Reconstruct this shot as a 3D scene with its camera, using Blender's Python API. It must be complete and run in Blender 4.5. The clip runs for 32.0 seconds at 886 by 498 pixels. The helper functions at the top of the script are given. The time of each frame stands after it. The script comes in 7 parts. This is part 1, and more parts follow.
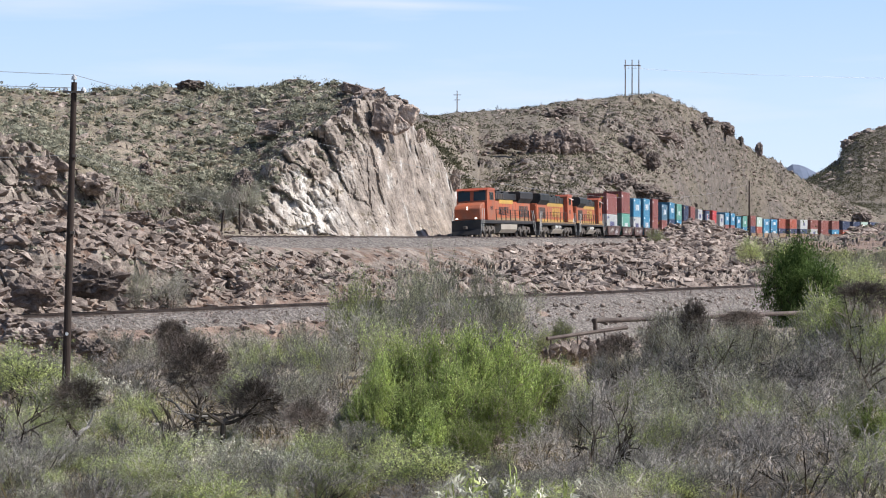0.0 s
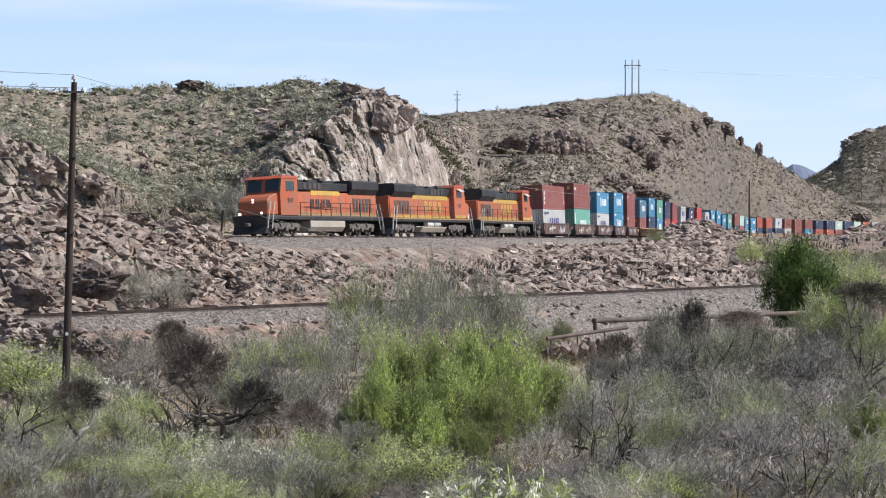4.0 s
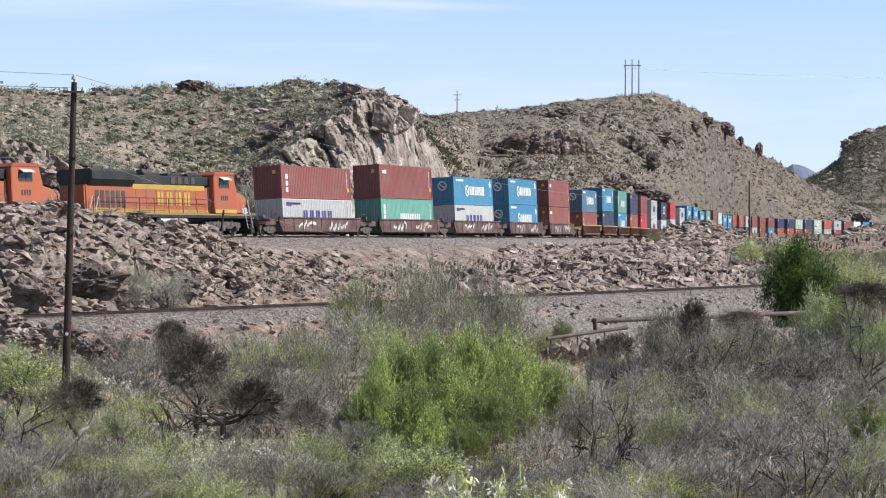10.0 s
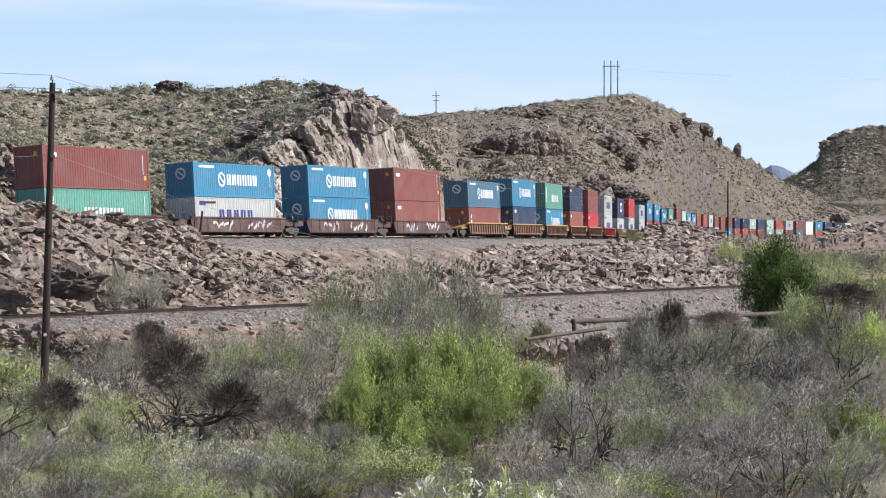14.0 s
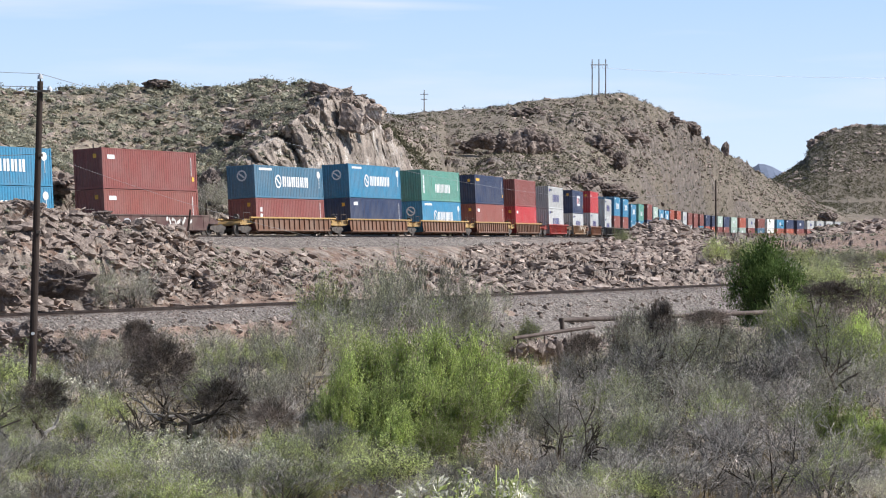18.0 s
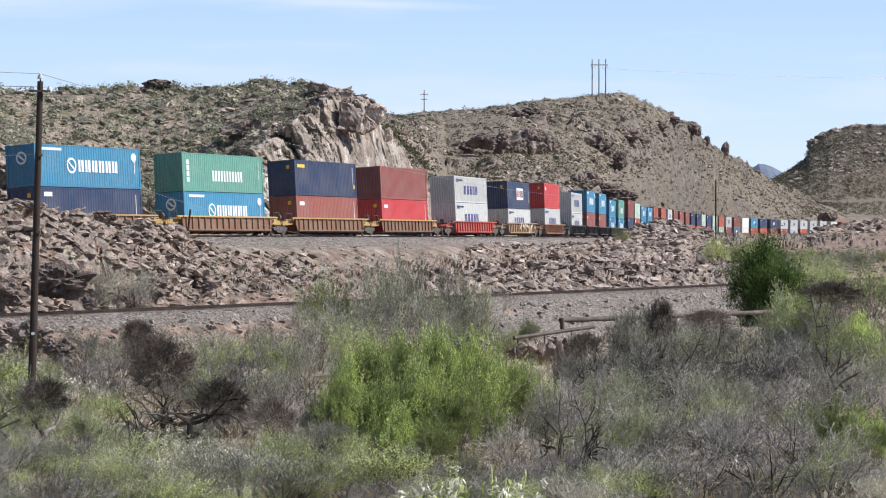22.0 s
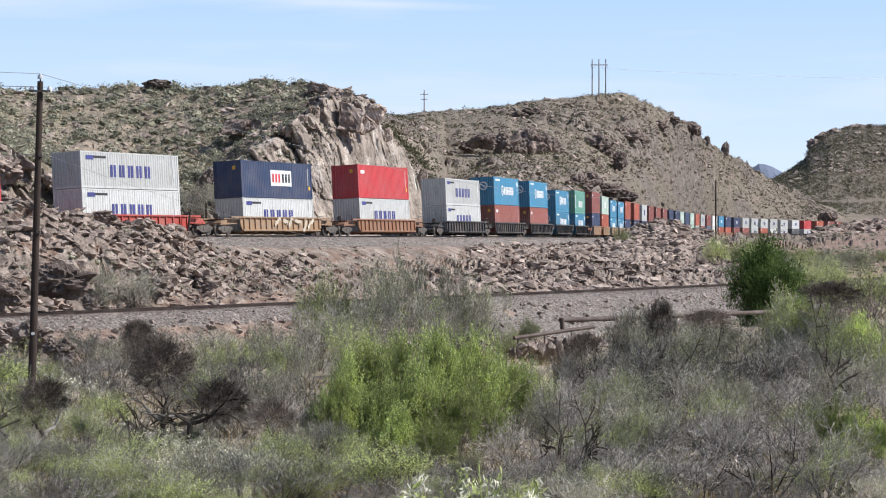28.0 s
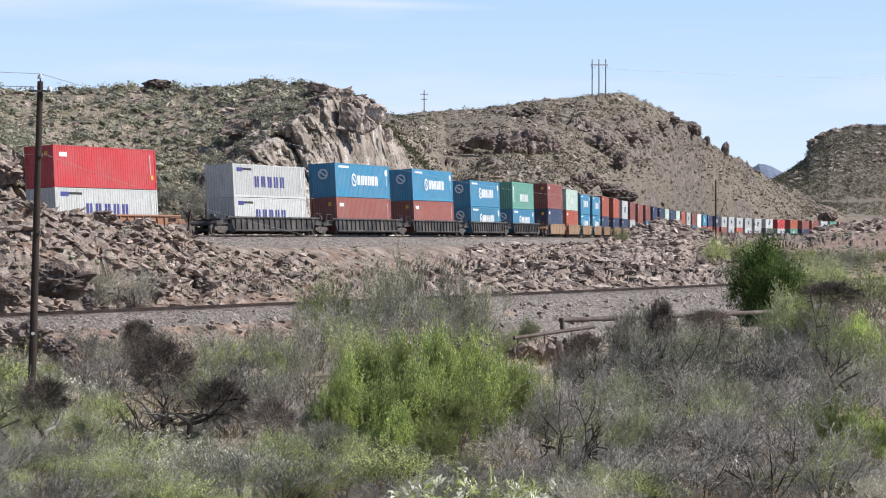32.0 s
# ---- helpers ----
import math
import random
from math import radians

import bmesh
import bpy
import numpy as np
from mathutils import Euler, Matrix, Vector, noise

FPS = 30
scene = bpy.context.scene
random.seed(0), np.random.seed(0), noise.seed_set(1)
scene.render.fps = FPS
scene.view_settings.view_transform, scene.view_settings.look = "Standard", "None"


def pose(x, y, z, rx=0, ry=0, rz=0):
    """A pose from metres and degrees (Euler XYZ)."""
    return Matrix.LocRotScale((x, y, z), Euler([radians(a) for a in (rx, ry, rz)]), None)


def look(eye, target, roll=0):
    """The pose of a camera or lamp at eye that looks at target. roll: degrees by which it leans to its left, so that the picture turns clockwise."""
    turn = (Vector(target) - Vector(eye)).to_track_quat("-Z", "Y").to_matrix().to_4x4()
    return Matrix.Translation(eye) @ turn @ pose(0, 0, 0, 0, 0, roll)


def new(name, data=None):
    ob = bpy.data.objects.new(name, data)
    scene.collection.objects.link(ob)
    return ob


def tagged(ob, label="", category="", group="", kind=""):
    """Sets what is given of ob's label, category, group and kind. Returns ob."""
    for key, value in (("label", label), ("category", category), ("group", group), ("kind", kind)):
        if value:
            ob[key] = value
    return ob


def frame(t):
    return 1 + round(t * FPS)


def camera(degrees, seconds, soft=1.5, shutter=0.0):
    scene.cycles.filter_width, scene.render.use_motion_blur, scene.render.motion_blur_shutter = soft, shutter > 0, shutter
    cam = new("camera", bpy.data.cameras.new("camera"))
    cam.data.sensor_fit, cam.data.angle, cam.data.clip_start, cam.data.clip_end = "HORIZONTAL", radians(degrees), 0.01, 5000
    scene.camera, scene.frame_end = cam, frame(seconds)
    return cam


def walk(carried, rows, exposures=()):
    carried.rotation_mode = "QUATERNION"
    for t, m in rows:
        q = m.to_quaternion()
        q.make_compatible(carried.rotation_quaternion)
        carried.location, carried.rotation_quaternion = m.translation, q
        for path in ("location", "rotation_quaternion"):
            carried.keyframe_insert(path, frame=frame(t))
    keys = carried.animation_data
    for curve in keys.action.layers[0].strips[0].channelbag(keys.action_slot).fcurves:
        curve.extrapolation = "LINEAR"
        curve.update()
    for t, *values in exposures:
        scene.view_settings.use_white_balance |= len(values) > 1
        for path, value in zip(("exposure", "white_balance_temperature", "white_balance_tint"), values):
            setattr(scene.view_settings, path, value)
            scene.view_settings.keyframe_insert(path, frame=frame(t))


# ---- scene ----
# Camera: on a tripod on the near bank, one short pan to the right.
FOCAL = 4093.0          # picture widths: half the frame is 784 of these units
EYE = Vector((0.0, 0.0, 10.0))
cam = camera(2 * math.degrees(math.atan(784 / FOCAL)), 32.0, soft=1.1)


def aim(turn, tilt=0.0):
    """The camera's pose with its axis turned to the right and tilted up, in milliradians."""
    a = turn / 1000
    return look(EYE, EYE + Vector((math.sin(a), math.cos(a), -0.0055 + tilt / 1000)) * 100)


walk(cam, [(0, aim(0)), (12.2, aim(0)), (12.5, aim(0.25)), (13, aim(2.93, 0.05)), (13.5, aim(5.5, 0.28)), (14, aim(9.1, 0.32)),
           (14.5, aim(12.3, 0.28)), (15.1, aim(14.1, 0.0)), (16.0, aim(14.25, -0.25)), (32, aim(14.25, -0.25))])

# World, sun and exposure: clear midday desert light from the right.
SUN_DIR = Vector((0.98, -0.13, 1.0)).normalized()
world = bpy.data.worlds.new("sky")
scene.world = world
world.use_nodes = True
wn, wl = world.node_tree.nodes, world.node_tree.links
sky = wn.new("ShaderNodeTexSky")
sky.sky_type, sky.sun_disc = "NISHITA", False
sky.sun_elevation = math.asin(SUN_DIR.z)
sky.sun_rotation = math.atan2(SUN_DIR.x, SUN_DIR.y)
sky.altitude, sky.air_density, sky.dust_density, sky.ozone_density = 900, 1.0, 0.15, 1.5
bg = wn["Background"]
bg.inputs[1].default_value = 0.075
# thin cirrus streaks high in a pale sky
wc = wn.new("ShaderNodeTexCoord")
wm = wn.new("ShaderNodeMapping")
wm.inputs["Scale"].default_value, wm.inputs["Rotation"].default_value = (5.0, 5.0, 46.0), (0.0, 0.06, 0.0)
wt = wn.new("ShaderNodeTexNoise")
wt.inputs["Scale"].default_value, wt.inputs["Detail"].default_value = 0.9, 5.0
wr = wn.new("ShaderNodeValToRGB")
wr.color_ramp.elements[0].position, wr.color_ramp.elements[1].position = 0.60, 0.86
wr.color_ramp.elements[0].color, wr.color_ramp.elements[1].color = (0.0, 0.0, 0.0, 1), (0.8, 0.8, 0.8, 1)
wx = wn.new("ShaderNodeMix")
wx.data_type = "RGBA"
wl.new(wc.outputs["Generated"], wm.inputs["Vector"])
wl.new(wm.outputs[0], wt.inputs["Vector"])
wl.new(wt.outputs[0], wr.inputs[0])
wv = wn.new("ShaderNodeMapping")
wv.inputs["Location"].default_value, wv.inputs["Scale"].default_value = (0.35, 0.0, -35.2), (17.0, 0.0, 355.0)
wo = wn.new("ShaderNodeMapping")
wo.inputs["Rotation"].default_value = (0.0, -0.035, 0.0)
wl.new(wc.outputs["Generated"], wo.inputs["Vector"])
wl.new(wo.outputs[0], wv.inputs["Vector"])
wg = wn.new("ShaderNodeTexGradient")
wg.gradient_type = "SPHERICAL"
wl.new(wv.outputs[0], wg.inputs["Vector"])
wa = wn.new("ShaderNodeMath")
wa.operation, wa.use_clamp = "MULTIPLY_ADD", True
wl.new(wg.outputs[1], wa.inputs[0])
wa.inputs[1].default_value = 0.6
wl.new(wr.outputs[0], wa.inputs[2])
wl.new(wa.outputs[0], wx.inputs[0])
# dust haze: nearly white at the horizon, gone a third of the way up
wz = wn.new("ShaderNodeSeparateXYZ")
wl.new(wc.outputs["Generated"], wz.inputs[0])
wh, wf = wn.new("ShaderNodeValToRGB"), wn.new("ShaderNodeValToRGB")
for node, stops in ((wh, [(0.0, (0.78, 0.88, 1.0, 1)), (0.10, (0.55, 0.74, 1.0, 1))]), (wf, [(0.0, (0.9, 0.9, 0.9, 1)), (0.11, (0.72, 0.72, 0.72, 1)), (0.4, (0.0, 0.0, 0.0, 1))])):
    node.color_ramp.elements[0].position, node.color_ramp.elements[0].color = stops[0]
    node.color_ramp.elements[1].position, node.color_ramp.elements[1].color = stops[-1]
    for where, tone in stops[1:-1]:
        node.color_ramp.elements.new(where).color = tone
    wl.new(wz.outputs[2], node.inputs[0])
wb = wn.new("ShaderNodeVectorMath")
wb.operation = "SCALE"
wl.new(wh.outputs[0], wb.inputs[0])
wb.inputs[3].default_value = 10.7
wy = wn.new("ShaderNodeMix")
wy.data_type = "RGBA"
wl.new(wf.outputs[0], wy.inputs[0])
wl.new(sky.outputs[0], wy.inputs[6])
wl.new(wb.outputs[0], wy.inputs[7])
wl.new(wy.outputs[2], wx.inputs[6])
wx.inputs[7].default_value = (8.6, 9.0, 9.6, 1)
wl.new(wx.outputs[2], bg.inputs[0])
sun = new("sun", bpy.data.lights.new("sun", "SUN"))
sun.data.energy, sun.data.angle, sun.data.color = 5.0, radians(0.53), (1.0, 0.95, 0.87)
sun.matrix_world = look(SUN_DIR * 300, (0, 0, 0))
scene.view_settings.exposure = 0.42
scene.view_settings.use_white_balance = True
scene.view_settings.white_balance_temperature, scene.view_settings.white_balance_tint = 6080, 12

# ---------------------------------------------------------------- materials


def base_material(name, rough=0.8, metal=0.0):
    m = bpy.data.materials.new(name)
    m.use_nodes = True
    b = m.node_tree.nodes["Principled BSDF"]
    b.inputs["Roughness"].default_value, b.inputs["Metallic"].default_value = rough, metal
    return m, m.node_tree.nodes, m.node_tree.links, b


def noise_node(n, l, scale, detail=4.0, coords=None, rough=0.55, kind="ShaderNodeTexNoise"):
    t = n.new(kind)
    t.inputs["Scale"].default_value = scale
    if kind == "ShaderNodeTexNoise":
        t.inputs["Detail"].default_value, t.inputs["Roughness"].default_value = detail, rough
    if coords:
        l.new(coords, t.inputs["Vector"])
    return t


def ramp_node(n, l, source, stops):
    r = n.new("ShaderNodeValToRGB")
    e = r.color_ramp.elements
    e[0].position, e[0].color = stops[0]
    e[1].position, e[1].color = stops[-1]
    for p, c in stops[1:-1]:
        e.new(p).color = c
    l.new(source, r.inputs[0])
    return r


def mix_node(n, l, a, b, fac, blend="MIX"):
    m = n.new("ShaderNodeMix")
    m.data_type, m.blend_type = "RGBA", blend
    for sock, v in ((m.inputs[6], a), (m.inputs[7], b), (m.inputs[0], fac)):
        if hasattr(v, "is_output"):
            l.new(v, sock)
        else:
            sock.default_value = v
    return m.outputs[2]


def bump_node(n, l, height, strength, distance, bsdf):
    b = n.new("ShaderNodeBump")
    b.inputs["Strength"].default_value, b.inputs["Distance"].default_value = strength, distance
    l.new(height, b.inputs["Height"])
    l.new(b.outputs[0], bsdf.inputs["Normal"])
    return b


def plain(name, color, rough=0.6, metal=0.0, dirt=0.25, scale=1.2, dust=(0.30, 0.25, 0.20, 1), bump=0.0, streaks=0.0):
    """Paint or metal with a dusty, worn variation at two scales and a small change from piece to piece."""
    m, n, l, b = base_material(name, rough, metal)
    co = n.new("ShaderNodeTexCoord").outputs["Object"]
    big, fine = noise_node(n, l, scale, 5, co), noise_node(n, l, scale * 14, 3, co)
    inf = n.new("ShaderNodeObjectInfo")
    hsv = n.new("ShaderNodeHueSaturation")
    hsv.inputs["Color"].default_value = color
    mr = n.new("ShaderNodeMapRange")
    mr.inputs[3].default_value, mr.inputs[4].default_value = 0.84, 1.14
    l.new(inf.outputs["Random"], mr.inputs[0])
    l.new(mr.outputs[0], hsv.inputs["Value"])
    mask = n.new("ShaderNodeMath")
    mask.operation = "MULTIPLY"
    r = ramp_node(n, l, big.outputs[0], [(0.38, (0, 0, 0, 1)), (0.75, (1, 1, 1, 1))])
    l.new(r.outputs[0], mask.inputs[0])
    mask.inputs[1].default_value = dirt
    c = mix_node(n, l, hsv.outputs[0], dust, mask.outputs[0])
    if streaks:  # rain-washed rust and grime running down the sides, in patches
        mp = n.new("ShaderNodeMapping")
        mp.inputs["Scale"].default_value = (3.2, 3.2, 0.28)
        l.new(co, mp.inputs["Vector"])
        run = noise_node(n, l, 1.6, 5, mp.outputs[0], 0.65)
        rr = ramp_node(n, l, run.outputs[0], [(0.52, (0, 0, 0, 1)), (0.72, (streaks, streaks, streaks, 1))])
        c = mix_node(n, l, c, (0.13, 0.085, 0.06, 1), rr.outputs[0])
    r2 = ramp_node(n, l, fine.outputs[0], [(0.35, (0.8, 0.8, 0.8, 1)), (0.65, (1.08, 1.08, 1.08, 1))])
    l.new(mix_node(n, l, c, r2.outputs[0], 0.6, "MULTIPLY"), b.inputs["Base Color"])
    if bump:
        bump_node(n, l, fine.outputs[0], bump, 0.02, b)
    return m


def stone_material(name, dark, mid, light, scale, bump=0.6, dist=0.12, island=False, grit=0.75):
    m, n, l, b = base_material(name, 0.92)
    co = n.new("ShaderNodeTexCoord").outputs["Object"] if not island else n.new("ShaderNodeNewGeometry").outputs["Position"]
    a, c = noise_node(n, l, scale, 6, co, 0.62), noise_node(n, l, scale * 9, 5, co, 0.7)
    r = ramp_node(n, l, a.outputs[0], [(0.32, dark), (0.5, mid), (0.72, light)])
    r2 = ramp_node(n, l, c.outputs[0], [(0.3, (0.55, 0.53, 0.52, 1)), (0.62, (1.15, 1.15, 1.15, 1))])
    col = mix_node(n, l, r.outputs[0], r2.outputs[0], grit, "MULTIPLY")
    src = n.new("ShaderNodeNewGeometry").outputs["Random Per Island"] if island else n.new("ShaderNodeObjectInfo").outputs["Random"]
    v = ramp_node(n, l, src, [(0.0, (0.55, 0.52, 0.50, 1)), (0.5, (0.95, 0.92, 0.9, 1)), (1.0, (1.35, 1.3, 1.27, 1))])
    l.new(mix_node(n, l, col, v.outputs[0], 0.8, "MULTIPLY"), b.inputs["Base Color"])
    bump_node(n, l, c.outputs[0], bump, dist, b)
    return m


def ground_material():
    """Desert soil, with bare rock where the slope is steep or the rock weight is high."""
    m, n, l, b = base_material("desert_ground", 0.95)
    co = n.new("ShaderNodeNewGeometry")
    pos = co.outputs["Position"]
    big, mid = noise_node(n, l, 0.06, 5, pos, 0.6), noise_node(n, l, 0.9, 6, pos, 0.65)
    fine = noise_node(n, l, 6.0, 4, pos, 0.7)
    soil = ramp_node(n, l, mid.outputs[0], [(0.3, (0.15, 0.122, 0.092, 1)), (0.5, (0.265, 0.216, 0.163, 1)), (0.72, (0.38, 0.32, 0.25, 1))])
    grass = ramp_node(n, l, big.outputs[0], [(0.42, (0, 0, 0, 1)), (0.62, (1, 1, 1, 1))])
    soil2 = mix_node(n, l, soil.outputs[0], (0.215, 0.185, 0.11, 1), mix_node(n, l, (0, 0, 0, 1), (0.55, 0.55, 0.55, 1), grass.outputs[0]))
    at = n.new("ShaderNodeAttribute")
    at.attribute_name = "rock"
    cut = n.new("ShaderNodeAttribute")
    cut.attribute_name = "cut"
    mp = n.new("ShaderNodeMapping")
    mp.inputs["Scale"].default_value = (1.0, 0.7, 0.3)
    mp.inputs["Rotation"].default_value = (0.0, -0.42, 0.0)
    l.new(pos, mp.inputs["Vector"])
    streak = noise_node(n, l, 0.8, 6, mp.outputs[0], 0.66)
    lump = noise_node(n, l, 0.42, 7, pos, 0.7)
    rockc = ramp_node(n, l, lump.outputs[0], [(0.30, (0.085, 0.07, 0.06, 1)), (0.46, (0.22, 0.18, 0.148, 1)), (0.6, (0.33, 0.275, 0.23, 1)), (0.75, (0.44, 0.385, 0.335, 1))])
    cutc = ramp_node(n, l, streak.outputs[0], [(0.30, (0.10, 0.08, 0.066, 1)), (0.40, (0.26, 0.215, 0.178, 1)), (0.52, (0.365, 0.305, 0.255, 1)), (0.61, (0.43, 0.38, 0.33, 1)), (0.65, (0.72, 0.69, 0.64, 1))])
    part_cut = n.new("ShaderNodeMath")
    part_cut.operation = "MULTIPLY"
    l.new(cut.outputs["Fac"], part_cut.inputs[0])
    part_cut.inputs[1].default_value = 0.74
    rk = mix_node(n, l, rockc.outputs[0], cutc.outputs[0], part_cut.outputs[0])
    dark = n.new("ShaderNodeAttribute")
    dark.attribute_name = "basalt"
    bs = ramp_node(n, l, lump.outputs[0], [(0.35, (0.055, 0.045, 0.038, 1)), (0.5, (0.115, 0.095, 0.08, 1)), (0.68, (0.21, 0.175, 0.145, 1))])
    rk = mix_node(n, l, rk, bs.outputs[0], dark.outputs["Fac"])
    soil2 = mix_node(n, l, soil2, (0.135, 0.112, 0.085, 1), dark.outputs["Fac"])
    red = n.new("ShaderNodeAttribute")
    red.attribute_name = "red_earth"
    rc = ramp_node(n, l, mid.outputs[0], [(0.34, (0.13, 0.075, 0.055, 1)), (0.5, (0.24, 0.16, 0.12, 1)), (0.66, (0.34, 0.26, 0.205, 1))])
    soil2 = mix_node(n, l, soil2, rc.outputs[0], red.outputs["Fac"])
    pale = n.new("ShaderNodeAttribute")
    pale.attribute_name = "pale"
    crust = noise_node(n, l, 1.1, 5, mp.outputs[0], 0.65)
    cr = ramp_node(n, l, crust.outputs[0], [(0.36, (0.26, 0.21, 0.165, 1)), (0.5, (0.56, 0.51, 0.45, 1)), (0.66, (0.78, 0.75, 0.70, 1))])
    rk = mix_node(n, l, rk, cr.outputs[0], pale.outputs["Fac"])
    grit = ramp_node(n, l, fine.outputs[0], [(0.3, (0.5, 0.5, 0.5, 1)), (0.65, (1.2, 1.2, 1.2, 1))])
    add = n.new("ShaderNodeMath")
    add.operation = "ADD"
    l.new(at.outputs["Fac"], add.inputs[0])
    jit = n.new("ShaderNodeMapRange")
    jit.inputs[1].default_value, jit.inputs[2].default_value, jit.inputs[3].default_value, jit.inputs[4].default_value = 0.35, 0.65, -0.35, 0.35
    l.new(mid.outputs[0], jit.inputs[0])
    l.new(jit.outputs[0], add.inputs[1])
    sharp = ramp_node(n, l, add.outputs[0], [(0.38, (0, 0, 0, 1)), (0.58, (1, 1, 1, 1))])
    col = mix_node(n, l, soil2, rk, sharp.outputs[0])
    flat = n.new("ShaderNodeMapping")
    flat.inputs["Scale"].default_value = (1.0, 1.0, 2.0)
    l.new(pos, flat.inputs["Vector"])
    speck = noise_node(n, l, 0.4, 7, flat.outputs[0], 0.8)
    sr = ramp_node(n, l, speck.outputs[0], [(0.38, (0.46, 0.45, 0.44, 1)), (0.5, (0.96, 0.95, 0.94, 1)), (0.62, (1.42, 1.41, 1.38, 1))])
    col = mix_node(n, l, col, sr.outputs[0], 0.8, "MULTIPLY")
    l.new(mix_node(n, l, col, grit.outputs[0], 0.7, "MULTIPLY"), b.inputs["Base Color"])
    bump_node(n, l, mid.outputs[0], 0.7, 0.5, b)
    return m


MAT_GROUND = ground_material()
MAT_BALLAST = stone_material("ballast_gravel", (0.06, 0.051, 0.044, 1), (0.215, 0.19, 0.167, 1), (0.50, 0.455, 0.405, 1), 4.5, 1.0, 0.12)
MAT_ROCK = stone_material("brown_boulder", (0.10, 0.079, 0.067, 1), (0.275, 0.222, 0.187, 1), (0.53, 0.455, 0.395, 1), 0.9)
MAT_RUBBLE = stone_material("rubble_stone", (0.10, 0.079, 0.067, 1), (0.275, 0.222, 0.187, 1), (0.53, 0.455, 0.395, 1), 0.9, island=True)
MAT_RAIL = plain("rusty_rail_steel", (0.075, 0.052, 0.043, 1), 0.5, 0.6, 0.3)
MAT_TIE = plain("weathered_tie", (0.10, 0.085, 0.07, 1), 0.9, 0.0, 0.4)
MAT_POLE = plain("creosoted_pole", (0.030, 0.018, 0.013, 1), 0.9, 0.0, 0.05, 3.0)
MAT_STEEL = plain("dark_truck_steel", (0.075, 0.064, 0.056, 1), 0.75, 0.1, 0.5, 2.0)

PAINT = {
    "maroon": (0.235, 0.068, 0.056, 1), "brown_red": (0.27, 0.085, 0.065, 1), "bright_red": (0.52, 0.045, 0.05, 1),
    "orange_red": (0.42, 0.10, 0.055, 1), "blue": (0.045, 0.225, 0.37, 1), "slate_blue": (0.075, 0.185, 0.27, 1),
    "navy": (0.026, 0.046, 0.105, 1), "sea_green": (0.125, 0.33, 0.255, 1), "white": (0.53, 0.535, 0.51, 1),
    "cream": (0.78, 0.76, 0.70, 1), "dark_grey": (0.08, 0.085, 0.09, 1), "pale_green": (0.42, 0.52, 0.44, 1),
}
BOX_MAT = {k: plain("container_" + k, v, 0.55, 0.0, 0.2, 0.5, dust=(0.30, 0.265, 0.24, 1), streaks=0.5) for k, v in PAINT.items()}
CAR_COLORS = {"oxide": (0.085, 0.04, 0.034, 1), "yellow": (0.44, 0.27, 0.085, 1), "wellbrown": (0.19, 0.095, 0.055, 1),
              "red": (0.40, 0.05, 0.035, 1), "tan": (0.30, 0.185, 0.10, 1), "rust_orange": (0.27, 0.125, 0.065, 1),
              "black": (0.028, 0.028, 0.03, 1)}
CAR_MAT = {k: plain("car_" + k, v, 0.65, 0.0, 0.4, 0.8) for k, v in CAR_COLORS.items()}
MARK_WHITE = plain("marking_white", (0.75, 0.75, 0.74, 1), 0.6, 0, 0.1)
MARK_BLUE = plain("marking_blue", (0.045, 0.05, 0.20, 1), 0.6, 0, 0.1)
MARK_YELLOW = plain("marking_yellow", (0.75, 0.42, 0.05, 1), 0.6, 0, 0.1)
MARK_BLACK = plain("marking_black", (0.02, 0.02, 0.022, 1), 0.6, 0, 0.1)
GRAFFITI = [plain("spray_" + k, c, 0.8, 0, 0.5, 3.0) for k, c in (("white", (0.62, 0.6, 0.56, 1)), ("cream", (0.55, 0.47, 0.36, 1)), ("grey", (0.5, 0.5, 0.52, 1)))]
MARK_RED = plain("marking_red", (0.50, 0.05, 0.06, 1), 0.6, 0, 0.1)

# ---------------------------------------------------------------- mesh helpers


def box(bm, cx, cy, cz, sx, sy, sz, bevel=0.0):
    g = bmesh.ops.create_cube(bm, size=1.0, matrix=Matrix.Translation((cx, cy, cz)) @ Matrix.Diagonal((sx, sy, sz, 1)))
    if bevel:
        edges = list({e for v in g["verts"] for e in v.link_edges})
        bmesh.ops.bevel(bm, geom=edges, offset=bevel, segments=1, affect="EDGES")
    return g


def rod(bm, a, b, r1, r2=None, seg=8):
    """A round bar from a to b."""
    a, b = Vector(a), Vector(b)
    d = b - a
    m = Matrix.Translation((a + b) / 2) @ d.to_track_quat("Z", "Y").to_matrix().to_4x4()
    bmesh.ops.create_cone(bm, cap_ends=True, segments=seg, radius1=r1, radius2=r1 if r2 is None else r2, depth=d.length, matrix=m)


def prism(bm, outline, axis, a, b):
    """Extrudes a closed outline (pairs) along an axis ('x', 'y' or 'z') from a to b."""
    def place(p, t):
        return {"x": (t, p[0], p[1]), "y": (p[0], t, p[1]), "z": (p[0], p[1], t)}[axis]
    va, vb = [bm.verts.new(place(p, a)) for p in outline], [bm.verts.new(place(p, b)) for p in outline]
    k = len(outline)
    for i in range(k):
        bm.faces.new((va[i], va[(i + 1) % k], vb[(i + 1) % k], vb[i]))
    bm.faces.new(va[::-1]), bm.faces.new(vb)
    bmesh.ops.recalc_face_normals(bm, faces=bm.faces[:])


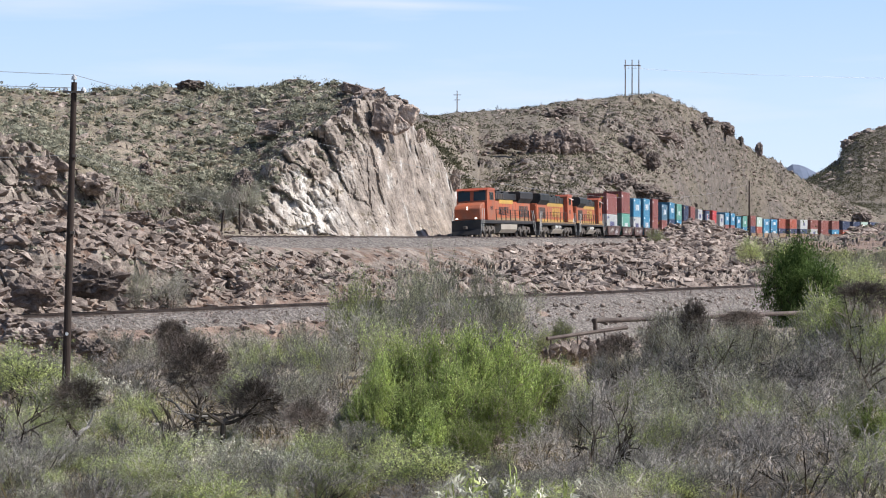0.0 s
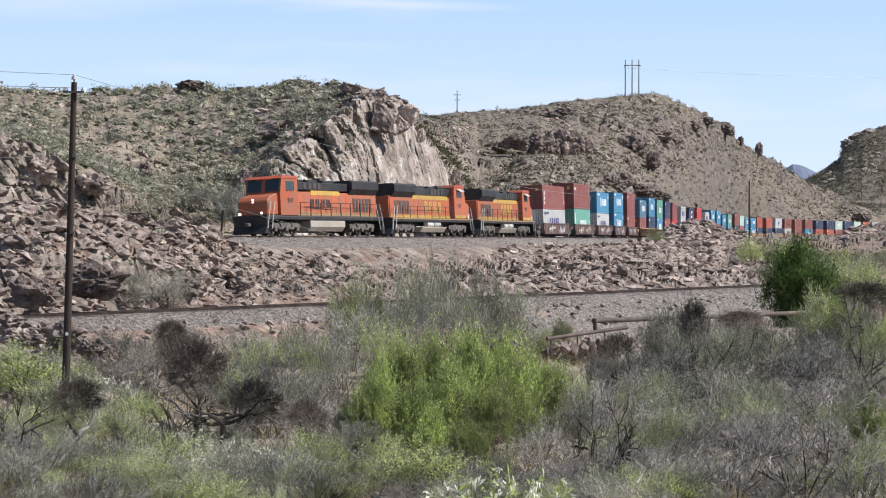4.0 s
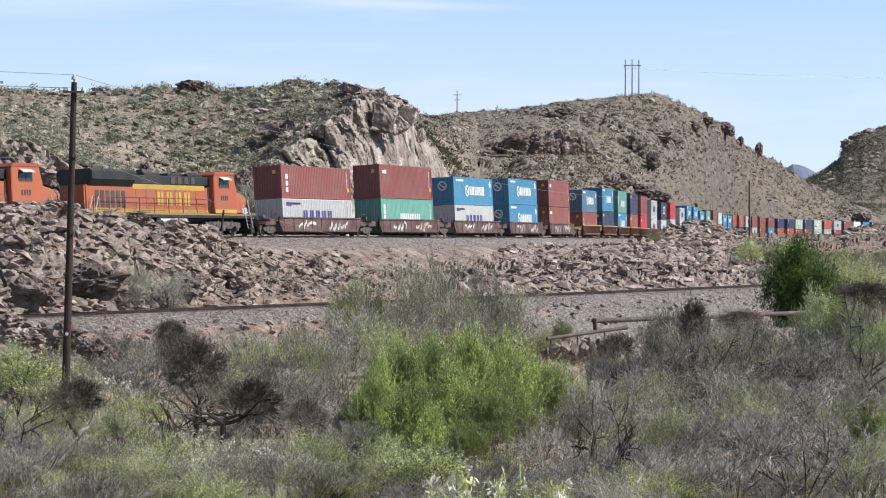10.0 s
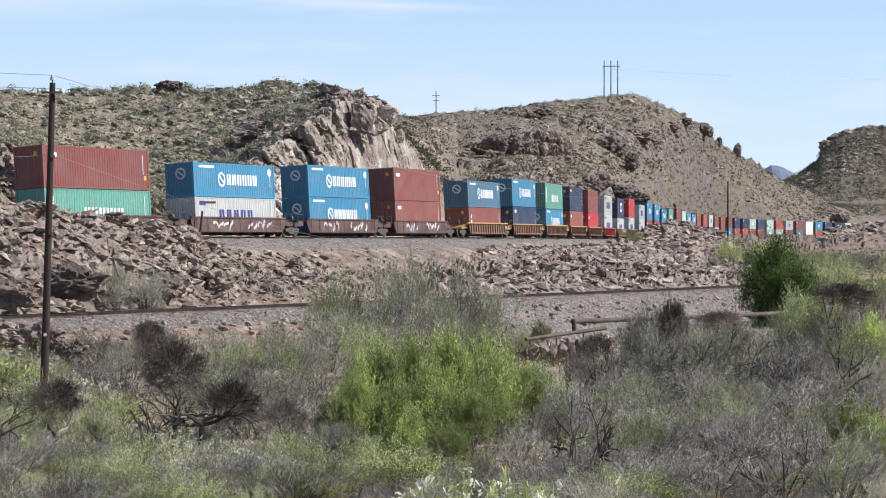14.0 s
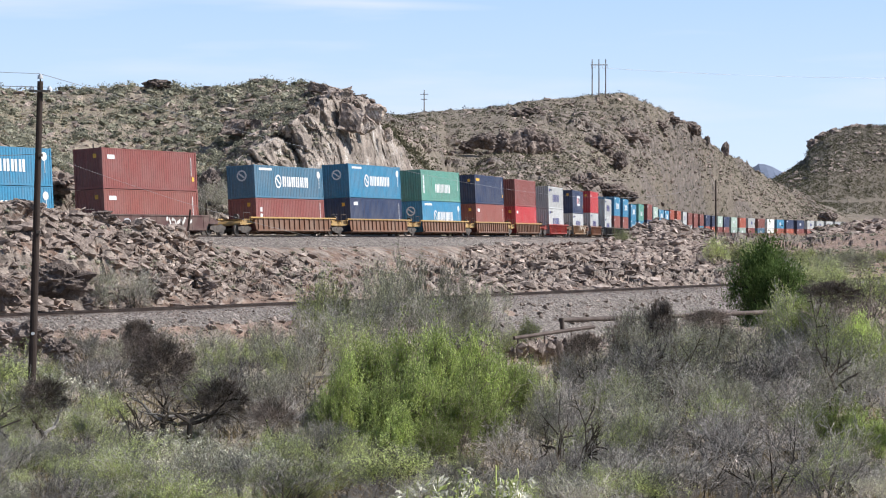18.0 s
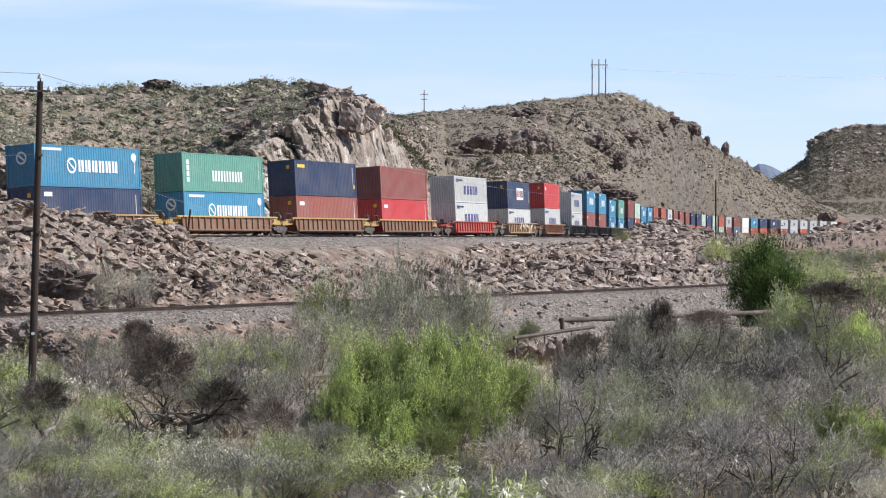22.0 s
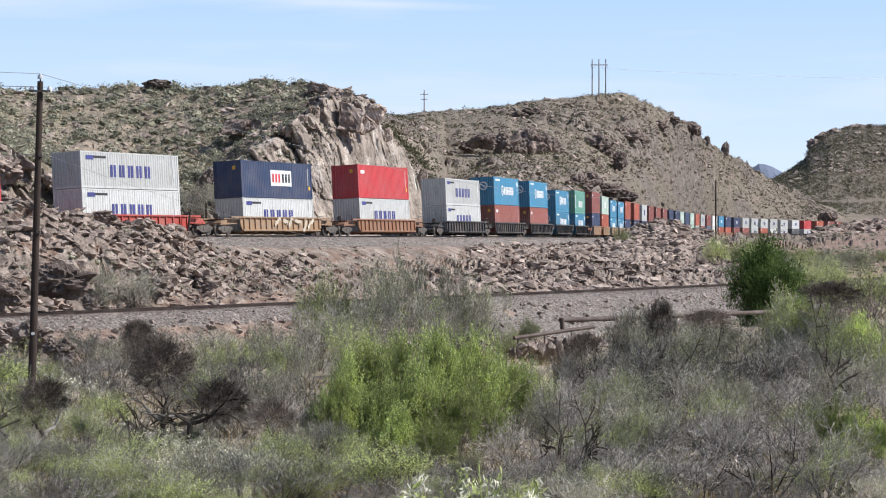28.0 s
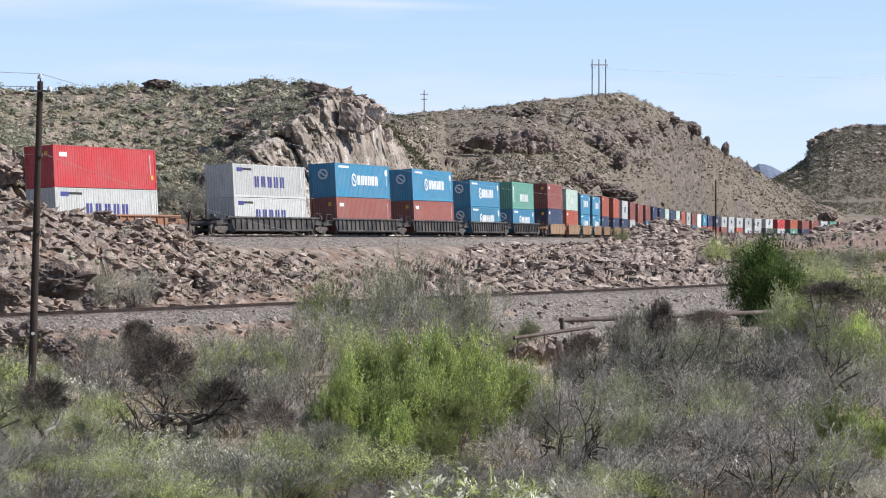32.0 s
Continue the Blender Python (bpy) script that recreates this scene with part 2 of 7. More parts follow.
def mesh_of(bm, name, smooth=False):
    me = bpy.data.meshes.new(name)
    bm.to_mesh(me)
    bm.free()
    if smooth:
        me.shade_smooth()
    return me


def put(name, me, mat, parent=None, m=None, label=""):
    """A mesh object that may share its mesh; its paint belongs to the object."""
    ob = new(name, me)
    if not me.materials:
        me.materials.append(mat)
    ob.material_slots[0].link = "OBJECT"
    ob.material_slots[0].material = mat
    if parent:
        ob.parent = parent
    if m is not None:
        ob.matrix_basis = m
    if label:
        ob["label"] = label
    return ob


def part(name, bm, mat, parent, label="", m=None):
    return put(name, mesh_of(bm, name), mat, parent, m, label)


def empty_thing(name, label, category, group="", kind=""):
    e = new(name)
    e.empty_display_size = 0.5
    return tagged(e, label, category, group, kind)


def from_arrays(name, verts, faces):
    me = bpy.data.meshes.new(name)
    me.from_pydata(verts, [], faces)
    me.update()
    return me


def hash3(ix, iy, iz, k=0):
    h = (ix * 374761393 + iy * 668265263 + iz * 2147483647 + k * 1274126177) & 0xFFFFFFFF
    h = ((h ^ (h >> 13)) * 1274126177) & 0xFFFFFFFF
    return ((h ^ (h >> 16)) & 0xFFFFFF) / 16777215.0


def vnoise(p, scale, k=0):
    """Smooth value noise, -1 to 1, at points p (n x 3)."""
    q = p * scale
    i = np.floor(q).astype(np.int64)
    f = q - i
    f = f * f * (3 - 2 * f)
    out = 0
    for dx in (0, 1):
        for dy in (0, 1):
            for dz in (0, 1):
                w = (f[:, 0] if dx else 1 - f[:, 0]) * (f[:, 1] if dy else 1 - f[:, 1]) * (f[:, 2] if dz else 1 - f[:, 2])
                out = out + w * hash3(i[:, 0] + dx, i[:, 1] + dy, i[:, 2] + dz, k)
    return out * 2 - 1


def fbm(p, scale, octaves=4, gain=0.5, k=0):
    out, a = 0, 1.0
    for o in range(octaves):
        out = out + a * vnoise(p, scale * 2.03 ** o, k + o)
        a *= gain
    return out


def blocks(p, scale, k=0):
    """Broken, blocky relief: each cell of a Worley pattern has its own height, with cracks between. 0 to 1."""
    q = p * scale
    i = np.floor(q).astype(np.int64)
    d1, d2, hh = np.full(len(p), 9.0), np.full(len(p), 9.0), np.zeros(len(p))
    for dx in (-1, 0, 1):
        for dy in (-1, 0, 1):
            for dz in (-1, 0, 1):
                c = i + np.array((dx, dy, dz))
                pt = np.stack([c[:, a] + hash3(c[:, 0], c[:, 1], c[:, 2], k + a) for a in range(3)], 1)
                d = np.linalg.norm(q - pt, axis=1)
                near = d < d1
                d2 = np.where(near, d1, np.minimum(d2, d))
                hh = np.where(near, hash3(c[:, 0], c[:, 1], c[:, 2], k + 7), hh)
                d1 = np.where(near, d, d1)
    return hh * 0.7 + 0.3 * np.clip((d2 - d1) * 3, 0, 1)


# ---------------------------------------------------------------- the tracks in plan
# Main line: start point, first heading (from north towards east) and curvature along its length.
STEP = 2.0
RUN = np.arange(-300.0, 800.0, STEP)
BEND = np.interp(RUN, [-300, 0, 50, 100, 150, 200, 260, 330, 400, 470, 540, 700],
                 [-0.0031, -0.0031, -0.00295, -0.00255, -0.00127, -0.00019, 0.00022, 0.00014, 0.0001, 0.00054, 0.00114, 0.00011])
HEAD = np.concatenate([[0], np.cumsum(BEND[:-1]) * STEP])
I0 = int((-60 + 300) / STEP)
HEAD = HEAD - HEAD[I0] + 0.776
LINE_X = np.concatenate([[0], np.cumsum(np.sin(HEAD[:-1])) * STEP])
LINE_Y = np.concatenate([[0], np.cumsum(np.cos(HEAD[:-1])) * STEP])
LINE_X, LINE_Y = LINE_X - LINE_X[I0] - 76.83, LINE_Y - LINE_Y[I0] + 88.80
RAIL_Z = 10.04 - 0.00106 * np.maximum(RUN, 0)
BANK = np.clip(-BEND / 0.003 * 3.3, -1.0, 3.3)


def on_line(s, side=0.0, up=0.0):
    """Pose on the main line at s: x ahead (the way the train runs), y to its left, which faces the camera."""
    x, y, h, z, b = (float(np.interp(s, RUN, a)) for a in (LINE_X, LINE_Y, HEAD, RAIL_Z, BANK))
    m = Matrix.Translation((x, y, z)) @ Matrix.Rotation(math.atan2(-math.cos(h), -math.sin(h)), 4, "Z") @ Matrix.Rotation(radians(b), 4, "X")
    return m @ Matrix.Translation((0, side, up))


# Lower line, nearly parallel to it and about four metres lower.
LOW = np.array([(-120, 30), (-75, 68), (-42, 103), (-23.9, 125), (-20.6, 129), (-10.1, 145), (2.6, 164), (14, 182), (26.9, 202), (50.2, 240), (95, 320), (150, 430)], float)
LOW_S = np.concatenate([[0], np.cumsum(np.hypot(*np.diff(LOW, axis=0).T))])
LOW_RUN = np.arange(0, LOW_S[-1], 2.0)
LOW_X, LOW_Y = np.interp(LOW_RUN, LOW_S, LOW[:, 0]), np.interp(LOW_RUN, LOW_S, LOW[:, 1])
for _ in range(12):
    LOW_X[1:-1] = (LOW_X[:-2] + 2 * LOW_X[1:-1] + LOW_X[2:]) / 4
    LOW_Y[1:-1] = (LOW_Y[:-2] + 2 * LOW_Y[1:-1] + LOW_Y[2:]) / 4
LOW_Z = 5.72

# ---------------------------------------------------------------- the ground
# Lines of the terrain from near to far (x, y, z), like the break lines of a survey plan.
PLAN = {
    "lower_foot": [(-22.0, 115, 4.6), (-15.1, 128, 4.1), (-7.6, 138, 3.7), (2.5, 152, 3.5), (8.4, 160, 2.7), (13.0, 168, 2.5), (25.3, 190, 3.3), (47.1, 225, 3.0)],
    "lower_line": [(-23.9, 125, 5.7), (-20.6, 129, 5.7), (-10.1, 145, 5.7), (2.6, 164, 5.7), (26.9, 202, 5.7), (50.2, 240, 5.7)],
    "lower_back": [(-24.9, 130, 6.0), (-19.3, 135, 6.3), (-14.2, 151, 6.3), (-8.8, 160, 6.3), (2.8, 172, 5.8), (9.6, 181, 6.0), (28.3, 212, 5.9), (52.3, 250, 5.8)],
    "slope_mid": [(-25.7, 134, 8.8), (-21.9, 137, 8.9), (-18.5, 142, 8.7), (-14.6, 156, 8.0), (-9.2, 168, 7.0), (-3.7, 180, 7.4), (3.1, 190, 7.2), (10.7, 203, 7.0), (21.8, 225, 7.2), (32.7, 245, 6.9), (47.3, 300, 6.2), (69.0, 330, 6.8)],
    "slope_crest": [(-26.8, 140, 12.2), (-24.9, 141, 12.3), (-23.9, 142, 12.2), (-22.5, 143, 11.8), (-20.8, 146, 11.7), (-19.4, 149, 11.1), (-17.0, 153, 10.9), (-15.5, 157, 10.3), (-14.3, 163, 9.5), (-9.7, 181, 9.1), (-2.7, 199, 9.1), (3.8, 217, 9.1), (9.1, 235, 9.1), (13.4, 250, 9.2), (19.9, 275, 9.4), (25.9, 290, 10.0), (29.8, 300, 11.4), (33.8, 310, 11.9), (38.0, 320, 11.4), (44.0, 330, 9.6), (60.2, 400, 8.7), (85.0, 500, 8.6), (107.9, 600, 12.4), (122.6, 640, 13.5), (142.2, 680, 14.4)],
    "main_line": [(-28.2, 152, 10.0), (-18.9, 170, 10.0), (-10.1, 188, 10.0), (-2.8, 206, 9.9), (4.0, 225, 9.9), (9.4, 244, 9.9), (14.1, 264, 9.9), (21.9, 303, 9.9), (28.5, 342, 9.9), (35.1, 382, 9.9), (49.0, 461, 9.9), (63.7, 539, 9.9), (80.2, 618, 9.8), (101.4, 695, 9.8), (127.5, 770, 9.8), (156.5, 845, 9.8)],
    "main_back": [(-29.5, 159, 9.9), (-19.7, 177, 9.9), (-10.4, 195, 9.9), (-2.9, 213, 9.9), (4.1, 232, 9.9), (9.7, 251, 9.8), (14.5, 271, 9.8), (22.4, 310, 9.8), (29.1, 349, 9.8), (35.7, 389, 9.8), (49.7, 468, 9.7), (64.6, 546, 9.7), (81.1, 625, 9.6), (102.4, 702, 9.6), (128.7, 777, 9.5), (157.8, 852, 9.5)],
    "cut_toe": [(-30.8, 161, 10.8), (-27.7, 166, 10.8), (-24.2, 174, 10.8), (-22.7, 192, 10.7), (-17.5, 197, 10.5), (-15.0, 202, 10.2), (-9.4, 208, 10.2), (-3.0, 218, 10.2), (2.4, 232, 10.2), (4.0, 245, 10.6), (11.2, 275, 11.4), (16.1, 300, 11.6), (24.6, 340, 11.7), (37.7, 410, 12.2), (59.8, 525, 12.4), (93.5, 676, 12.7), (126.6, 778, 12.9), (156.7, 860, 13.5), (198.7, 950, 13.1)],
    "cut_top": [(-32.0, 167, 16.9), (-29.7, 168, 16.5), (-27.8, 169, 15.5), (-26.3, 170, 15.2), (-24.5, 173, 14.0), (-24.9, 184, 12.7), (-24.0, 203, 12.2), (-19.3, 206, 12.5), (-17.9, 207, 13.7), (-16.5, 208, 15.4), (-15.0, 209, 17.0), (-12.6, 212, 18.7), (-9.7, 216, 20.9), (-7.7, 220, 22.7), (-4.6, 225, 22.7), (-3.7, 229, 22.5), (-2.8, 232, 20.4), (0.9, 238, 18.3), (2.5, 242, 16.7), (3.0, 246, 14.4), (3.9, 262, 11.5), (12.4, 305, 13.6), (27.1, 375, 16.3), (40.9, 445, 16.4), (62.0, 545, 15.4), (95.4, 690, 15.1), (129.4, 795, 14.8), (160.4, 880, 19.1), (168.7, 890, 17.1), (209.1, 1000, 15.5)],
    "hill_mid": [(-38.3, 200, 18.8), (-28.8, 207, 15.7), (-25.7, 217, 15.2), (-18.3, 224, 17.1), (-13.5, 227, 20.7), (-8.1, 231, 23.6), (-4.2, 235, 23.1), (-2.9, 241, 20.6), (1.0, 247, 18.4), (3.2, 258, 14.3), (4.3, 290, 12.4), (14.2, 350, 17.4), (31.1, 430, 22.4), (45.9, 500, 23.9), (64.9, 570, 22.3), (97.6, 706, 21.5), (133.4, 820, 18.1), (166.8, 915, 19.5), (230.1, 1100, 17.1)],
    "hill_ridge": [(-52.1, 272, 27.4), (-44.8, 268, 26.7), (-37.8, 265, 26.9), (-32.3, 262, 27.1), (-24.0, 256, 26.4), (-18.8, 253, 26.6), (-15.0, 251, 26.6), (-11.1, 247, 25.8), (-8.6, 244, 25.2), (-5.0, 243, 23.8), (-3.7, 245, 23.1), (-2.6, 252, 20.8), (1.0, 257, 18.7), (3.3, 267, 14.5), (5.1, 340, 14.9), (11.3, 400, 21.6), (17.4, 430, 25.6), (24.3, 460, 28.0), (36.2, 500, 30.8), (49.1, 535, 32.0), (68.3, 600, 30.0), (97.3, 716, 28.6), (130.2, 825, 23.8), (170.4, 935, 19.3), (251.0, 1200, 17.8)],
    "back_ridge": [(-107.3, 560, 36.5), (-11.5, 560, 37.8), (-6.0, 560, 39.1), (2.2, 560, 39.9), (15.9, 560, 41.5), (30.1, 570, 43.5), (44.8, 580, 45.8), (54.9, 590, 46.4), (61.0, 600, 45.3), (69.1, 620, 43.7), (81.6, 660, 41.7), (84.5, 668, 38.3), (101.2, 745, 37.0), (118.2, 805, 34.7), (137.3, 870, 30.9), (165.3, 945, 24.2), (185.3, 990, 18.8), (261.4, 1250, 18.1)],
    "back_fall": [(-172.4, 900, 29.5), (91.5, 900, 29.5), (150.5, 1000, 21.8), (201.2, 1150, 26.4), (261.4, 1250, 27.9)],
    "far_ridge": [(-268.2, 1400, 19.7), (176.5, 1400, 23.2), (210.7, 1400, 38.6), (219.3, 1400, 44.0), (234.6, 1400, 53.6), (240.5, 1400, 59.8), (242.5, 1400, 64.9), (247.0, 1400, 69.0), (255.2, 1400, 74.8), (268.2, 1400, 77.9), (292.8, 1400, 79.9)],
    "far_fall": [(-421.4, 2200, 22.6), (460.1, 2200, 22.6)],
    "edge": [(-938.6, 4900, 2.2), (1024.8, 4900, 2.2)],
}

ROCKY = {  # rock weight of the strip that ends at each line
    "lower_foot": 0.15, "lower_line": 0.25, "lower_back": 0.5, "slope_mid": 0.75, "slope_crest": 0.7, "main_line": 0.3, "main_back": 0.2,
    "cut_toe": 0.3, "cut_top": 0.9, "hill_mid": 0.42, "hill_ridge": 0.30, "back_ridge": 0.34, "back_fall": 0.3, "far_ridge": 0.45,
    "far_fall": 0.2, "edge": 0.2}
ROWS = {"lower_foot": 44, "lower_line": 14, "lower_back": 8, "slope_mid": 26, "slope_crest": 30, "main_line": 10, "main_back": 6,
        "cut_toe": 8, "cut_top": 84, "hill_mid": 30, "hill_ridge": 44, "back_ridge": 60, "back_fall": 6, "far_ridge": 30,
        "far_fall": 4, "edge": 3}
VIEW = np.linspace(-0.206, 0.213, 720)
AZ = np.concatenate([np.linspace(-math.pi, -0.8, 26)[:-1], np.linspace(-0.8, -0.206, 60)[:-1], VIEW, np.linspace(0.213, 0.8, 40)[1:], np.linspace(0.8, math.pi, 26)[1:-1]])


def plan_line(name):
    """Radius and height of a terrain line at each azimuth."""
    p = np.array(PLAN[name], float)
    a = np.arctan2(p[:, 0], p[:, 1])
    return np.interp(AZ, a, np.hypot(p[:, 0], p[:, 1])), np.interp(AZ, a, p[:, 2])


def smooth01(x, a, b):
    t = np.clip((x - a) / (b - a), 0, 1)
    return t * t * (3 - 2 * t)


def distance_to(px, py, lx, ly):
    out, idx = np.full(len(px), 1e9), np.zeros(len(px), int)
    for i in range(len(lx)):
        d = (px - lx[i]) ** 2 + (py - ly[i]) ** 2
        near = d < out
        out[near], idx[near] = d[near], i
    return np.sqrt(out), idx


STRIP = {}


def build_ground():
    rings_r, rings_z, rings_k, rings_c = [], [], [], []
    last = None
    STRIP.clear()
    one = np.ones(len(AZ))
    for r, z in ((2.0, 8.3), (10, 8.0), (20, 6.8), (40, 4.7), (60, 2.9)):
        rings_r.append(one * r), rings_z.append(one * z), rings_k.append(one * 0.1), rings_c.append(one * 0)
    last = (one * 60, one * 2.9)
    in_cut = smooth01(AZ, -0.086, -0.074) * (1 - smooth01(AZ, 0.0115, 0.013))
    left = 1 - smooth01(AZ, 0.0115, 0.014)
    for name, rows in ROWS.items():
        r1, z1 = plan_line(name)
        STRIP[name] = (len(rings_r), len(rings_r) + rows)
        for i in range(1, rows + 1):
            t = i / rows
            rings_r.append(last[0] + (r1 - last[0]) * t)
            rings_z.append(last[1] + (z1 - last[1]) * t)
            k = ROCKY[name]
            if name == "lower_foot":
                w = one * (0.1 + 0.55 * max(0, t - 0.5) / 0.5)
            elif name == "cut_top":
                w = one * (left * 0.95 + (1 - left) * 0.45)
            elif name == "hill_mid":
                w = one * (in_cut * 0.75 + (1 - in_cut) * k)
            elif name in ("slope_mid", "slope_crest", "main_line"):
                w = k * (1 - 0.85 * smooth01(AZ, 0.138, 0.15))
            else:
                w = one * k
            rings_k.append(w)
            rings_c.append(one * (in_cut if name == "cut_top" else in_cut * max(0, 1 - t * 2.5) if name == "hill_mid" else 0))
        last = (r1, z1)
    R, Z, K, C = (np.array(a) for a in (rings_r, rings_z, rings_k, rings_c))
    for _ in range(2):  # soften the breaks between strips
        Z[6:-1] = (Z[5:-2] + 2 * Z[6:-1] + Z[7:]) / 4
    n, m = R.shape
    X, Y = R * np.sin(AZ), R * np.cos(AZ)
    P = np.stack([X.ravel(), Y.ravel(), Z.ravel()], 1)
    K, C, rr = K.ravel(), C.ravel(), R.ravel()
    d1, i1 = distance_to(P[:, 0], P[:, 1], LINE_X[::2], LINE_Y[::2])
    d2, i2 = distance_to(P[:, 0], P[:, 1], LOW_X[::2], LOW_Y[::2])
    free = smooth01(d1, 4.0, 11.0) * smooth01(d2, 3.5, 9.0)
    far = np.clip(rr / 220, 0.25, 1.3)
    # relief: gentle swells, outcrops, broken blocks
    crest = np.exp(-((rr - 575) / 40) ** 2) * smooth01(np.tile(AZ, len(R)), -0.02, 0.0) * (1 - smooth01(np.tile(AZ, len(R)), 0.085, 0.1))
    outcrop = (1 - crest) * smooth01(fbm(P, 0.028, 4, 0.55, 3), 0.12, 0.45) * (smooth01(rr, 290, 330) + 0.55 * smooth01(rr, 196, 225) * (1 - smooth01(rr, 290, 330)))
    K2 = np.clip(K + outcrop * 0.55, 0, 1)
    coarse = np.minimum(1, 235 / np.maximum(rr, 1))[:, None]
    blk = blocks(P * np.array((1, 1, 1.25)) * coarse, 0.42, 11) - 0.5
    blk2 = blocks(P * np.array((1, 1, 0.7)), 0.16, 23) - 0.5
    small = fbm(P * coarse, 0.8, 3, 0.55, 31)
    swell = fbm(P, 0.05, 3, 0.5, 41)
    amp = (0.35 + 0.9 * K2) * free * np.clip(rr / 260, 1.0, 2.4)
    up = swell * 0.55 * free * far + (1 - 0.6 * smooth01(C, 0.1, 0.6)) * K2 * amp * (blk * 1.1 + small * 0.35) + small * 0.12 * free + outcrop * free * (blk2 * 2.2 + 0.6)
    calm = 1 - 0.5 * smooth01(rr, 285, 345)   # the far hills are soil slopes between crags
    up = up * (1 - 0.25 * smooth01(rr, 285, 345))
    toward = (1 - 0.62 * smooth01(C, 0.1, 0.6)) * calm * K2 * amp * (blk * 1.5 + blk2 * 2.4 * smooth01(K, 0.6, 0.9) + small * 0.45) + calm * outcrop * free * blk2 * 4.0
    # the blasted face: upright slabs and columns, broken at two sizes
    Q = P.copy()
    Q[:, 0] += 0.45 * P[:, 2]
    slabs = blocks(Q * np.array((1, 1, 0.62)), 0.30, 51) - 0.5
    chips = blocks(Q * np.array((1, 1, 0.8)), 0.85, 57) - 0.5
    toward += smooth01(C + 0.6 * (K > 0.9) * smooth01(-P[:, 0], 20, 24), 0.2, 0.8) * free * (slabs * 1.6 + chips * 0.85 + fbm(Q * np.array((1, 1, 0.35)), 0.5, 4, 0.6, 61) * 0.75)
    near = smooth01(rr, 50, 75)
    P[:, 2] += up * near
    P[:, 0] -= toward * np.sin(np.tile(AZ, n)) * near
    P[:, 1] -= toward * np.cos(np.tile(AZ, n)) * near
    w1, w2 = 1 - smooth01(d1, 3.6, 8.5), 1 - smooth01(d2, 3.0, 7.0)
    P[:, 2] = P[:, 2] * (1 - w1) + (RAIL_Z[::2][i1] - 0.85) * w1
    P[:, 2] = P[:, 2] * (1 - w2) + (LOW_Z - 0.85) * w2
    az = np.tile(AZ, n)
    pale = smooth01(C, 0.3, 0.7) * np.exp(-((az + 0.057) / 0.014) ** 2) * smooth01(15.6 + 2.0 * small - P[:, 2], 0.0, 1.5)
    basalt = np.clip(0.5 * smooth01(az, -0.03, -0.01) * smooth01(rr, 270, 330) + 0.15 * smooth01(az, 0.06, 0.10) * smooth01(rr, 330, 450) + 0.45 * smooth01(rr, 1000, 1150), 0, 1)
    first, last_red = STRIP["lower_foot"][1] - 16, STRIP["slope_crest"][1]
    red = np.zeros((n, m))
    red[first:last_red] = np.minimum(1, np.arange(last_red - first) / 8)[:, None] * 0.85
    red = red.ravel()
    idx = np.arange(n * m).reshape(n, m)
    a, b = idx[:-1], np.roll(idx[:-1], -1, 1)
    c, d = np.roll(idx[1:], -1, 1), idx[1:]
    faces = np.stack([a.ravel(), b.ravel(), c.ravel(), d.ravel()], 1)
    me = bpy.data.meshes.new("ground")
    centre = len(P)
    P = np.vstack([P, [[0, 0, 8.3]]])
    tri = [(int(i), centre, int((i + 1) % m)) for i in range(m)]
    me.from_pydata(P.tolist(), [], faces[:, ::-1].tolist() + tri)
    for name, val in (("rock", np.append(K2 * (0.55 + 0.9 * np.clip(toward * 0.3 + 0.5, 0, 1) * 0.5), 0)), ("cut", np.append(C, 0)), ("pale", np.append(pale, 0)), ("basalt", np.append(basalt, 0)), ("red_earth", np.append(red, 0))):
        at = me.attributes.new(name, "FLOAT", "POINT")
        at.data.foreach_set("value", val.astype(np.float32))
    me.update()
    ob = put("ground", me, MAT_GROUND)
    return tagged(ob, "dry desert ground with rocky hills, a blasted cut and a brushy wash", "ground", kind="structure"), P[:-1].reshape(n, m, 3), K2.reshape(n, m), R


GROUND, GP, GK, GR = build_ground()
GZ = GP[:, :, 2]


def ground_at(x, y):
    """Height of the ground below a point, from the ground's own grid."""
    az, r = math.atan2(x, y), math.hypot(x, y)
    j = int(np.searchsorted(AZ, az)) % len(AZ)
    col = np.hypot(GP[:, j, 0], GP[:, j, 1])
    i = int(np.argmin(np.abs(col - r)))
    return float(GZ[i, j])


# Ballast beds, rails and ties


def ribbon(name, path, profile, mat, jitter=0.0):
    """Sweeps an open cross-section (side, up) along path poses."""
    verts, faces, k = [], [], len(profile)
    rnd = random.Random(5)
    for m in path:
        for s, u in profile:
            v = m @ Vector((0, s + rnd.uniform(-jitter, jitter), u + rnd.uniform(-jitter, jitter) * 0.7))
            verts.append(v[:])
    for i in range(len(path) - 1):
        for j in range(k - 1):
            faces.append((i * k + j, i * k + j + 1, (i + 1) * k + j + 1, (i + 1) * k + j))
    return put(name, from_arrays(name, verts, faces), mat)


def low_pose(s, side=0.0, up=0.0):
    x, y = float(np.interp(s, LOW_RUN, LOW_X)), float(np.interp(s, LOW_RUN, LOW_Y))
    x2, y2 = float(np.interp(s + 1, LOW_RUN, LOW_X)), float(np.interp(s + 1, LOW_RUN, LOW_Y))
    return Matrix.Translation((x, y, LOW_Z)) @ Matrix.Rotation(math.atan2(y2 - y, x2 - x) + math.pi, 4, "Z") @ Matrix.Translation((0, side, up))


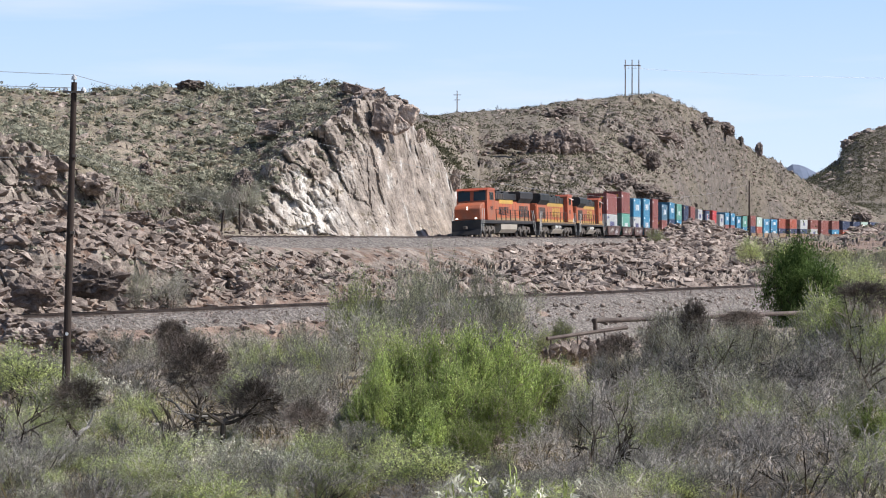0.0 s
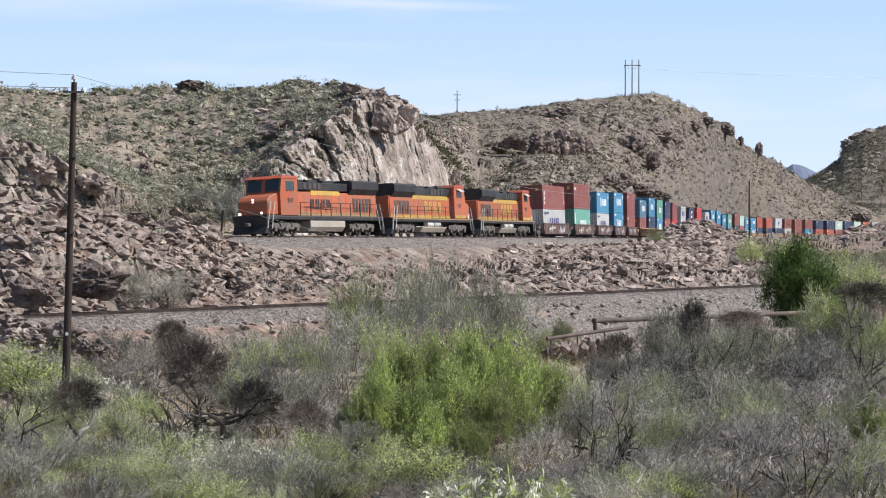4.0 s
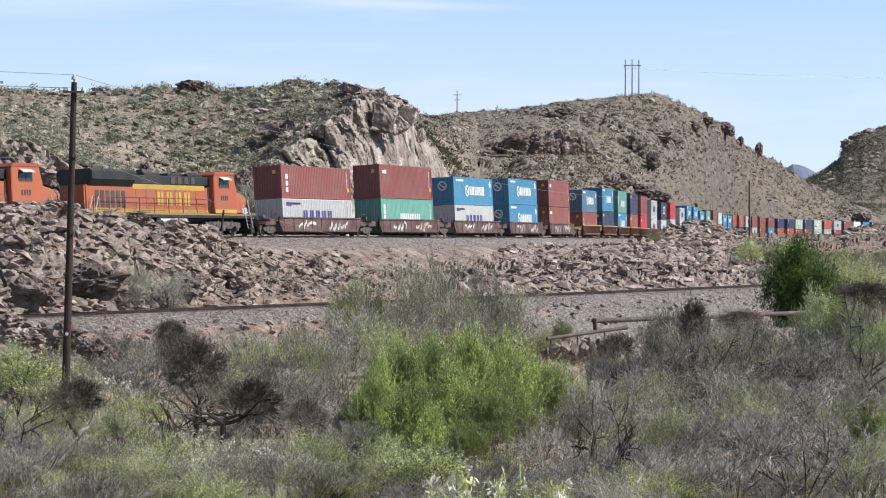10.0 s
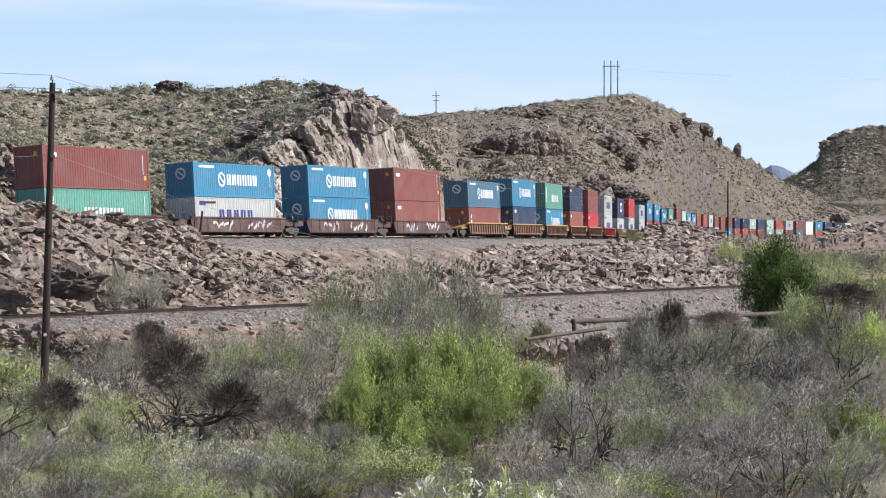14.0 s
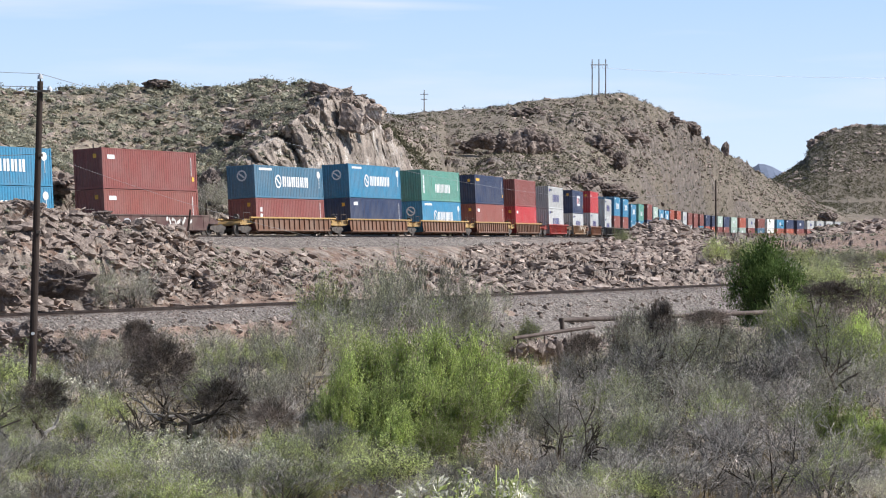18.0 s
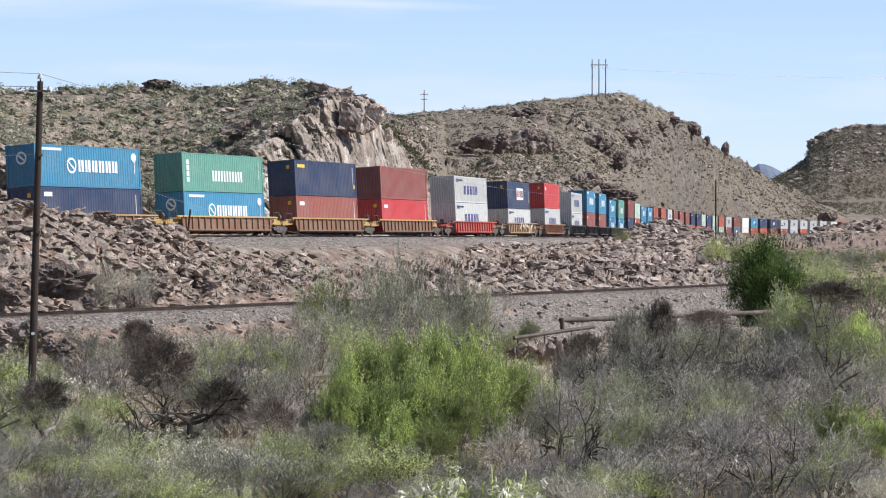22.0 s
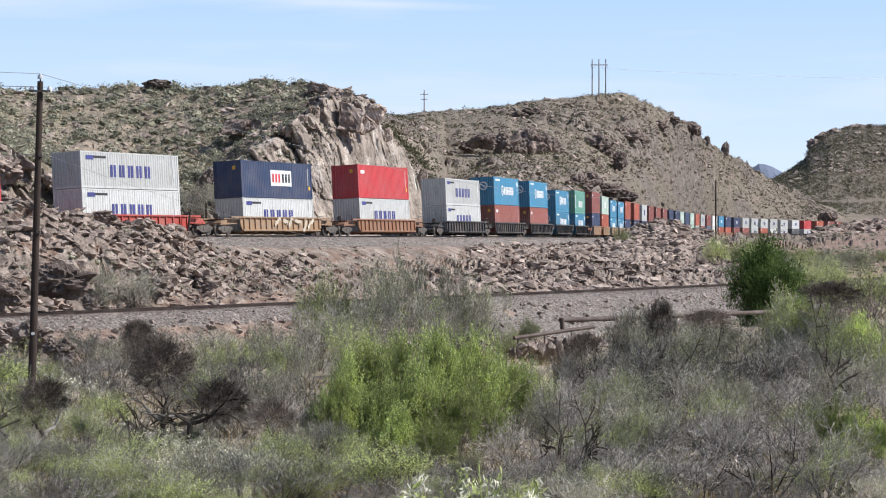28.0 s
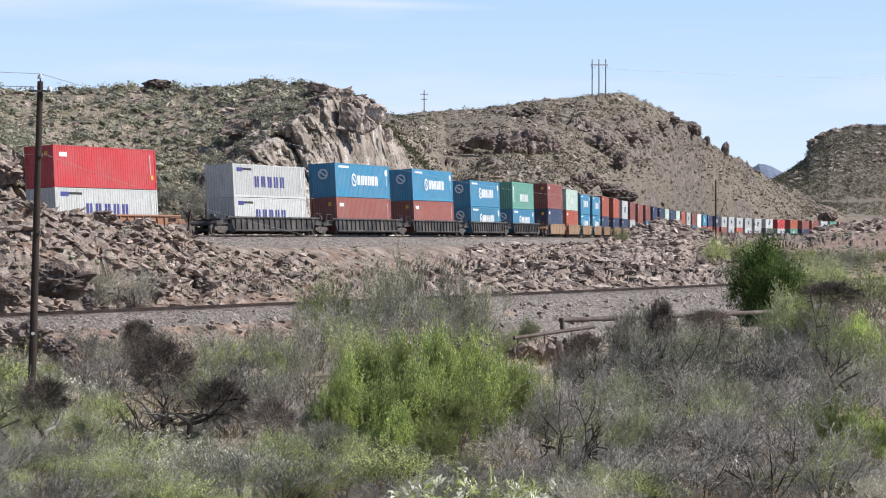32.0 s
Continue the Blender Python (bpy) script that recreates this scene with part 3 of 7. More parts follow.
BED = [(-6.5, -2.2), (-4.2, -1.0), (-2.9, -0.32), (-1.5, -0.17), (-0.9, -0.17), (-0.6, -0.2), (0.6, -0.2), (0.9, -0.17), (1.5, -0.17), (2.2, -0.24), (2.9, -0.42), (3.6, -0.8), (4.4, -1.2), (5.2, -1.6), (6.6, -2.4), (7.8, -3.6)]
RAIL_PROFILE = [(-0.07, -0.17), (-0.07, -0.15), (-0.012, -0.13), (-0.012, -0.05), (-0.037, -0.04), (-0.037, 0.0), (0.037, 0.0), (0.037, -0.04), (0.012, -0.05), (0.012, -0.13), (0.07, -0.15), (0.07, -0.17)]
main_poses = [on_line(s) for s in np.concatenate([np.arange(-298, -20, 4), np.arange(-20, 300, 0.8), np.arange(300, 790, 4)])]
low_poses = [low_pose(s) for s in np.concatenate([np.arange(2, 110, 4), np.arange(110, 300, 0.8), np.arange(300, 560, 4)]) if s < LOW_RUN[-1] - 2]
tagged(ribbon("ballast_upper", main_poses, BED, MAT_BALLAST, 0.05), "grey crushed-stone ballast bed of the upper track", "ballast", kind="structure")
tagged(ribbon("ballast_lower", low_poses, BED, MAT_BALLAST, 0.05), "grey crushed-stone ballast bed of the lower track", "ballast", kind="structure")
for poses, where in ((main_poses, "upper"), (low_poses, "lower")):
    for side in (-0.75, 0.75):
        tagged(ribbon("rail", [m @ Matrix.Translation((0, side, 0)) for m in poses], RAIL_PROFILE, MAT_RAIL), "rusty steel rail of the %s track" % where, "rail", "rails", "structure")

# ---------------------------------------------------------------- containers and well cars
LONG, WIDE = 12.19, 2.44
SPEED = 11.42


def container_meshes(h):
    """Meshes of a 40-foot box: corrugated sides, ribbed roof, corner frame, ends, doors and lock bars."""
    out = {}
    verts, faces = [], []
    n = 42
    step = (LONG - 0.3) / n
    for side in (1, -1):
        cols = []
        for i in range(n):
            x0 = -LONG / 2 + 0.15 + i * step
            for dx, dep in ((0, 0.034), (0.28, 0.034), (0.42, 0.008), (0.86, 0.008)):
                cols.append((x0 + dx * step, dep))
        cols.append((LONG / 2 - 0.15, 0.045))
        base = len(verts)
        for x, dep in cols:
            y = side * (WIDE / 2 - dep)
            verts += [(x, y, 0.15), (x, y, h - 0.1)]
        for i in range(len(cols) - 1):
            a = base + 2 * i
            faces.append((a, a + 2, a + 3, a + 1) if side < 0 else (a, a + 1, a + 3, a + 2))
    b = len(verts)
    nr = 24
    for i in range(nr * 2 + 1):
        x = -LONG / 2 + 0.1 + (LONG - 0.2) * i / (nr * 2)
        z = h - (0.02 if i % 2 else 0.045)
        verts += [(x, -WIDE / 2 + 0.06, z), (x, WIDE / 2 - 0.06, z)]
    for i in range(nr * 2):
        a = b + 2 * i
        faces.append((a, a + 2, a + 3, a + 1))
    b = len(verts)
    verts += [(-LONG / 2 + 0.1, -WIDE / 2 + 0.06, 0.12), (LONG / 2 - 0.1, -WIDE / 2 + 0.06, 0.12), (LONG / 2 - 0.1, WIDE / 2 - 0.06, 0.12), (-LONG / 2 + 0.1, WIDE / 2 - 0.06, 0.12)]
    faces.append((b + 3, b + 2, b + 1, b))
    out["shell"] = from_arrays("shell", verts, faces)
    bm = bmesh.new()
    for sx in (1, -1):
        for sy in (1, -1):
            box(bm, sx * (LONG / 2 - 0.08), sy * (WIDE / 2 - 0.08), h / 2, 0.16, 0.16, h - 0.02)
            for z in (0.06, h - 0.06):
                box(bm, sx * (LONG / 2 - 0.089), sy * (WIDE / 2 - 0.081), z, 0.18, 0.166, 0.118)
        box(bm, sx * (LONG / 2 - 0.06), 0, 0.1, 0.1, WIDE - 0.3, 0.17)
        box(bm, sx * (LONG / 2 - 0.06), 0, h - 0.07, 0.1, WIDE - 0.3, 0.1)
    for sy in (1, -1):
        box(bm, 0, sy * (WIDE / 2 - 0.03), 0.09, LONG - 0.34, 0.06, 0.15)
        box(bm, 0, sy * (WIDE / 2 - 0.04), h - 0.065, LONG - 0.34, 0.07, 0.08)
    out["frame"] = mesh_of(bm, "frame")
    verts, faces = [], []
    ne = 9
    cols = []
    st = (WIDE - 0.3) / ne
    for i in range(ne):
        for dx, dep in ((0, 0.055), (0.25, 0.055), (0.42, 0.015), (0.83, 0.015)):
            cols.append((-WIDE / 2 + 0.15 + (i + dx) * st, dep))
    cols.append((WIDE / 2 - 0.15, 0.055))
    for y, dep in cols:
        verts += [(LONG / 2 - dep, y, 0.17), (LONG / 2 - dep, y, h - 0.11)]
    for i in range(len(cols) - 1):
        a = 2 * i
        faces.append((a, a + 2, a + 3, a + 1))
    out["end_panel"] = from_arrays("end_panel", verts, faces)
    bm = bmesh.new()
    box(bm, -LONG / 2 + 0.045, 0, h / 2 + 0.03, 0.05, WIDE / 2 - 0.19, h - 0.32)
    for z in (0.62, 1.25, 1.9):
        box(bm, -LONG / 2 + 0.02, 0, z, 0.03, WIDE / 2 - 0.4, 0.2)
    out["door"] = mesh_of(bm, "door")
    bm = bmesh.new()
    rod(bm, (-LONG / 2 - 0.004, 0, 0.14), (-LONG / 2 - 0.004, 0, h - 0.12), 0.02, seg=6)
    box(bm, -LONG / 2 - 0.004, 0.12, 1.05, 0.03, 0.3, 0.04)
    out["lock_bar"] = mesh_of(bm, "lock_bar")
    return out


CONTAINER = {"std": container_meshes(2.591), "hi": container_meshes(2.896)}
TALL = {"std": 2.591, "hi": 2.896}


def ring_mesh(r, thick=0.008, inner=0.72, slash=True):
    bm = bmesh.new()
    k = 20
    vo, vi = [], []
    for i in range(k):
        a = i / k * math.tau
        vo.append([bm.verts.new((math.cos(a) * r, y, math.sin(a) * r)) for y in (0, thick)])
        vi.append([bm.verts.new((math.cos(a) * r * inner, y, math.sin(a) * r * inner)) for y in (0, thick)])
    for i in range(k):
        j = (i + 1) % k
        bm.faces.new((vo[i][1], vi[i][1], vi[j][1], vo[j][1]))
        bm.faces.new((vo[i][0], vo[i][1], vo[j][1], vo[j][0]))
    if slash:
        prism(bm, [(-r * 0.62, -r * 0.3), (-r * 0.42, -r * 0.5), (r * 0.62, r * 0.3), (r * 0.42, r * 0.5)], "y", 0.0, thick)
    bmesh.ops.recalc_face_normals(bm, faces=bm.faces[:])
    return mesh_of(bm, "emblem")


def slab_mesh(w, h, name="panel", thick=0.006):
    bm = bmesh.new()
    box(bm, 0, 0, 0, w, thick, h, 0.0)
    return mesh_of(bm, name)


SIGNS = {
    "short": slab_mesh(0.9, 0.3), "seven": slab_mesh(1.4, 0.26), "emblem": ring_mesh(0.55), "end_emblem": ring_mesh(0.44),
    "plate": slab_mesh(3.6, 1.25), "stripe": slab_mesh(2.2, 0.18), "digits": slab_mesh(1.5, 0.16), "warn": slab_mesh(0.28, 0.3), "tick": slab_mesh(0.06, 1.4),
    "arrow": ring_mesh(0.3, inner=0.1, slash=False), "left_col": slab_mesh(0.36, 0.36)}
BAR = slab_mesh(1.0, 1.0, "letter_bar", 0.012)
ROWS_OF = {  # width, height, number of letters, gap between them: each letter is a pair of plain bars
    "six": (4.6, 0.82, 6, 0.2), "five": (5.0, 0.86, 5, 0.45), "two_words": (4.6, 0.8, 11, 0.25), "plate_words": (1.5, 0.7, 3, 0.2),
    "blocks": (2.6, 0.9, 5, 0.14), "name_dark": (3.6, 0.62, 4, 0.3), "name_gold": (4.2, 1.0, 4, 0.4), "road_number": (0.95, 0.36, 4, 0.35)}


def letters(parent, kind, mat, m_):
    """A row of plain bars on a side, in place of a name; m_ maps x ahead, y out, z up."""
    width, height, count, gap = ROWS_OF[kind]
    w = width / (count + (count - 1) * gap)
    for i in range(count):
        for off in (-0.27, 0.27) if w > 0.45 else (0.0,):
            put("letter_bar", BAR, mat, parent, m_ @ Matrix.Translation((width / 2 - w / 2 - i * w * (1 + gap) + off * w, 0, 0)) @ Matrix.Diagonal((w * (0.38 if w > 0.45 else 0.75), 1, height, 1)))


def sign(parent, kind, mat, x, z, name="lettering", end=False):
    """Fixes a flat marking on the near side of a box, or on its leading end."""
    if kind in ROWS_OF:
        return letters(parent, kind, mat, Matrix.Translation((x, WIDE / 2 - 0.001, z)))
    if end:
        m = Matrix.Translation((LONG / 2 - 0.005, x, z)) @ Matrix.Rotation(-math.pi / 2, 4, "Z")
    else:
        m = Matrix.Translation((x, WIDE / 2 - 0.001, z))
    return put(name, SIGNS[kind], mat, parent, m)


# livery: what a box of each paint carries. x runs ahead, so reading goes from +x to -x.
def container(color, tall, livery, rich):
    words = {"maroon": "maroon corrugated steel container", "brown_red": "brown-red corrugated steel container", "bright_red": "bright red corrugated steel container",
             "orange_red": "orange-red corrugated steel container", "blue": "bright blue corrugated steel container with white lettering bars",
             "slate_blue": "faded slate-blue corrugated steel container with white lettering bars", "navy": "navy blue corrugated steel container",
             "sea_green": "sea-green corrugated steel container with white lettering bars", "white": "light grey corrugated steel container with dark blue lettering bars",
             "cream": "white corrugated steel container", "dark_grey": "dark grey corrugated steel container", "pale_green": "pale green corrugated steel container"}[color]
    ms, mat, h = CONTAINER[tall], BOX_MAT[color], TALL[tall]
    e = empty_thing("shipping_container", words + ("" if "bars" in words else " loaded on a well car"), "container", "containers on the train")
    put("shell", ms["shell"], mat, e)
    put("frame", ms["frame"], mat, e)
    put("end_panel", ms["end_panel"], mat, e)
    for sy in (-1, 1):
        d = put("door", ms["door"], mat, e, Matrix.Translation((0, sy * 0.53, 0)))
        if rich:
            for k in (-0.28, 0.28):
                put("lock_bar", ms["lock_bar"], mat, d, Matrix.Translation((0, k, 0)))
    mid = h / 2 + 0.05
    if livery == "hj":
        sign(e, "six", MARK_WHITE, -1.0, mid)
        sign(e, "emblem", MARK_WHITE, 2.05, mid, "emblem")
        if rich:
            sign(e, "stripe", MARK_WHITE, 4.2, h - 0.32, "number_strip")
            sign(e, "arrow", MARK_WHITE, -5.3, h * 0.78, "emblem")
            sign(e, "end_emblem", MARK_WHITE, 0.1, h * 0.68, "emblem", end=True)
    elif livery == "co":
        sign(e, "five", MARK_BLUE, 0.1, mid - 0.1)
        if rich:
            sign(e, "short", MARK_BLUE, 5.0, h - 0.45)
            sign(e, "digits", MARK_BLACK, 3.8, h - 0.4, "number_bars")
    elif livery == "cs":
        sign(e, "two_words", MARK_WHITE, -0.5, h * 0.42)
        if rich:
            for z in (0.3, 0.45, 0.6, 0.75):
                sign(e, "left_col", MARK_WHITE, 5.3, h * z, "lettering")
    elif livery == "cg":
        sign(e, "plate", MARK_WHITE, -0.6, mid + 0.1, "panel")
        letters(e, "plate_words", MARK_RED, Matrix.Translation((0.25, WIDE / 2 + 0.004, mid + 0.1)))
        letters(e, "plate_words", MARK_BLACK, Matrix.Translation((-1.45, WIDE / 2 + 0.004, mid + 0.1)))
    elif livery == "se":
        sign(e, "seven", MARK_YELLOW, 4.9, h - 0.5)
    elif livery == "ca":
        sign(e, "short", MARK_WHITE, 5.0, h - 0.65)
    elif livery == "kl":
        for z in (0.25, 0.45, 0.65):
            sign(e, "left_col", MARK_WHITE, 5.2, h * z, "lettering")
    elif livery == "pl":
        sign(e, "blocks", MARK_BLUE, 0.0, mid)
    elif livery == "pw":
        sign(e, "blocks", MARK_WHITE, 0.3, mid)
    elif livery == "id":
        sign(e, "short", MARK_WHITE, 4.8, h - 0.5)
    if rich and livery != "":
        sign(e, "tick", MARK_WHITE, -5.35, h * 0.62, "number_bars")
        if color in ("maroon", "brown_red", "bright_red", "navy"):
            sign(e, "warn", MARK_YELLOW, -5.55, h * 0.3, "warning_label")
            sign(e, "warn", MARK_YELLOW, 0.6, h * 0.8, "warning_label", end=True)
    return e


def bogie(parent, x):
    """A two-axle truck: side frames, bolster, springs and four wheels."""
    if "b" not in BOGIE:
        bm = bmesh.new()
        prism(bm, [(-1.1, 0.42), (-1.1, 0.62), (-0.45, 0.72), (0.45, 0.72), (1.1, 0.62), (1.1, 0.42), (0.7, 0.36), (0.42, 0.2), (-0.42, 0.2), (-0.7, 0.36)], "y", -0.07, 0.07)
        BOGIE["b"] = mesh_of(bm, "side_frame")
        bm = bmesh.new()
        rod(bm, (0, -0.06, 0.42), (0, 0.06, 0.42), 0.42, seg=20)
        rod(bm, (0, -0.09, 0.42), (0, 0.09, 0.42), 0.13, seg=10)
        BOGIE["w"] = mesh_of(bm, "wheel")
        bm = bmesh.new()
        box(bm, 0, 0, 0.5, 0.4, 2.2, 0.25)
        for sy in (-1, 1):
            for k in (-0.2, 0, 0.2):
                rod(bm, (k, sy * 0.98, 0.28), (k, sy * 0.98, 0.46), 0.08, seg=8)
        BOGIE["bolster"] = mesh_of(bm, "bolster")
    t = put("bogie", BOGIE["bolster"], MAT_STEEL, parent, Matrix.Translation((x, 0, 0)))
    for sy in (-1, 1):
        put("side_frame", BOGIE["b"], MAT_STEEL, t, Matrix.Translation((0, sy * 1.0, 0)))
        for sx in (-0.88, 0.88):
            put("wheel", BOGIE["w"], MAT_STEEL, t, Matrix.Translation((sx, sy * 0.76, 0)))




def stroke_mesh(seed):
    """A bent spray-paint stroke about one metre across."""
    rnd = random.Random(seed)
    bm = bmesh.new()
    top = [(x, 0.3 * math.sin(2.6 * x + seed) + rnd.uniform(0.10, 0.24)) for x in (-0.5, -0.3, -0.1, 0.1, 0.3, 0.5)]
    low = [(x, z - rnd.uniform(0.22, 0.42)) for x, z in top]
    prism(bm, top + low[::-1], "y", 0.0, 0.008)
    return mesh_of(bm, "graffiti_stroke")


STROKES = [stroke_mesh(k) for k in range(1, 5)]
BOGIE = {}
WELL = {}


def well_car(length, color, trim, style, first, graffiti, words):
    """One well between trucks. Styles: 'ribbed' sides with a top chord, or 'smooth' plate sides."""
    key = (length, style)
    half = length / 2
    well = min(half - 2.3, 6.7)
    if key not in WELL:
        d = {}
        bm = bmesh.new()
        if style == "smooth":
            prism(bm, [(-well - 0.5, 1.42), (well + 0.5, 1.42), (well + 0.5, 1.0), (well, 0.32), (-well, 0.32), (-well - 0.5, 1.0)], "y", -0.05, 0.05)
            box(bm, 0, 0.03, 1.4, 2 * well + 1.0, 0.16, 0.1)
            for i in range(9):
                box(bm, -well + 0.3 + i * (2 * well - 0.6) / 8, 0.06, 0.87, 0.05, 0.03, 0.95)
        else:
            prism(bm, [(-well - 0.3, 1.3), (well + 0.3, 1.3), (well + 0.3, 0.9), (well, 0.34), (-well, 0.34), (-well - 0.3, 0.9)], "y", -0.03, 0.03)
            for i in range(15):
                box(bm, -well + 0.2 + i * (2 * well - 0.4) / 14, 0.085, 0.82, 0.09, 0.11, 0.94)
            box(bm, 0, 0.06, 0.38, 2 * well, 0.14, 0.12)
        d["side"] = mesh_of(bm, "well_side")
        bm = bmesh.new()
        box(bm, 0, 0.03, 1.36, 2 * (half - 1.2), 0.2, 0.12, 0.01)
        d["chord"] = mesh_of(bm, "top_chord")
        bm = bmesh.new()
        box(bm, 0, 0, 0.3, 2 * well, 2.5, 0.08)
        for i in range(7):
            box(bm, -well + 0.4 + i * (2 * well - 0.8) / 6, 0, 0.24, 0.25, 2.5, 0.12)
        d["floor"] = mesh_of(bm, "well_floor")
        bm = bmesh.new()
        prism(bm, [(well, 0.9), (well, 1.28), (half - 0.25, 1.12), (half - 0.1, 0.95), (half - 0.1, 0.8), (half - 0.9, 0.8)], "y", -1.15, 1.15)
        box(bm, half - 1.3, 0, 1.24, 1.4, 2.3, 0.06)
        for sy in (-1, 1):
            box(bm, half - 0.9, sy * 1.12, 1.0, 1.2, 0.1, 0.3)
        d["deck"] = mesh_of(bm, "end_deck")
        bm = bmesh.new()
        rod(bm, (half - 0.4, 1.3, 1.0), (half - 0.4, 1.3, 1.75), 0.02, seg=6)
        rod(bm, (half - 1.5, 1.3, 1.0), (half - 1.5, 1.3, 1.75), 0.02, seg=6)
        rod(bm, (half - 0.4, 1.3, 1.75), (half - 1.5, 1.3, 1.75), 0.02, seg=6)
        d["grab"] = mesh_of(bm, "grab_rail")
        bm = bmesh.new()
        rod(bm, (0, -0.12, 0), (0, 0.12, 0), 0.22, seg=12)
        d["wheel_brake"] = mesh_of(bm, "brake_wheel")
        WELL[key] = d
    d = WELL[key]
    e = empty_thing("well_car", words, "railway car", "well cars of the train")
    for sy in (1, -1):
        put("well_side", d["side"], CAR_MAT[color], e, Matrix.Translation((0, sy * 1.4, 0)) @ Matrix.Rotation(0 if sy > 0 else math.pi, 4, "Z"))
        if style == "ribbed":
            put("top_chord", d["chord"], CAR_MAT[trim], e, Matrix.Translation((0, sy * 1.42, 0)) @ Matrix.Rotation(0 if sy > 0 else math.pi, 4, "Z"))
    put("well_floor", d["floor"], CAR_MAT[color], e)
    put("end_deck", d["deck"], CAR_MAT[trim], e)
    put("end_deck", d["deck"], CAR_MAT[trim], e, Matrix.Rotation(math.pi, 4, "Z"))
    for sy in (0.0, -2.6):
        put("grab_rail", d["grab"], MAT_STEEL, e, Matrix.Translation((0, sy, 0)))
        put("grab_rail", d["grab"], MAT_STEEL, e, Matrix.Rotation(math.pi, 4, "Z") @ Matrix.Translation((0, sy, 0)))
    put("brake_wheel", d["wheel_brake"], MAT_STEEL, e, Matrix.Translation((half - 0.35, 0.7, 1.45)) @ Matrix.Rotation(math.pi / 2, 4, "Z"))
    bogie(e, -half)
    if first:
        bogie(e, half - 1.0)
    if graffiti:
        rnd = random.Random(graffiti)
        runs = ((0.9, 6, 1.15, 1.0), ) if style == "ribbed" else ((3.6, 4, 0.75, 0.8), (-1.6, 5, 0.72, 0.85))
        for x, n, w, h in runs:
            paint = GRAFFITI[rnd.randrange(3)]
            for i in range(n):
                high, lean = h * rnd.uniform(0.8, 1.1), rnd.uniform(-0.25, 0.25)
                shear = Matrix(((1, 0, lean, 0), (0, 1, 0, 0), (rnd.uniform(-0.12, 0.12), 0, 1, 0), (0, 0, 0, 1)))
                put("graffiti_stroke", STROKES[rnd.randrange(4)], paint, e,
                    Matrix.Translation((x - i * w, 1.455 if style == "smooth" else 1.545, 0.86 + rnd.uniform(-0.06, 0.06))) @ shear @ Matrix.Rotation(rnd.uniform(-0.7, 0.7), 4, "Y") @ Matrix.Diagonal((w * rnd.uniform(0.7, 1.1), 1, high, 1)), "faded spray-painted stroke")
    return e


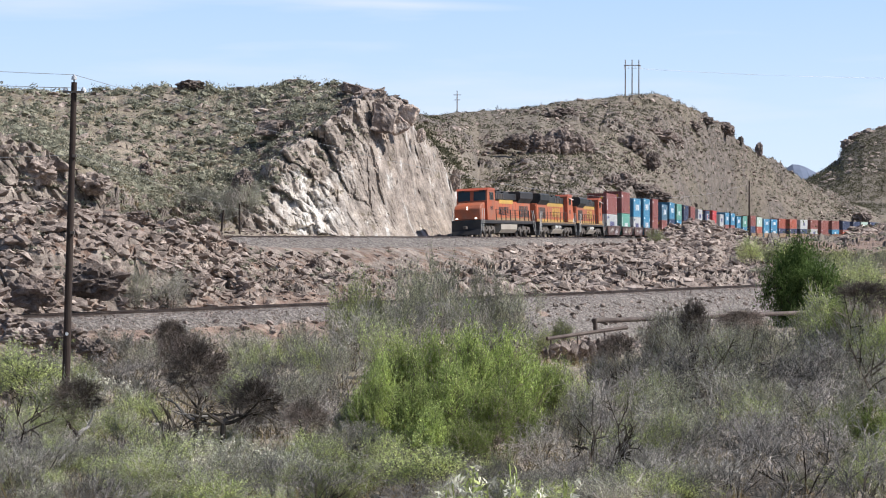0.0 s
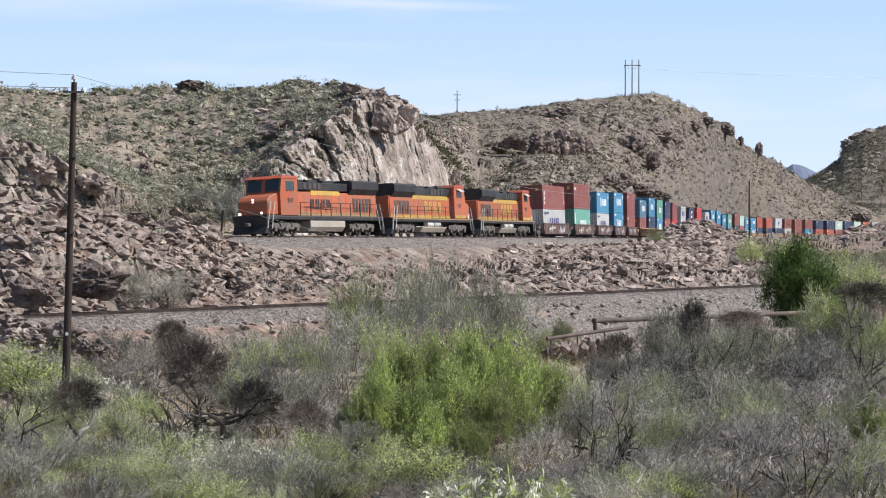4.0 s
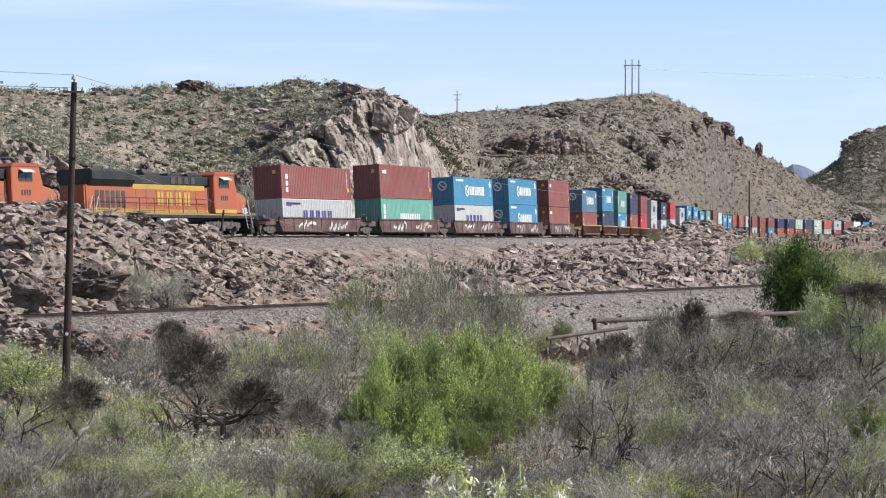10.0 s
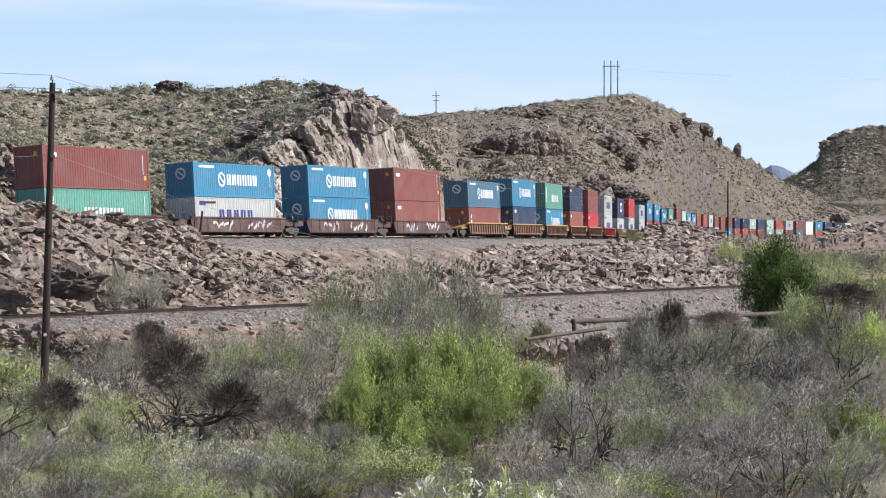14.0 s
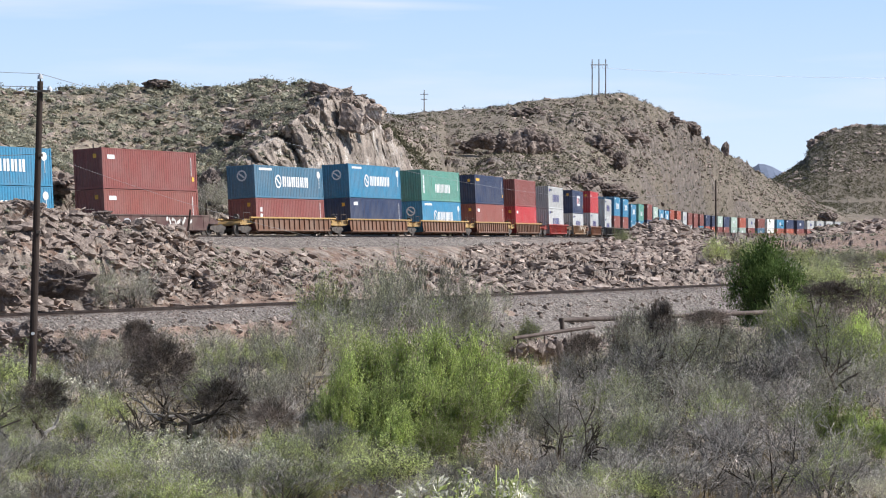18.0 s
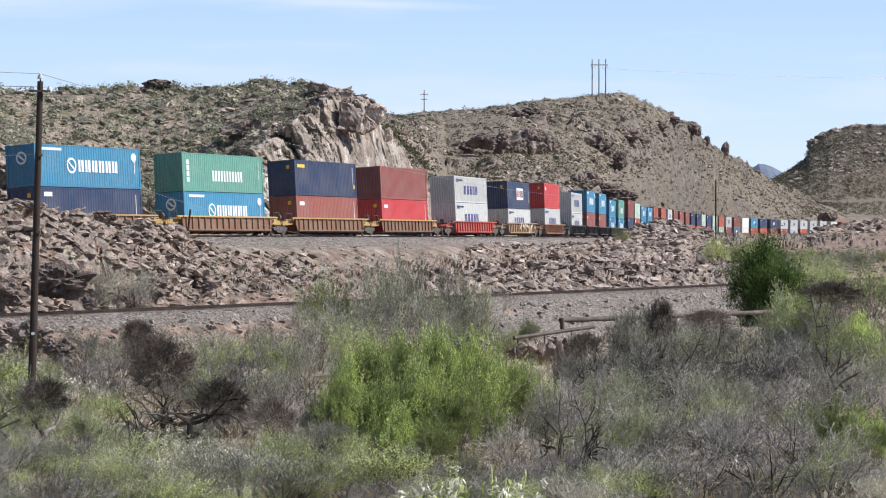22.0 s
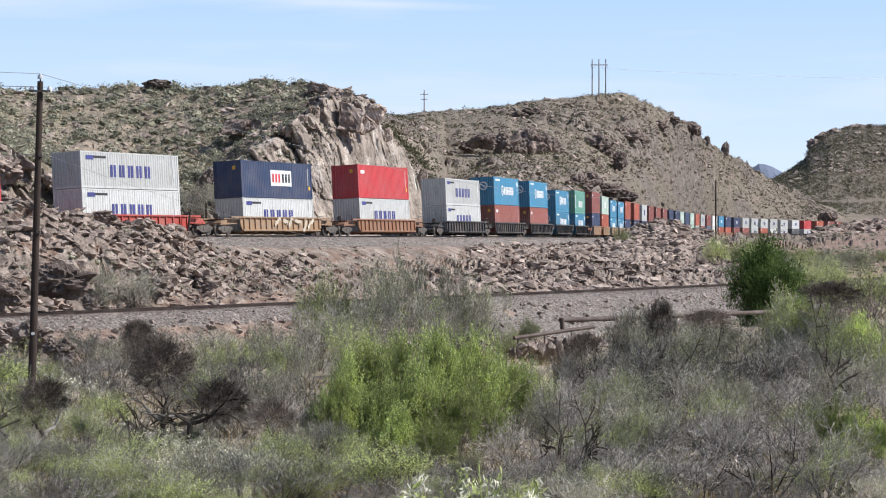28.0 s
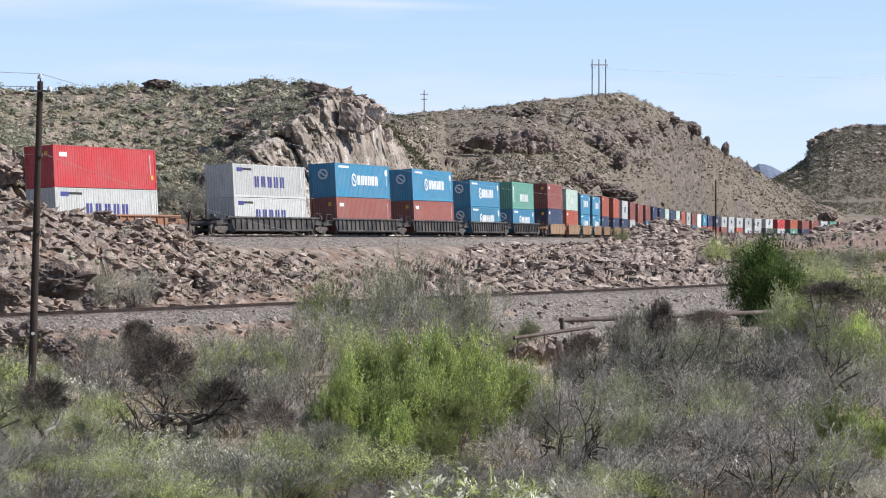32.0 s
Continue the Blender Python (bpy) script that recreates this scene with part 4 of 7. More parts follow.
# set, position of the boxes' leading end at the start, upper (paint, height, livery), lower
TRAIN = [
    ("A", 165.8, ("maroon", "std", "kl"), ("white", "std", "co")), ("A", 183.8, ("maroon", "hi", "ca"), ("sea_green", "hi", "cs")),
    ("A", 201.7, ("blue", "std", "hj"), ("white", "std", "co")), ("A", 219.6, ("blue", "std", "hj"), ("blue", "hi", "hj")),
    ("A", 237.4, ("maroon", "hi", "ca"), ("brown_red", "hi", "ca")),
    ("B", 258.2, ("slate_blue", "std", "hj"), ("maroon", "std", "kl")), ("B", 275.6, ("blue", "hi", "hj"), ("navy", "hi", "id")),
    ("B", 293.2, ("sea_green", "hi", "cs"), ("blue", "hi", "hj")), ("B", 310.8, ("navy", "hi", "se"), ("brown_red", "hi", "ca")),
    ("B", 328.4, ("maroon", "hi", ""), ("bright_red", "hi", "ca")),
    ("C", 349.1, ("white", "std", "co"), ("white", "hi", "co")), ("D", 370.3, ("navy", "hi", "cg"), ("white", "std", "co")),
    ("E", 391.8, ("bright_red", "hi", "ca"), ("white", "hi", "co")),
    ("F", 414.7, ("white", "std", "co"), ("white", "std", "co")), ("F", 432.7, ("blue", "hi", "hj"), ("brown_red", "hi", "ca")),
    ("F", 450.7, ("blue", "hi", "hj"), ("brown_red", "hi", "ca")), ("F", 468.8, ("blue", "std", "hj"), ("blue", "std", "hj")),
    ("F", 486.9, ("sea_green", "hi", "cs"), ("blue", "std", "hj")),
    ("G", 508.4, ("maroon", "hi", "id"), ("navy", "hi", "id")), ("G", 523.8, ("pale_green", "std", "pw"), ("orange_red", "hi", "id")),
    ("G", 539.2, ("blue", "std", "hj"), ("blue", "std", "hj")), ("G", 554.7, ("blue", "std", "hj"), ("blue", "std", "hj")),
    ("G", 570.1, ("orange_red", "hi", "id"), ("navy", "std", "id")),
    ("H", 590.7, ("orange_red", "hi", "id"), ("navy", "std", "id")), ("H", 609.2, ("white", "hi", "pl"), ("navy", "std", "id")),
    ("I", 626.7, ("brown_red", "hi", "id"), ("white", "std", "pl")), ("I", 645.1, ("brown_red", "hi", "id"), ("maroon", "std", "id")),
    ("I", 663.6, ("brown_red", "hi", "id"), ("blue", "std", "pw")), ("I", 682.0, ("navy", "hi", "id"), ("orange_red", "std", "id")),
    ("I", 700.3, ("navy", "hi", "id"), ("orange_red", "std", "id")),
    ("J", 715.0, ("pale_green", "hi", "pw"), ("maroon", "std", "id")), ("J", 731.0, ("navy", "hi", "id"), ("brown_red", "std", "id")),
    ("J", 747.5, ("pale_green", "hi", "pw"), ("pale_green", "std", "pw")), ("J", 764.5, ("orange_red", "hi", "id"), ("pale_green", "std", "pw")),
    ("J", 781.4, ("white", "hi", "pl"), ("maroon", "std", "id")),
    ("I", 798.9, ("brown_red", "hi", "id"), ("slate_blue", "std", "pw")), ("I", 815.6, ("cream", "hi", ""), ("cream", "std", "")),
    ("I", 832.3, ("blue", "hi", "pw"), ("orange_red", "std", "id")), ("I", 848.8, ("navy", "hi", "id"), ("orange_red", "std", "id")),
    ("I", 867.0, ("navy", "hi", "pw"), ("maroon", "std", "id")),
    ("J", 884.8, ("white", "hi", "pl"), ("brown_red", "std", "id")), ("J", 901.5, ("white", "hi", "pl"), ("white", "std", "pl")),
    ("J", 918.4, ("white", "hi", "pl"), ("orange_red", "std", "id")), ("J", 935.2, ("white", "hi", "pl"), ("white", "std", "pl")),
    ("J", 953.0, ("white", "hi", "pl"), ("white", "std", "pl")),
    ("K", 972.8, ("white", "hi", "pl"), ("dark_grey", "std", "id")), ("K", 993.5, ("bright_red", "hi", "id"), ("white", "std", "pl")),
    ("K", 1015.5, ("orange_red", "hi", "id"), ("sea_green", "std", "pw")), ("J", 1035.9, ("brown_red", "hi", "id"), ("navy", "std", "id")),
    ("J", 1052.4, ("brown_red", "hi", "id"), ("maroon", "std", "id")), ("J", 1068.9, ("white", "hi", "pl"), ("maroon", "std", "id")),
    ("J", 1085.5, ("sea_green", "hi", "pw"), ("navy", "std", "id")), ("J", 1102.0, ("maroon", "hi", "id"), ("white", "std", "pl")),
    ("J", 1118.5, ("blue", "hi", "pw"), ("maroon", "std", "id")), ("J", 1135.0, ("navy", "hi", "id"), ("orange_red", "std", "id")),
]
CARS = {"A": (17.9, "oxide", "oxide", "smooth", "oxide-brown articulated well car with smooth plate sides and graffiti"),
        "B": (17.6, "wellbrown", "yellow", "ribbed", "weathered brown well car with ribbed sides and yellow top rails"),
        "C": (19.0, "red", "red", "ribbed", "faded red well car with ribbed sides"),
        "D": (19.5, "tan", "tan", "ribbed", "tan-yellow well car with white graffiti"),
        "E": (19.5, "rust_orange", "rust_orange", "ribbed", "rusty orange well car with ribbed sides"),
        "F": (18.0, "black", "black", "ribbed", "black well car with ribbed sides"),
        "G": (15.4, "tan", "rust_orange", "smooth", "orange-tan well car with smooth sides"),
        "H": (18.5, "tan", "tan", "smooth", "tan well car with smooth plate sides"),
        "I": (18.2, "wellbrown", "rust_orange", "smooth", "brown well car with smooth plate sides"),
        "J": (16.7, "oxide", "oxide", "smooth", "dull red-brown well car far back in the train"),
        "K": (20.0, "black", "black", "ribbed", "dark well car far back in the train")}
MOVING = []   # (thing, position along the line at the start, height above the rail)


def build_train():
    last = ""
    for i, (kind, s, upper, lower) in enumerate(TRAIN):
        length, color, trim, style, words = CARS[kind]
        rich = i < 24
        car = well_car(length, color, trim, style, kind != last or kind in "CDEK", (i + 2 if kind in "AD" else 0), words)
        last = kind
        centre = s + LONG / 2
        MOVING.append((car, centre, 0.0))
        MOVING.append((container(*lower, rich), centre, 0.345))
        MOVING.append((container(*upper, rich), centre, 0.35 + TALL[lower[1]]))


build_train()

# ---------------------------------------------------------------- locomotives
LOCO = {k: plain("loco_" + k, c, r, 0.0, d, 0.7, dust=(0.20, 0.14, 0.10, 1)) for k, c, r, d in (
    ("orange", (0.43, 0.105, 0.04, 1), 0.65, 0.7), ("black", (0.016, 0.017, 0.019, 1), 0.6, 0.2), ("dark_green", (0.013, 0.019, 0.020, 1), 0.6, 0.2),
    ("yellow", (0.50, 0.31, 0.055, 1), 0.5, 0.45), ("tank_grey", (0.44, 0.39, 0.32, 1), 0.6, 0.4), ("rail_white", (0.55, 0.54, 0.5, 1), 0.5, 0.2),
    ("grille", (0.06, 0.05, 0.045, 1), 0.7, 0.3), ("tan", (0.36, 0.22, 0.10, 1), 0.6, 0.3), ("roof_red", (0.42, 0.085, 0.04, 1), 0.5, 0.3))}
GLASS, _n, _l, _b = base_material("cab_glass", 0.06)
_b.inputs["Base Color"].default_value = (0.03, 0.045, 0.05, 1)
LAMP, _n, _l, _b = base_material("headlight_glass", 0.2)
_b.inputs["Base Color"].default_value = (0.9, 0.88, 0.8, 1)
_b.inputs["Emission Color"].default_value = (1, 0.95, 0.82, 1)
_b.inputs["Emission Strength"].default_value = 2.0


def slab(name, mat, parent, x0, x1, y0, y1, z0, z1, bevel=0.0, label=""):
    bm = bmesh.new()
    box(bm, (x0 + x1) / 2, (y0 + y1) / 2, (z0 + z1) / 2, x1 - x0, y1 - y0, z1 - z0, bevel)
    return part(name, bm, mat, parent, label)


def locomotive(scheme, words, flags):
    top = LOCO["black"] if scheme == "swoosh" else LOCO["dark_green"]
    orange, yellow = LOCO["orange"], LOCO["yellow"]
    e = empty_thing("diesel_locomotive", words, "locomotive", "locomotives of the train")
    # underframe, tank and trucks
    bm = bmesh.new()
    box(bm, 0, 0, 1.42, 20.9, 2.9, 0.34, 0.02)
    box(bm, 0, 0, 1.15, 18.0, 1.2, 0.3)
    part("underframe", bm, LOCO["black"], e)
    for sy in (-1, 1):
        slab("sill_stripe", LOCO["tan"] if scheme == "bands" else LOCO["grille"], e, -10.2, 10.2, sy * 1.455 - 0.012, sy * 1.455 + 0.012, 1.46, 1.56)
    bm = bmesh.new()
    deep = 1.2 if scheme == "swoosh" else 0.8
    prism(bm, [(-1.42, deep), (1.42, deep), (1.42, 0.7), (1.15, 0.36), (-1.15, 0.36), (-1.42, 0.75)], "x", -3.1, 3.1)
    part("fuel_tank", bm, LOCO["tank_grey"], e, "dusty grey fuel tank")
    if scheme == "bands":
        for x, by in ((-0.85, -1.2), (0.95, -1.2), (-0.85, 1.2), (0.95, 1.2)):
            bm = bmesh.new()
            rod(bm, (x - 0.76, by, 1.03), (x + 0.76, by, 1.03), 0.23, seg=14)
            for k in (-0.4, 0.4):
                rod(bm, (x + k - 0.03, by, 1.03), (x + k + 0.03, by, 1.03), 0.245, seg=14)
            part("air_tank", bm, LOCO["rail_white"], e, "pale cylindrical air tank")
    for cx in (-6.8, 6.8):
        bm = bmesh.new()
        box(bm, cx, 0, 0.75, 4.4, 1.9, 0.3)
        tr = part("truck", bm, MAT_STEEL, e)
        for sy in (-1, 1):
            bm = bmesh.new()
            pts = [(-2.35, 0.55), (-2.35, 0.95), (-1.2, 1.02), (1.2, 1.02), (2.35, 0.95), (2.35, 0.55), (1.6, 0.7), (1.15, 0.5), (0.55, 0.5), (0.2, 0.68), (-0.2, 0.68), (-0.55, 0.5), (-1.15, 0.5), (-1.6, 0.7)]
            prism(bm, [(cx + a, b) for a, b in pts], "y", sy * 1.08 - 0.09, sy * 1.08 + 0.09)
            for k in (-1.85, 0, 1.85):
                box(bm, cx + k, sy * 1.12, 0.52, 0.42, 0.28, 0.4, 0.05)
            for k in (-0.95, 0.95):
                rod(bm, (cx + k, sy * 1.2, 0.75), (cx + k + 0.3, sy * 1.2, 1.1), 0.06, seg=6)
            part("side_frame", bm, MAT_STEEL, tr)
            for k in (-1.85, 0, 1.85):
                bm = bmesh.new()
                rod(bm, (cx + k, sy * 0.76 - 0.07, 0.53), (cx + k, sy * 0.76 + 0.07, 0.53), 0.53, seg=20)
                part("wheel", bm, MAT_STEEL, tr)
    # hood
    slab("hood", orange, e, -9.9, 5.3, -1.08, 1.08, 1.6, 3.5, 0.03)
    slab("hood_band", yellow, e, -4.4 if scheme == "bands" else -3.0, 4.6 if scheme == "bands" else 2.2, -1.095, 1.095, 3.26, 3.62)
    slab("hood_roof", top, e, -5.2, 5.3, -1.06, 1.06, 3.63, 4.28, 0.05)
    for x0, x1 in ((-2.6, -0.6), (0.4, 2.2), (2.9, 4.9)):
        slab("roof_box", top, e, x0, x1, -0.8, 0.8, 4.28, 4.5, 0.04)
    bm = bmesh.new()
    box(bm, -1.6, 0, 4.62, 0.8, 0.5, 0.22)
    part("exhaust_stack", bm, LOCO["grille"], e)
    bm = bmesh.new()
    prism(bm, [(-1.1, 3.4), (-1.48, 3.85), (-1.5, 4.4), (-1.3, 4.56), (1.3, 4.56), (1.5, 4.4), (1.48, 3.85), (1.1, 3.4)], "x", -9.7, -4.6)
    part("radiator", bm, top, e, "flared dark radiator housing")
    for sy in (-1, 1):
        for i in range(6):
            x = -8.9 + i * 0.62
            slab("vent", LOCO["grille"], e, x, x + 0.42, sy * 1.09 - 0.02, sy * 1.09 + 0.02, 1.95, 3.1)
        for i in range(4):
            slab("intake", LOCO["grille"], e, 2.9 - i * 0.85, 3.4 - i * 0.85, sy * 1.07 - 0.02, sy * 1.07 + 0.02, 3.72, 4.2)
        for i in range(7):
            x = -4.1 + i * 1.25
            slab("door_seam", LOCO["grille"], e, x, x + 0.03, sy * 1.083 - 0.004, sy * 1.083 + 0.004, 1.75, 3.3)
        slab("hood_stripe", yellow if scheme == "bands" else LOCO["tan"], e, -9.9, 5.25, sy * 1.088 - 0.006, sy * 1.088 + 0.006, 1.62, 1.86)
        # name on the hood, in plain bars, and its swoosh
        letters(e, "name_dark" if scheme == "swoosh" else "name_gold", LOCO["black"] if scheme == "swoosh" else yellow,
                Matrix.Translation((0.6, sy * 1.096, 2.62)) @ Matrix.Rotation(0 if sy > 0 else math.pi, 4, "Z"))
        if scheme == "swoosh":
            bm = bmesh.new()
            prism(bm, [(-1.4, 2.08), (2.4, 2.2), (3.1, 2.36), (2.2, 2.3), (-1.4, 2.14)], "y", sy * 1.098 - 0.004, sy * 1.098 + 0.004)
            part("emblem", bm, LOCO["black"], e)
    slab("rear_wall", orange, e, -10.05, -9.9, -1.0, 1.0, 1.6, 3.4)
    # cab and nose
    bm = bmesh.new()
    prism(bm, [(5.3, 1.6), (5.3, 4.45), (5.55, 4.62), (7.75, 4.62), (7.95, 4.45), (8.25, 3.35), (8.25, 1.6)], "y", -1.52, 1.52)
    part("cab", bm, orange, e)
    bm = bmesh.new()
    prism(bm, [(5.25, 4.46), (5.5, 4.68), (7.8, 4.68), (8.15, 4.46)], "y", -1.56, 1.56)
    part("cab_roof", bm, LOCO["roof_red"], e)
    bm = bmesh.new()
    prism(bm, [(8.25, 1.6), (8.25, 3.32), (9.6, 3.02), (9.95, 2.7), (9.95, 1.6)], "y", -1.3, 1.3)
    bmesh.ops.bevel(bm, geom=bm.edges[:], offset=0.08, segments=1, affect="EDGES")
    part("nose", bm, orange, e)
    bm = bmesh.new()
    for sy in (-1, 1):
        prism(bm, [(8.235, 3.45), (8.27, 3.45), (8.03, 4.35), (7.995, 4.35)], "y", sy * 0.78 - 0.6, sy * 0.78 + 0.6)
    part("windscreen", bm, GLASS, e)
    for sy in (-1, 1):
        w = slab("side_window", GLASS, e, 6.0, 7.2, sy * 1.525 - 0.012, sy * 1.525 + 0.012, 3.55, 4.2)
        bm = bmesh.new()
        for a in ((5.95, 3.5, 7.25, 3.56), (5.95, 4.19, 7.25, 4.25)):
            box(bm, (a[0] + a[2]) / 2, sy * 1.535, (a[1] + a[3]) / 2, a[2] - a[0], 0.04, a[3] - a[1])
        for x in (5.97, 6.6, 7.23):
            box(bm, x, sy * 1.535, 3.87, 0.05, 0.04, 0.75)
        part("window_frame", bm, LOCO["grille"], w)
        letters(e, "road_number", LOCO["black"], Matrix.Translation((6.6, sy * 1.522, 2.75)) @ Matrix.Rotation(0 if sy > 0 else math.pi, 4, "Z"))
        slab("number_board", MARK_BLACK, e, 8.02, 8.08, sy * 1.0 - 0.3, sy * 1.0 + 0.3, 4.36, 4.5)
        if scheme == "bands":
            bm = bmesh.new()
            prism(bm, [(sy * 1.53, 4.26), (sy * 1.53, 4.3), (sy * 1.9, 4.08), (sy * 1.9, 4.05)], "x", 6.0, 7.2)
            part("sunshade", bm, LOCO["rail_white"], e, "white sunshade over the cab window")
            slab("corner_panel", LOCO["rail_white"], e, 9.3, 9.97, sy * 1.31 - 0.01, sy * 1.31 + 0.01, 1.62, 2.05, label="pale panel low on the nose")
            # a dark slab on the hood stands for shade in the gap
            slab("door_recess", LOCO["grille"], e, 5.02, 5.32, sy * 1.1 - 0.03, sy * 1.1 + 0.03, 1.7, 3.6, label="dark slab painting the shaded gap behind the cab")
            slab("cab_stripe", yellow, e, 5.3, 8.24, sy * 1.526 - 0.006, sy * 1.526 + 0.006, 1.62, 1.9)
            slab("cab_door", LOCO["roof_red"], e, 5.24, 5.3, sy * 1.3 - 0.2, sy * 1.3 + 0.2, 1.7, 4.3)
        bm = bmesh.new()
        rod(bm, (10.3, sy * 0.95, 1.75), (10.46, sy * 0.95, 1.75), 0.085, seg=12)
        part("ditch_light", bm, LAMP, e, "lit round ditch light")
        # walkway rails and stanchions
        bm = bmesh.new()
        for i in range(9):
            rod(bm, (-9.6 + i * 1.8, sy * 1.44, 1.58), (-9.6 + i * 1.8, sy * 1.44, 2.62), 0.03 if scheme == "bands" else 0.045, seg=6)
        rod(bm, (-9.6, sy * 1.44, 2.62), (4.8, sy * 1.44, 2.62), 0.025, seg=6)
        rod(bm, (-9.6, sy * 1.44, 2.1), (4.8, sy * 1.44, 2.1), 0.015, seg=6)
        part("handrail", bm, LOCO["black"] if scheme == "swoosh" else LOCO["grille"], e)
        for sx in (-1, 1):
            bm = bmesh.new()
            for x in (9.75, 10.45):
                rod(bm, (sx * x, sy * 1.47, 0.55), (sx * (x - 0.35), sy * 1.47, 1.7), 0.035, seg=6)
                rod(bm, (sx * (x - 0.35), sy * 1.47, 1.7), (sx * (x - 0.7), sy * 1.47, 2.65), 0.035, seg=6)
            part("stair_rail", bm, LOCO["rail_white"], e, "pale bent stair rail")
            st = bmesh.new()
            for i in range(4):
                box(st, sx * (10.0 - i * 0.08), sy * 1.3, 0.5 + i * 0.29, 0.6, 0.34, 0.05)
            part("steps", st, LOCO["black"], e)
    for z in (2.82, 2.62):
        bm = bmesh.new()
        rod(bm, (9.93, 0.0, z), (9.99, 0.0, z), 0.07, seg=12)
        part("headlight", bm, LAMP, e, "lit round headlight")
    for sx in (-1, 1):
        bm = bmesh.new()
        prism(bm, [(sx * 10.35, 0.16), (sx * 10.8, 0.2), (sx * 10.5, 0.75), (sx * 10.45, 1.58), (sx * 10.2, 1.58), (sx * 10.2, 0.3)], "y", -1.42, 1.42)
        part("pilot_plow", bm, LOCO["black"], e)
        bm = bmesh.new()
        box(bm, sx * 10.85, 0, 0.88, 0.55, 0.3, 0.28, 0.04)
        part("coupler", bm, MAT_STEEL, e)
    bm = bmesh.new()
    for k in (-0.16, 0, 0.16):
        rod(bm, (4.2, k, 4.6), (4.75, k, 4.62), 0.04, 0.1, seg=8)
    box(bm, 4.3, 0, 4.55, 0.2, 0.5, 0.12)
    part("horn", bm, LOCO["grille"], e)
    return e


MOVING.append((locomotive("swoosh", "orange and black diesel locomotive leading the freight train", ""), 104.6, 0.0))
BACK = []
for s in (127.2, 150.2):
    lo = locomotive("bands", "orange diesel locomotive with yellow bands, running cab-last", "")
    BACK.append(lo)
    MOVING.append((lo, s, 0.0))

# ---------------------------------------------------------------- rocks and rubble


def stone_mesh(seed, flat=0.75, pts=11):
    rnd = random.Random(seed)
    bm = bmesh.new()
    for _ in range(pts):
        v = Vector((rnd.gauss(0, 1), rnd.gauss(0, 1), rnd.gauss(0, 1))).normalized()
        v = Vector((v.x * rnd.uniform(0.7, 1.1), v.y * rnd.uniform(0.6, 1.0), v.z * flat * rnd.uniform(0.75, 1.0)))
        bm.verts.new(v)
    r = bmesh.ops.convex_hull(bm, input=bm.verts[:])
    bmesh.ops.delete(bm, geom=[g for g in r["geom_interior"] if isinstance(g, bmesh.types.BMVert)], context="VERTS")
    return mesh_of(bm, "stone")


STONES = [stone_mesh(i) for i in range(14)]
STONE_ARR = []
for me in STONES:
    v = np.array([x.co[:] for x in me.vertices])
    STONE_ARR.append((v, [tuple(p.vertices) for p in me.polygons]))


class Pile:
    """Collects many small copies of simple shapes into one mesh."""

    def __init__(self):
        self.v, self.f, self.n = [], [], 0

    def add(self, verts, faces):
        self.v.append(verts)
        self.f += [tuple(i + self.n for i in f) for f in faces]
        self.n += len(verts)

    def done(self, name, mat, label, category, kind="stuff"):
        me = from_arrays(name, np.vstack(self.v).tolist(), self.f)
        return tagged(put(name, me, mat), label, category, kind=kind)


def spin(rng):
    return np.array(Euler((rng.uniform(-0.5, 0.5), rng.uniform(-0.5, 0.5), rng.uniform(0, 6.28))).to_matrix())


def column(mark):
    """Column of the ground's grid towards a bearing (thousandths, east of north)."""
    return int(np.searchsorted(AZ, math.atan(mark / 1000)))


def scatter(strips, bear0, bear1, count, rng, lo=0.0, hi=1.0):
    """Random spots of the ground in some strips, between two bearings."""
    spots = []
    j0, j1 = column(bear0), column(bear1)
    i0, i1 = STRIP[strips[0]][0], STRIP[strips[-1]][1] - 1
    a, b = i0 + (i1 - i0) * lo, i0 + (i1 - i0) * hi
    for _ in range(count):
        i, j = int(rng.uniform(a, b)), int(rng.uniform(j0, j1))
        t, u = rng.random(), rng.random()
        p = GP[i, j] * (1 - t) * (1 - u) + GP[i + 1, j] * t * (1 - u) + GP[i, j + 1] * (1 - t) * u + GP[i + 1, j + 1] * t * u
        spots.append(p)
    return spots


def bear(mark):
    return (mark - 784) / 4.093


def clear_of_tracks(p, d_main=4.6, d_low=3.4):
    a = np.min((LINE_X - p[0]) ** 2 + (LINE_Y - p[1]) ** 2)
    b = np.min((LOW_X - p[0]) ** 2 + (LOW_Y - p[1]) ** 2)
    return a > d_main ** 2 and b > d_low ** 2


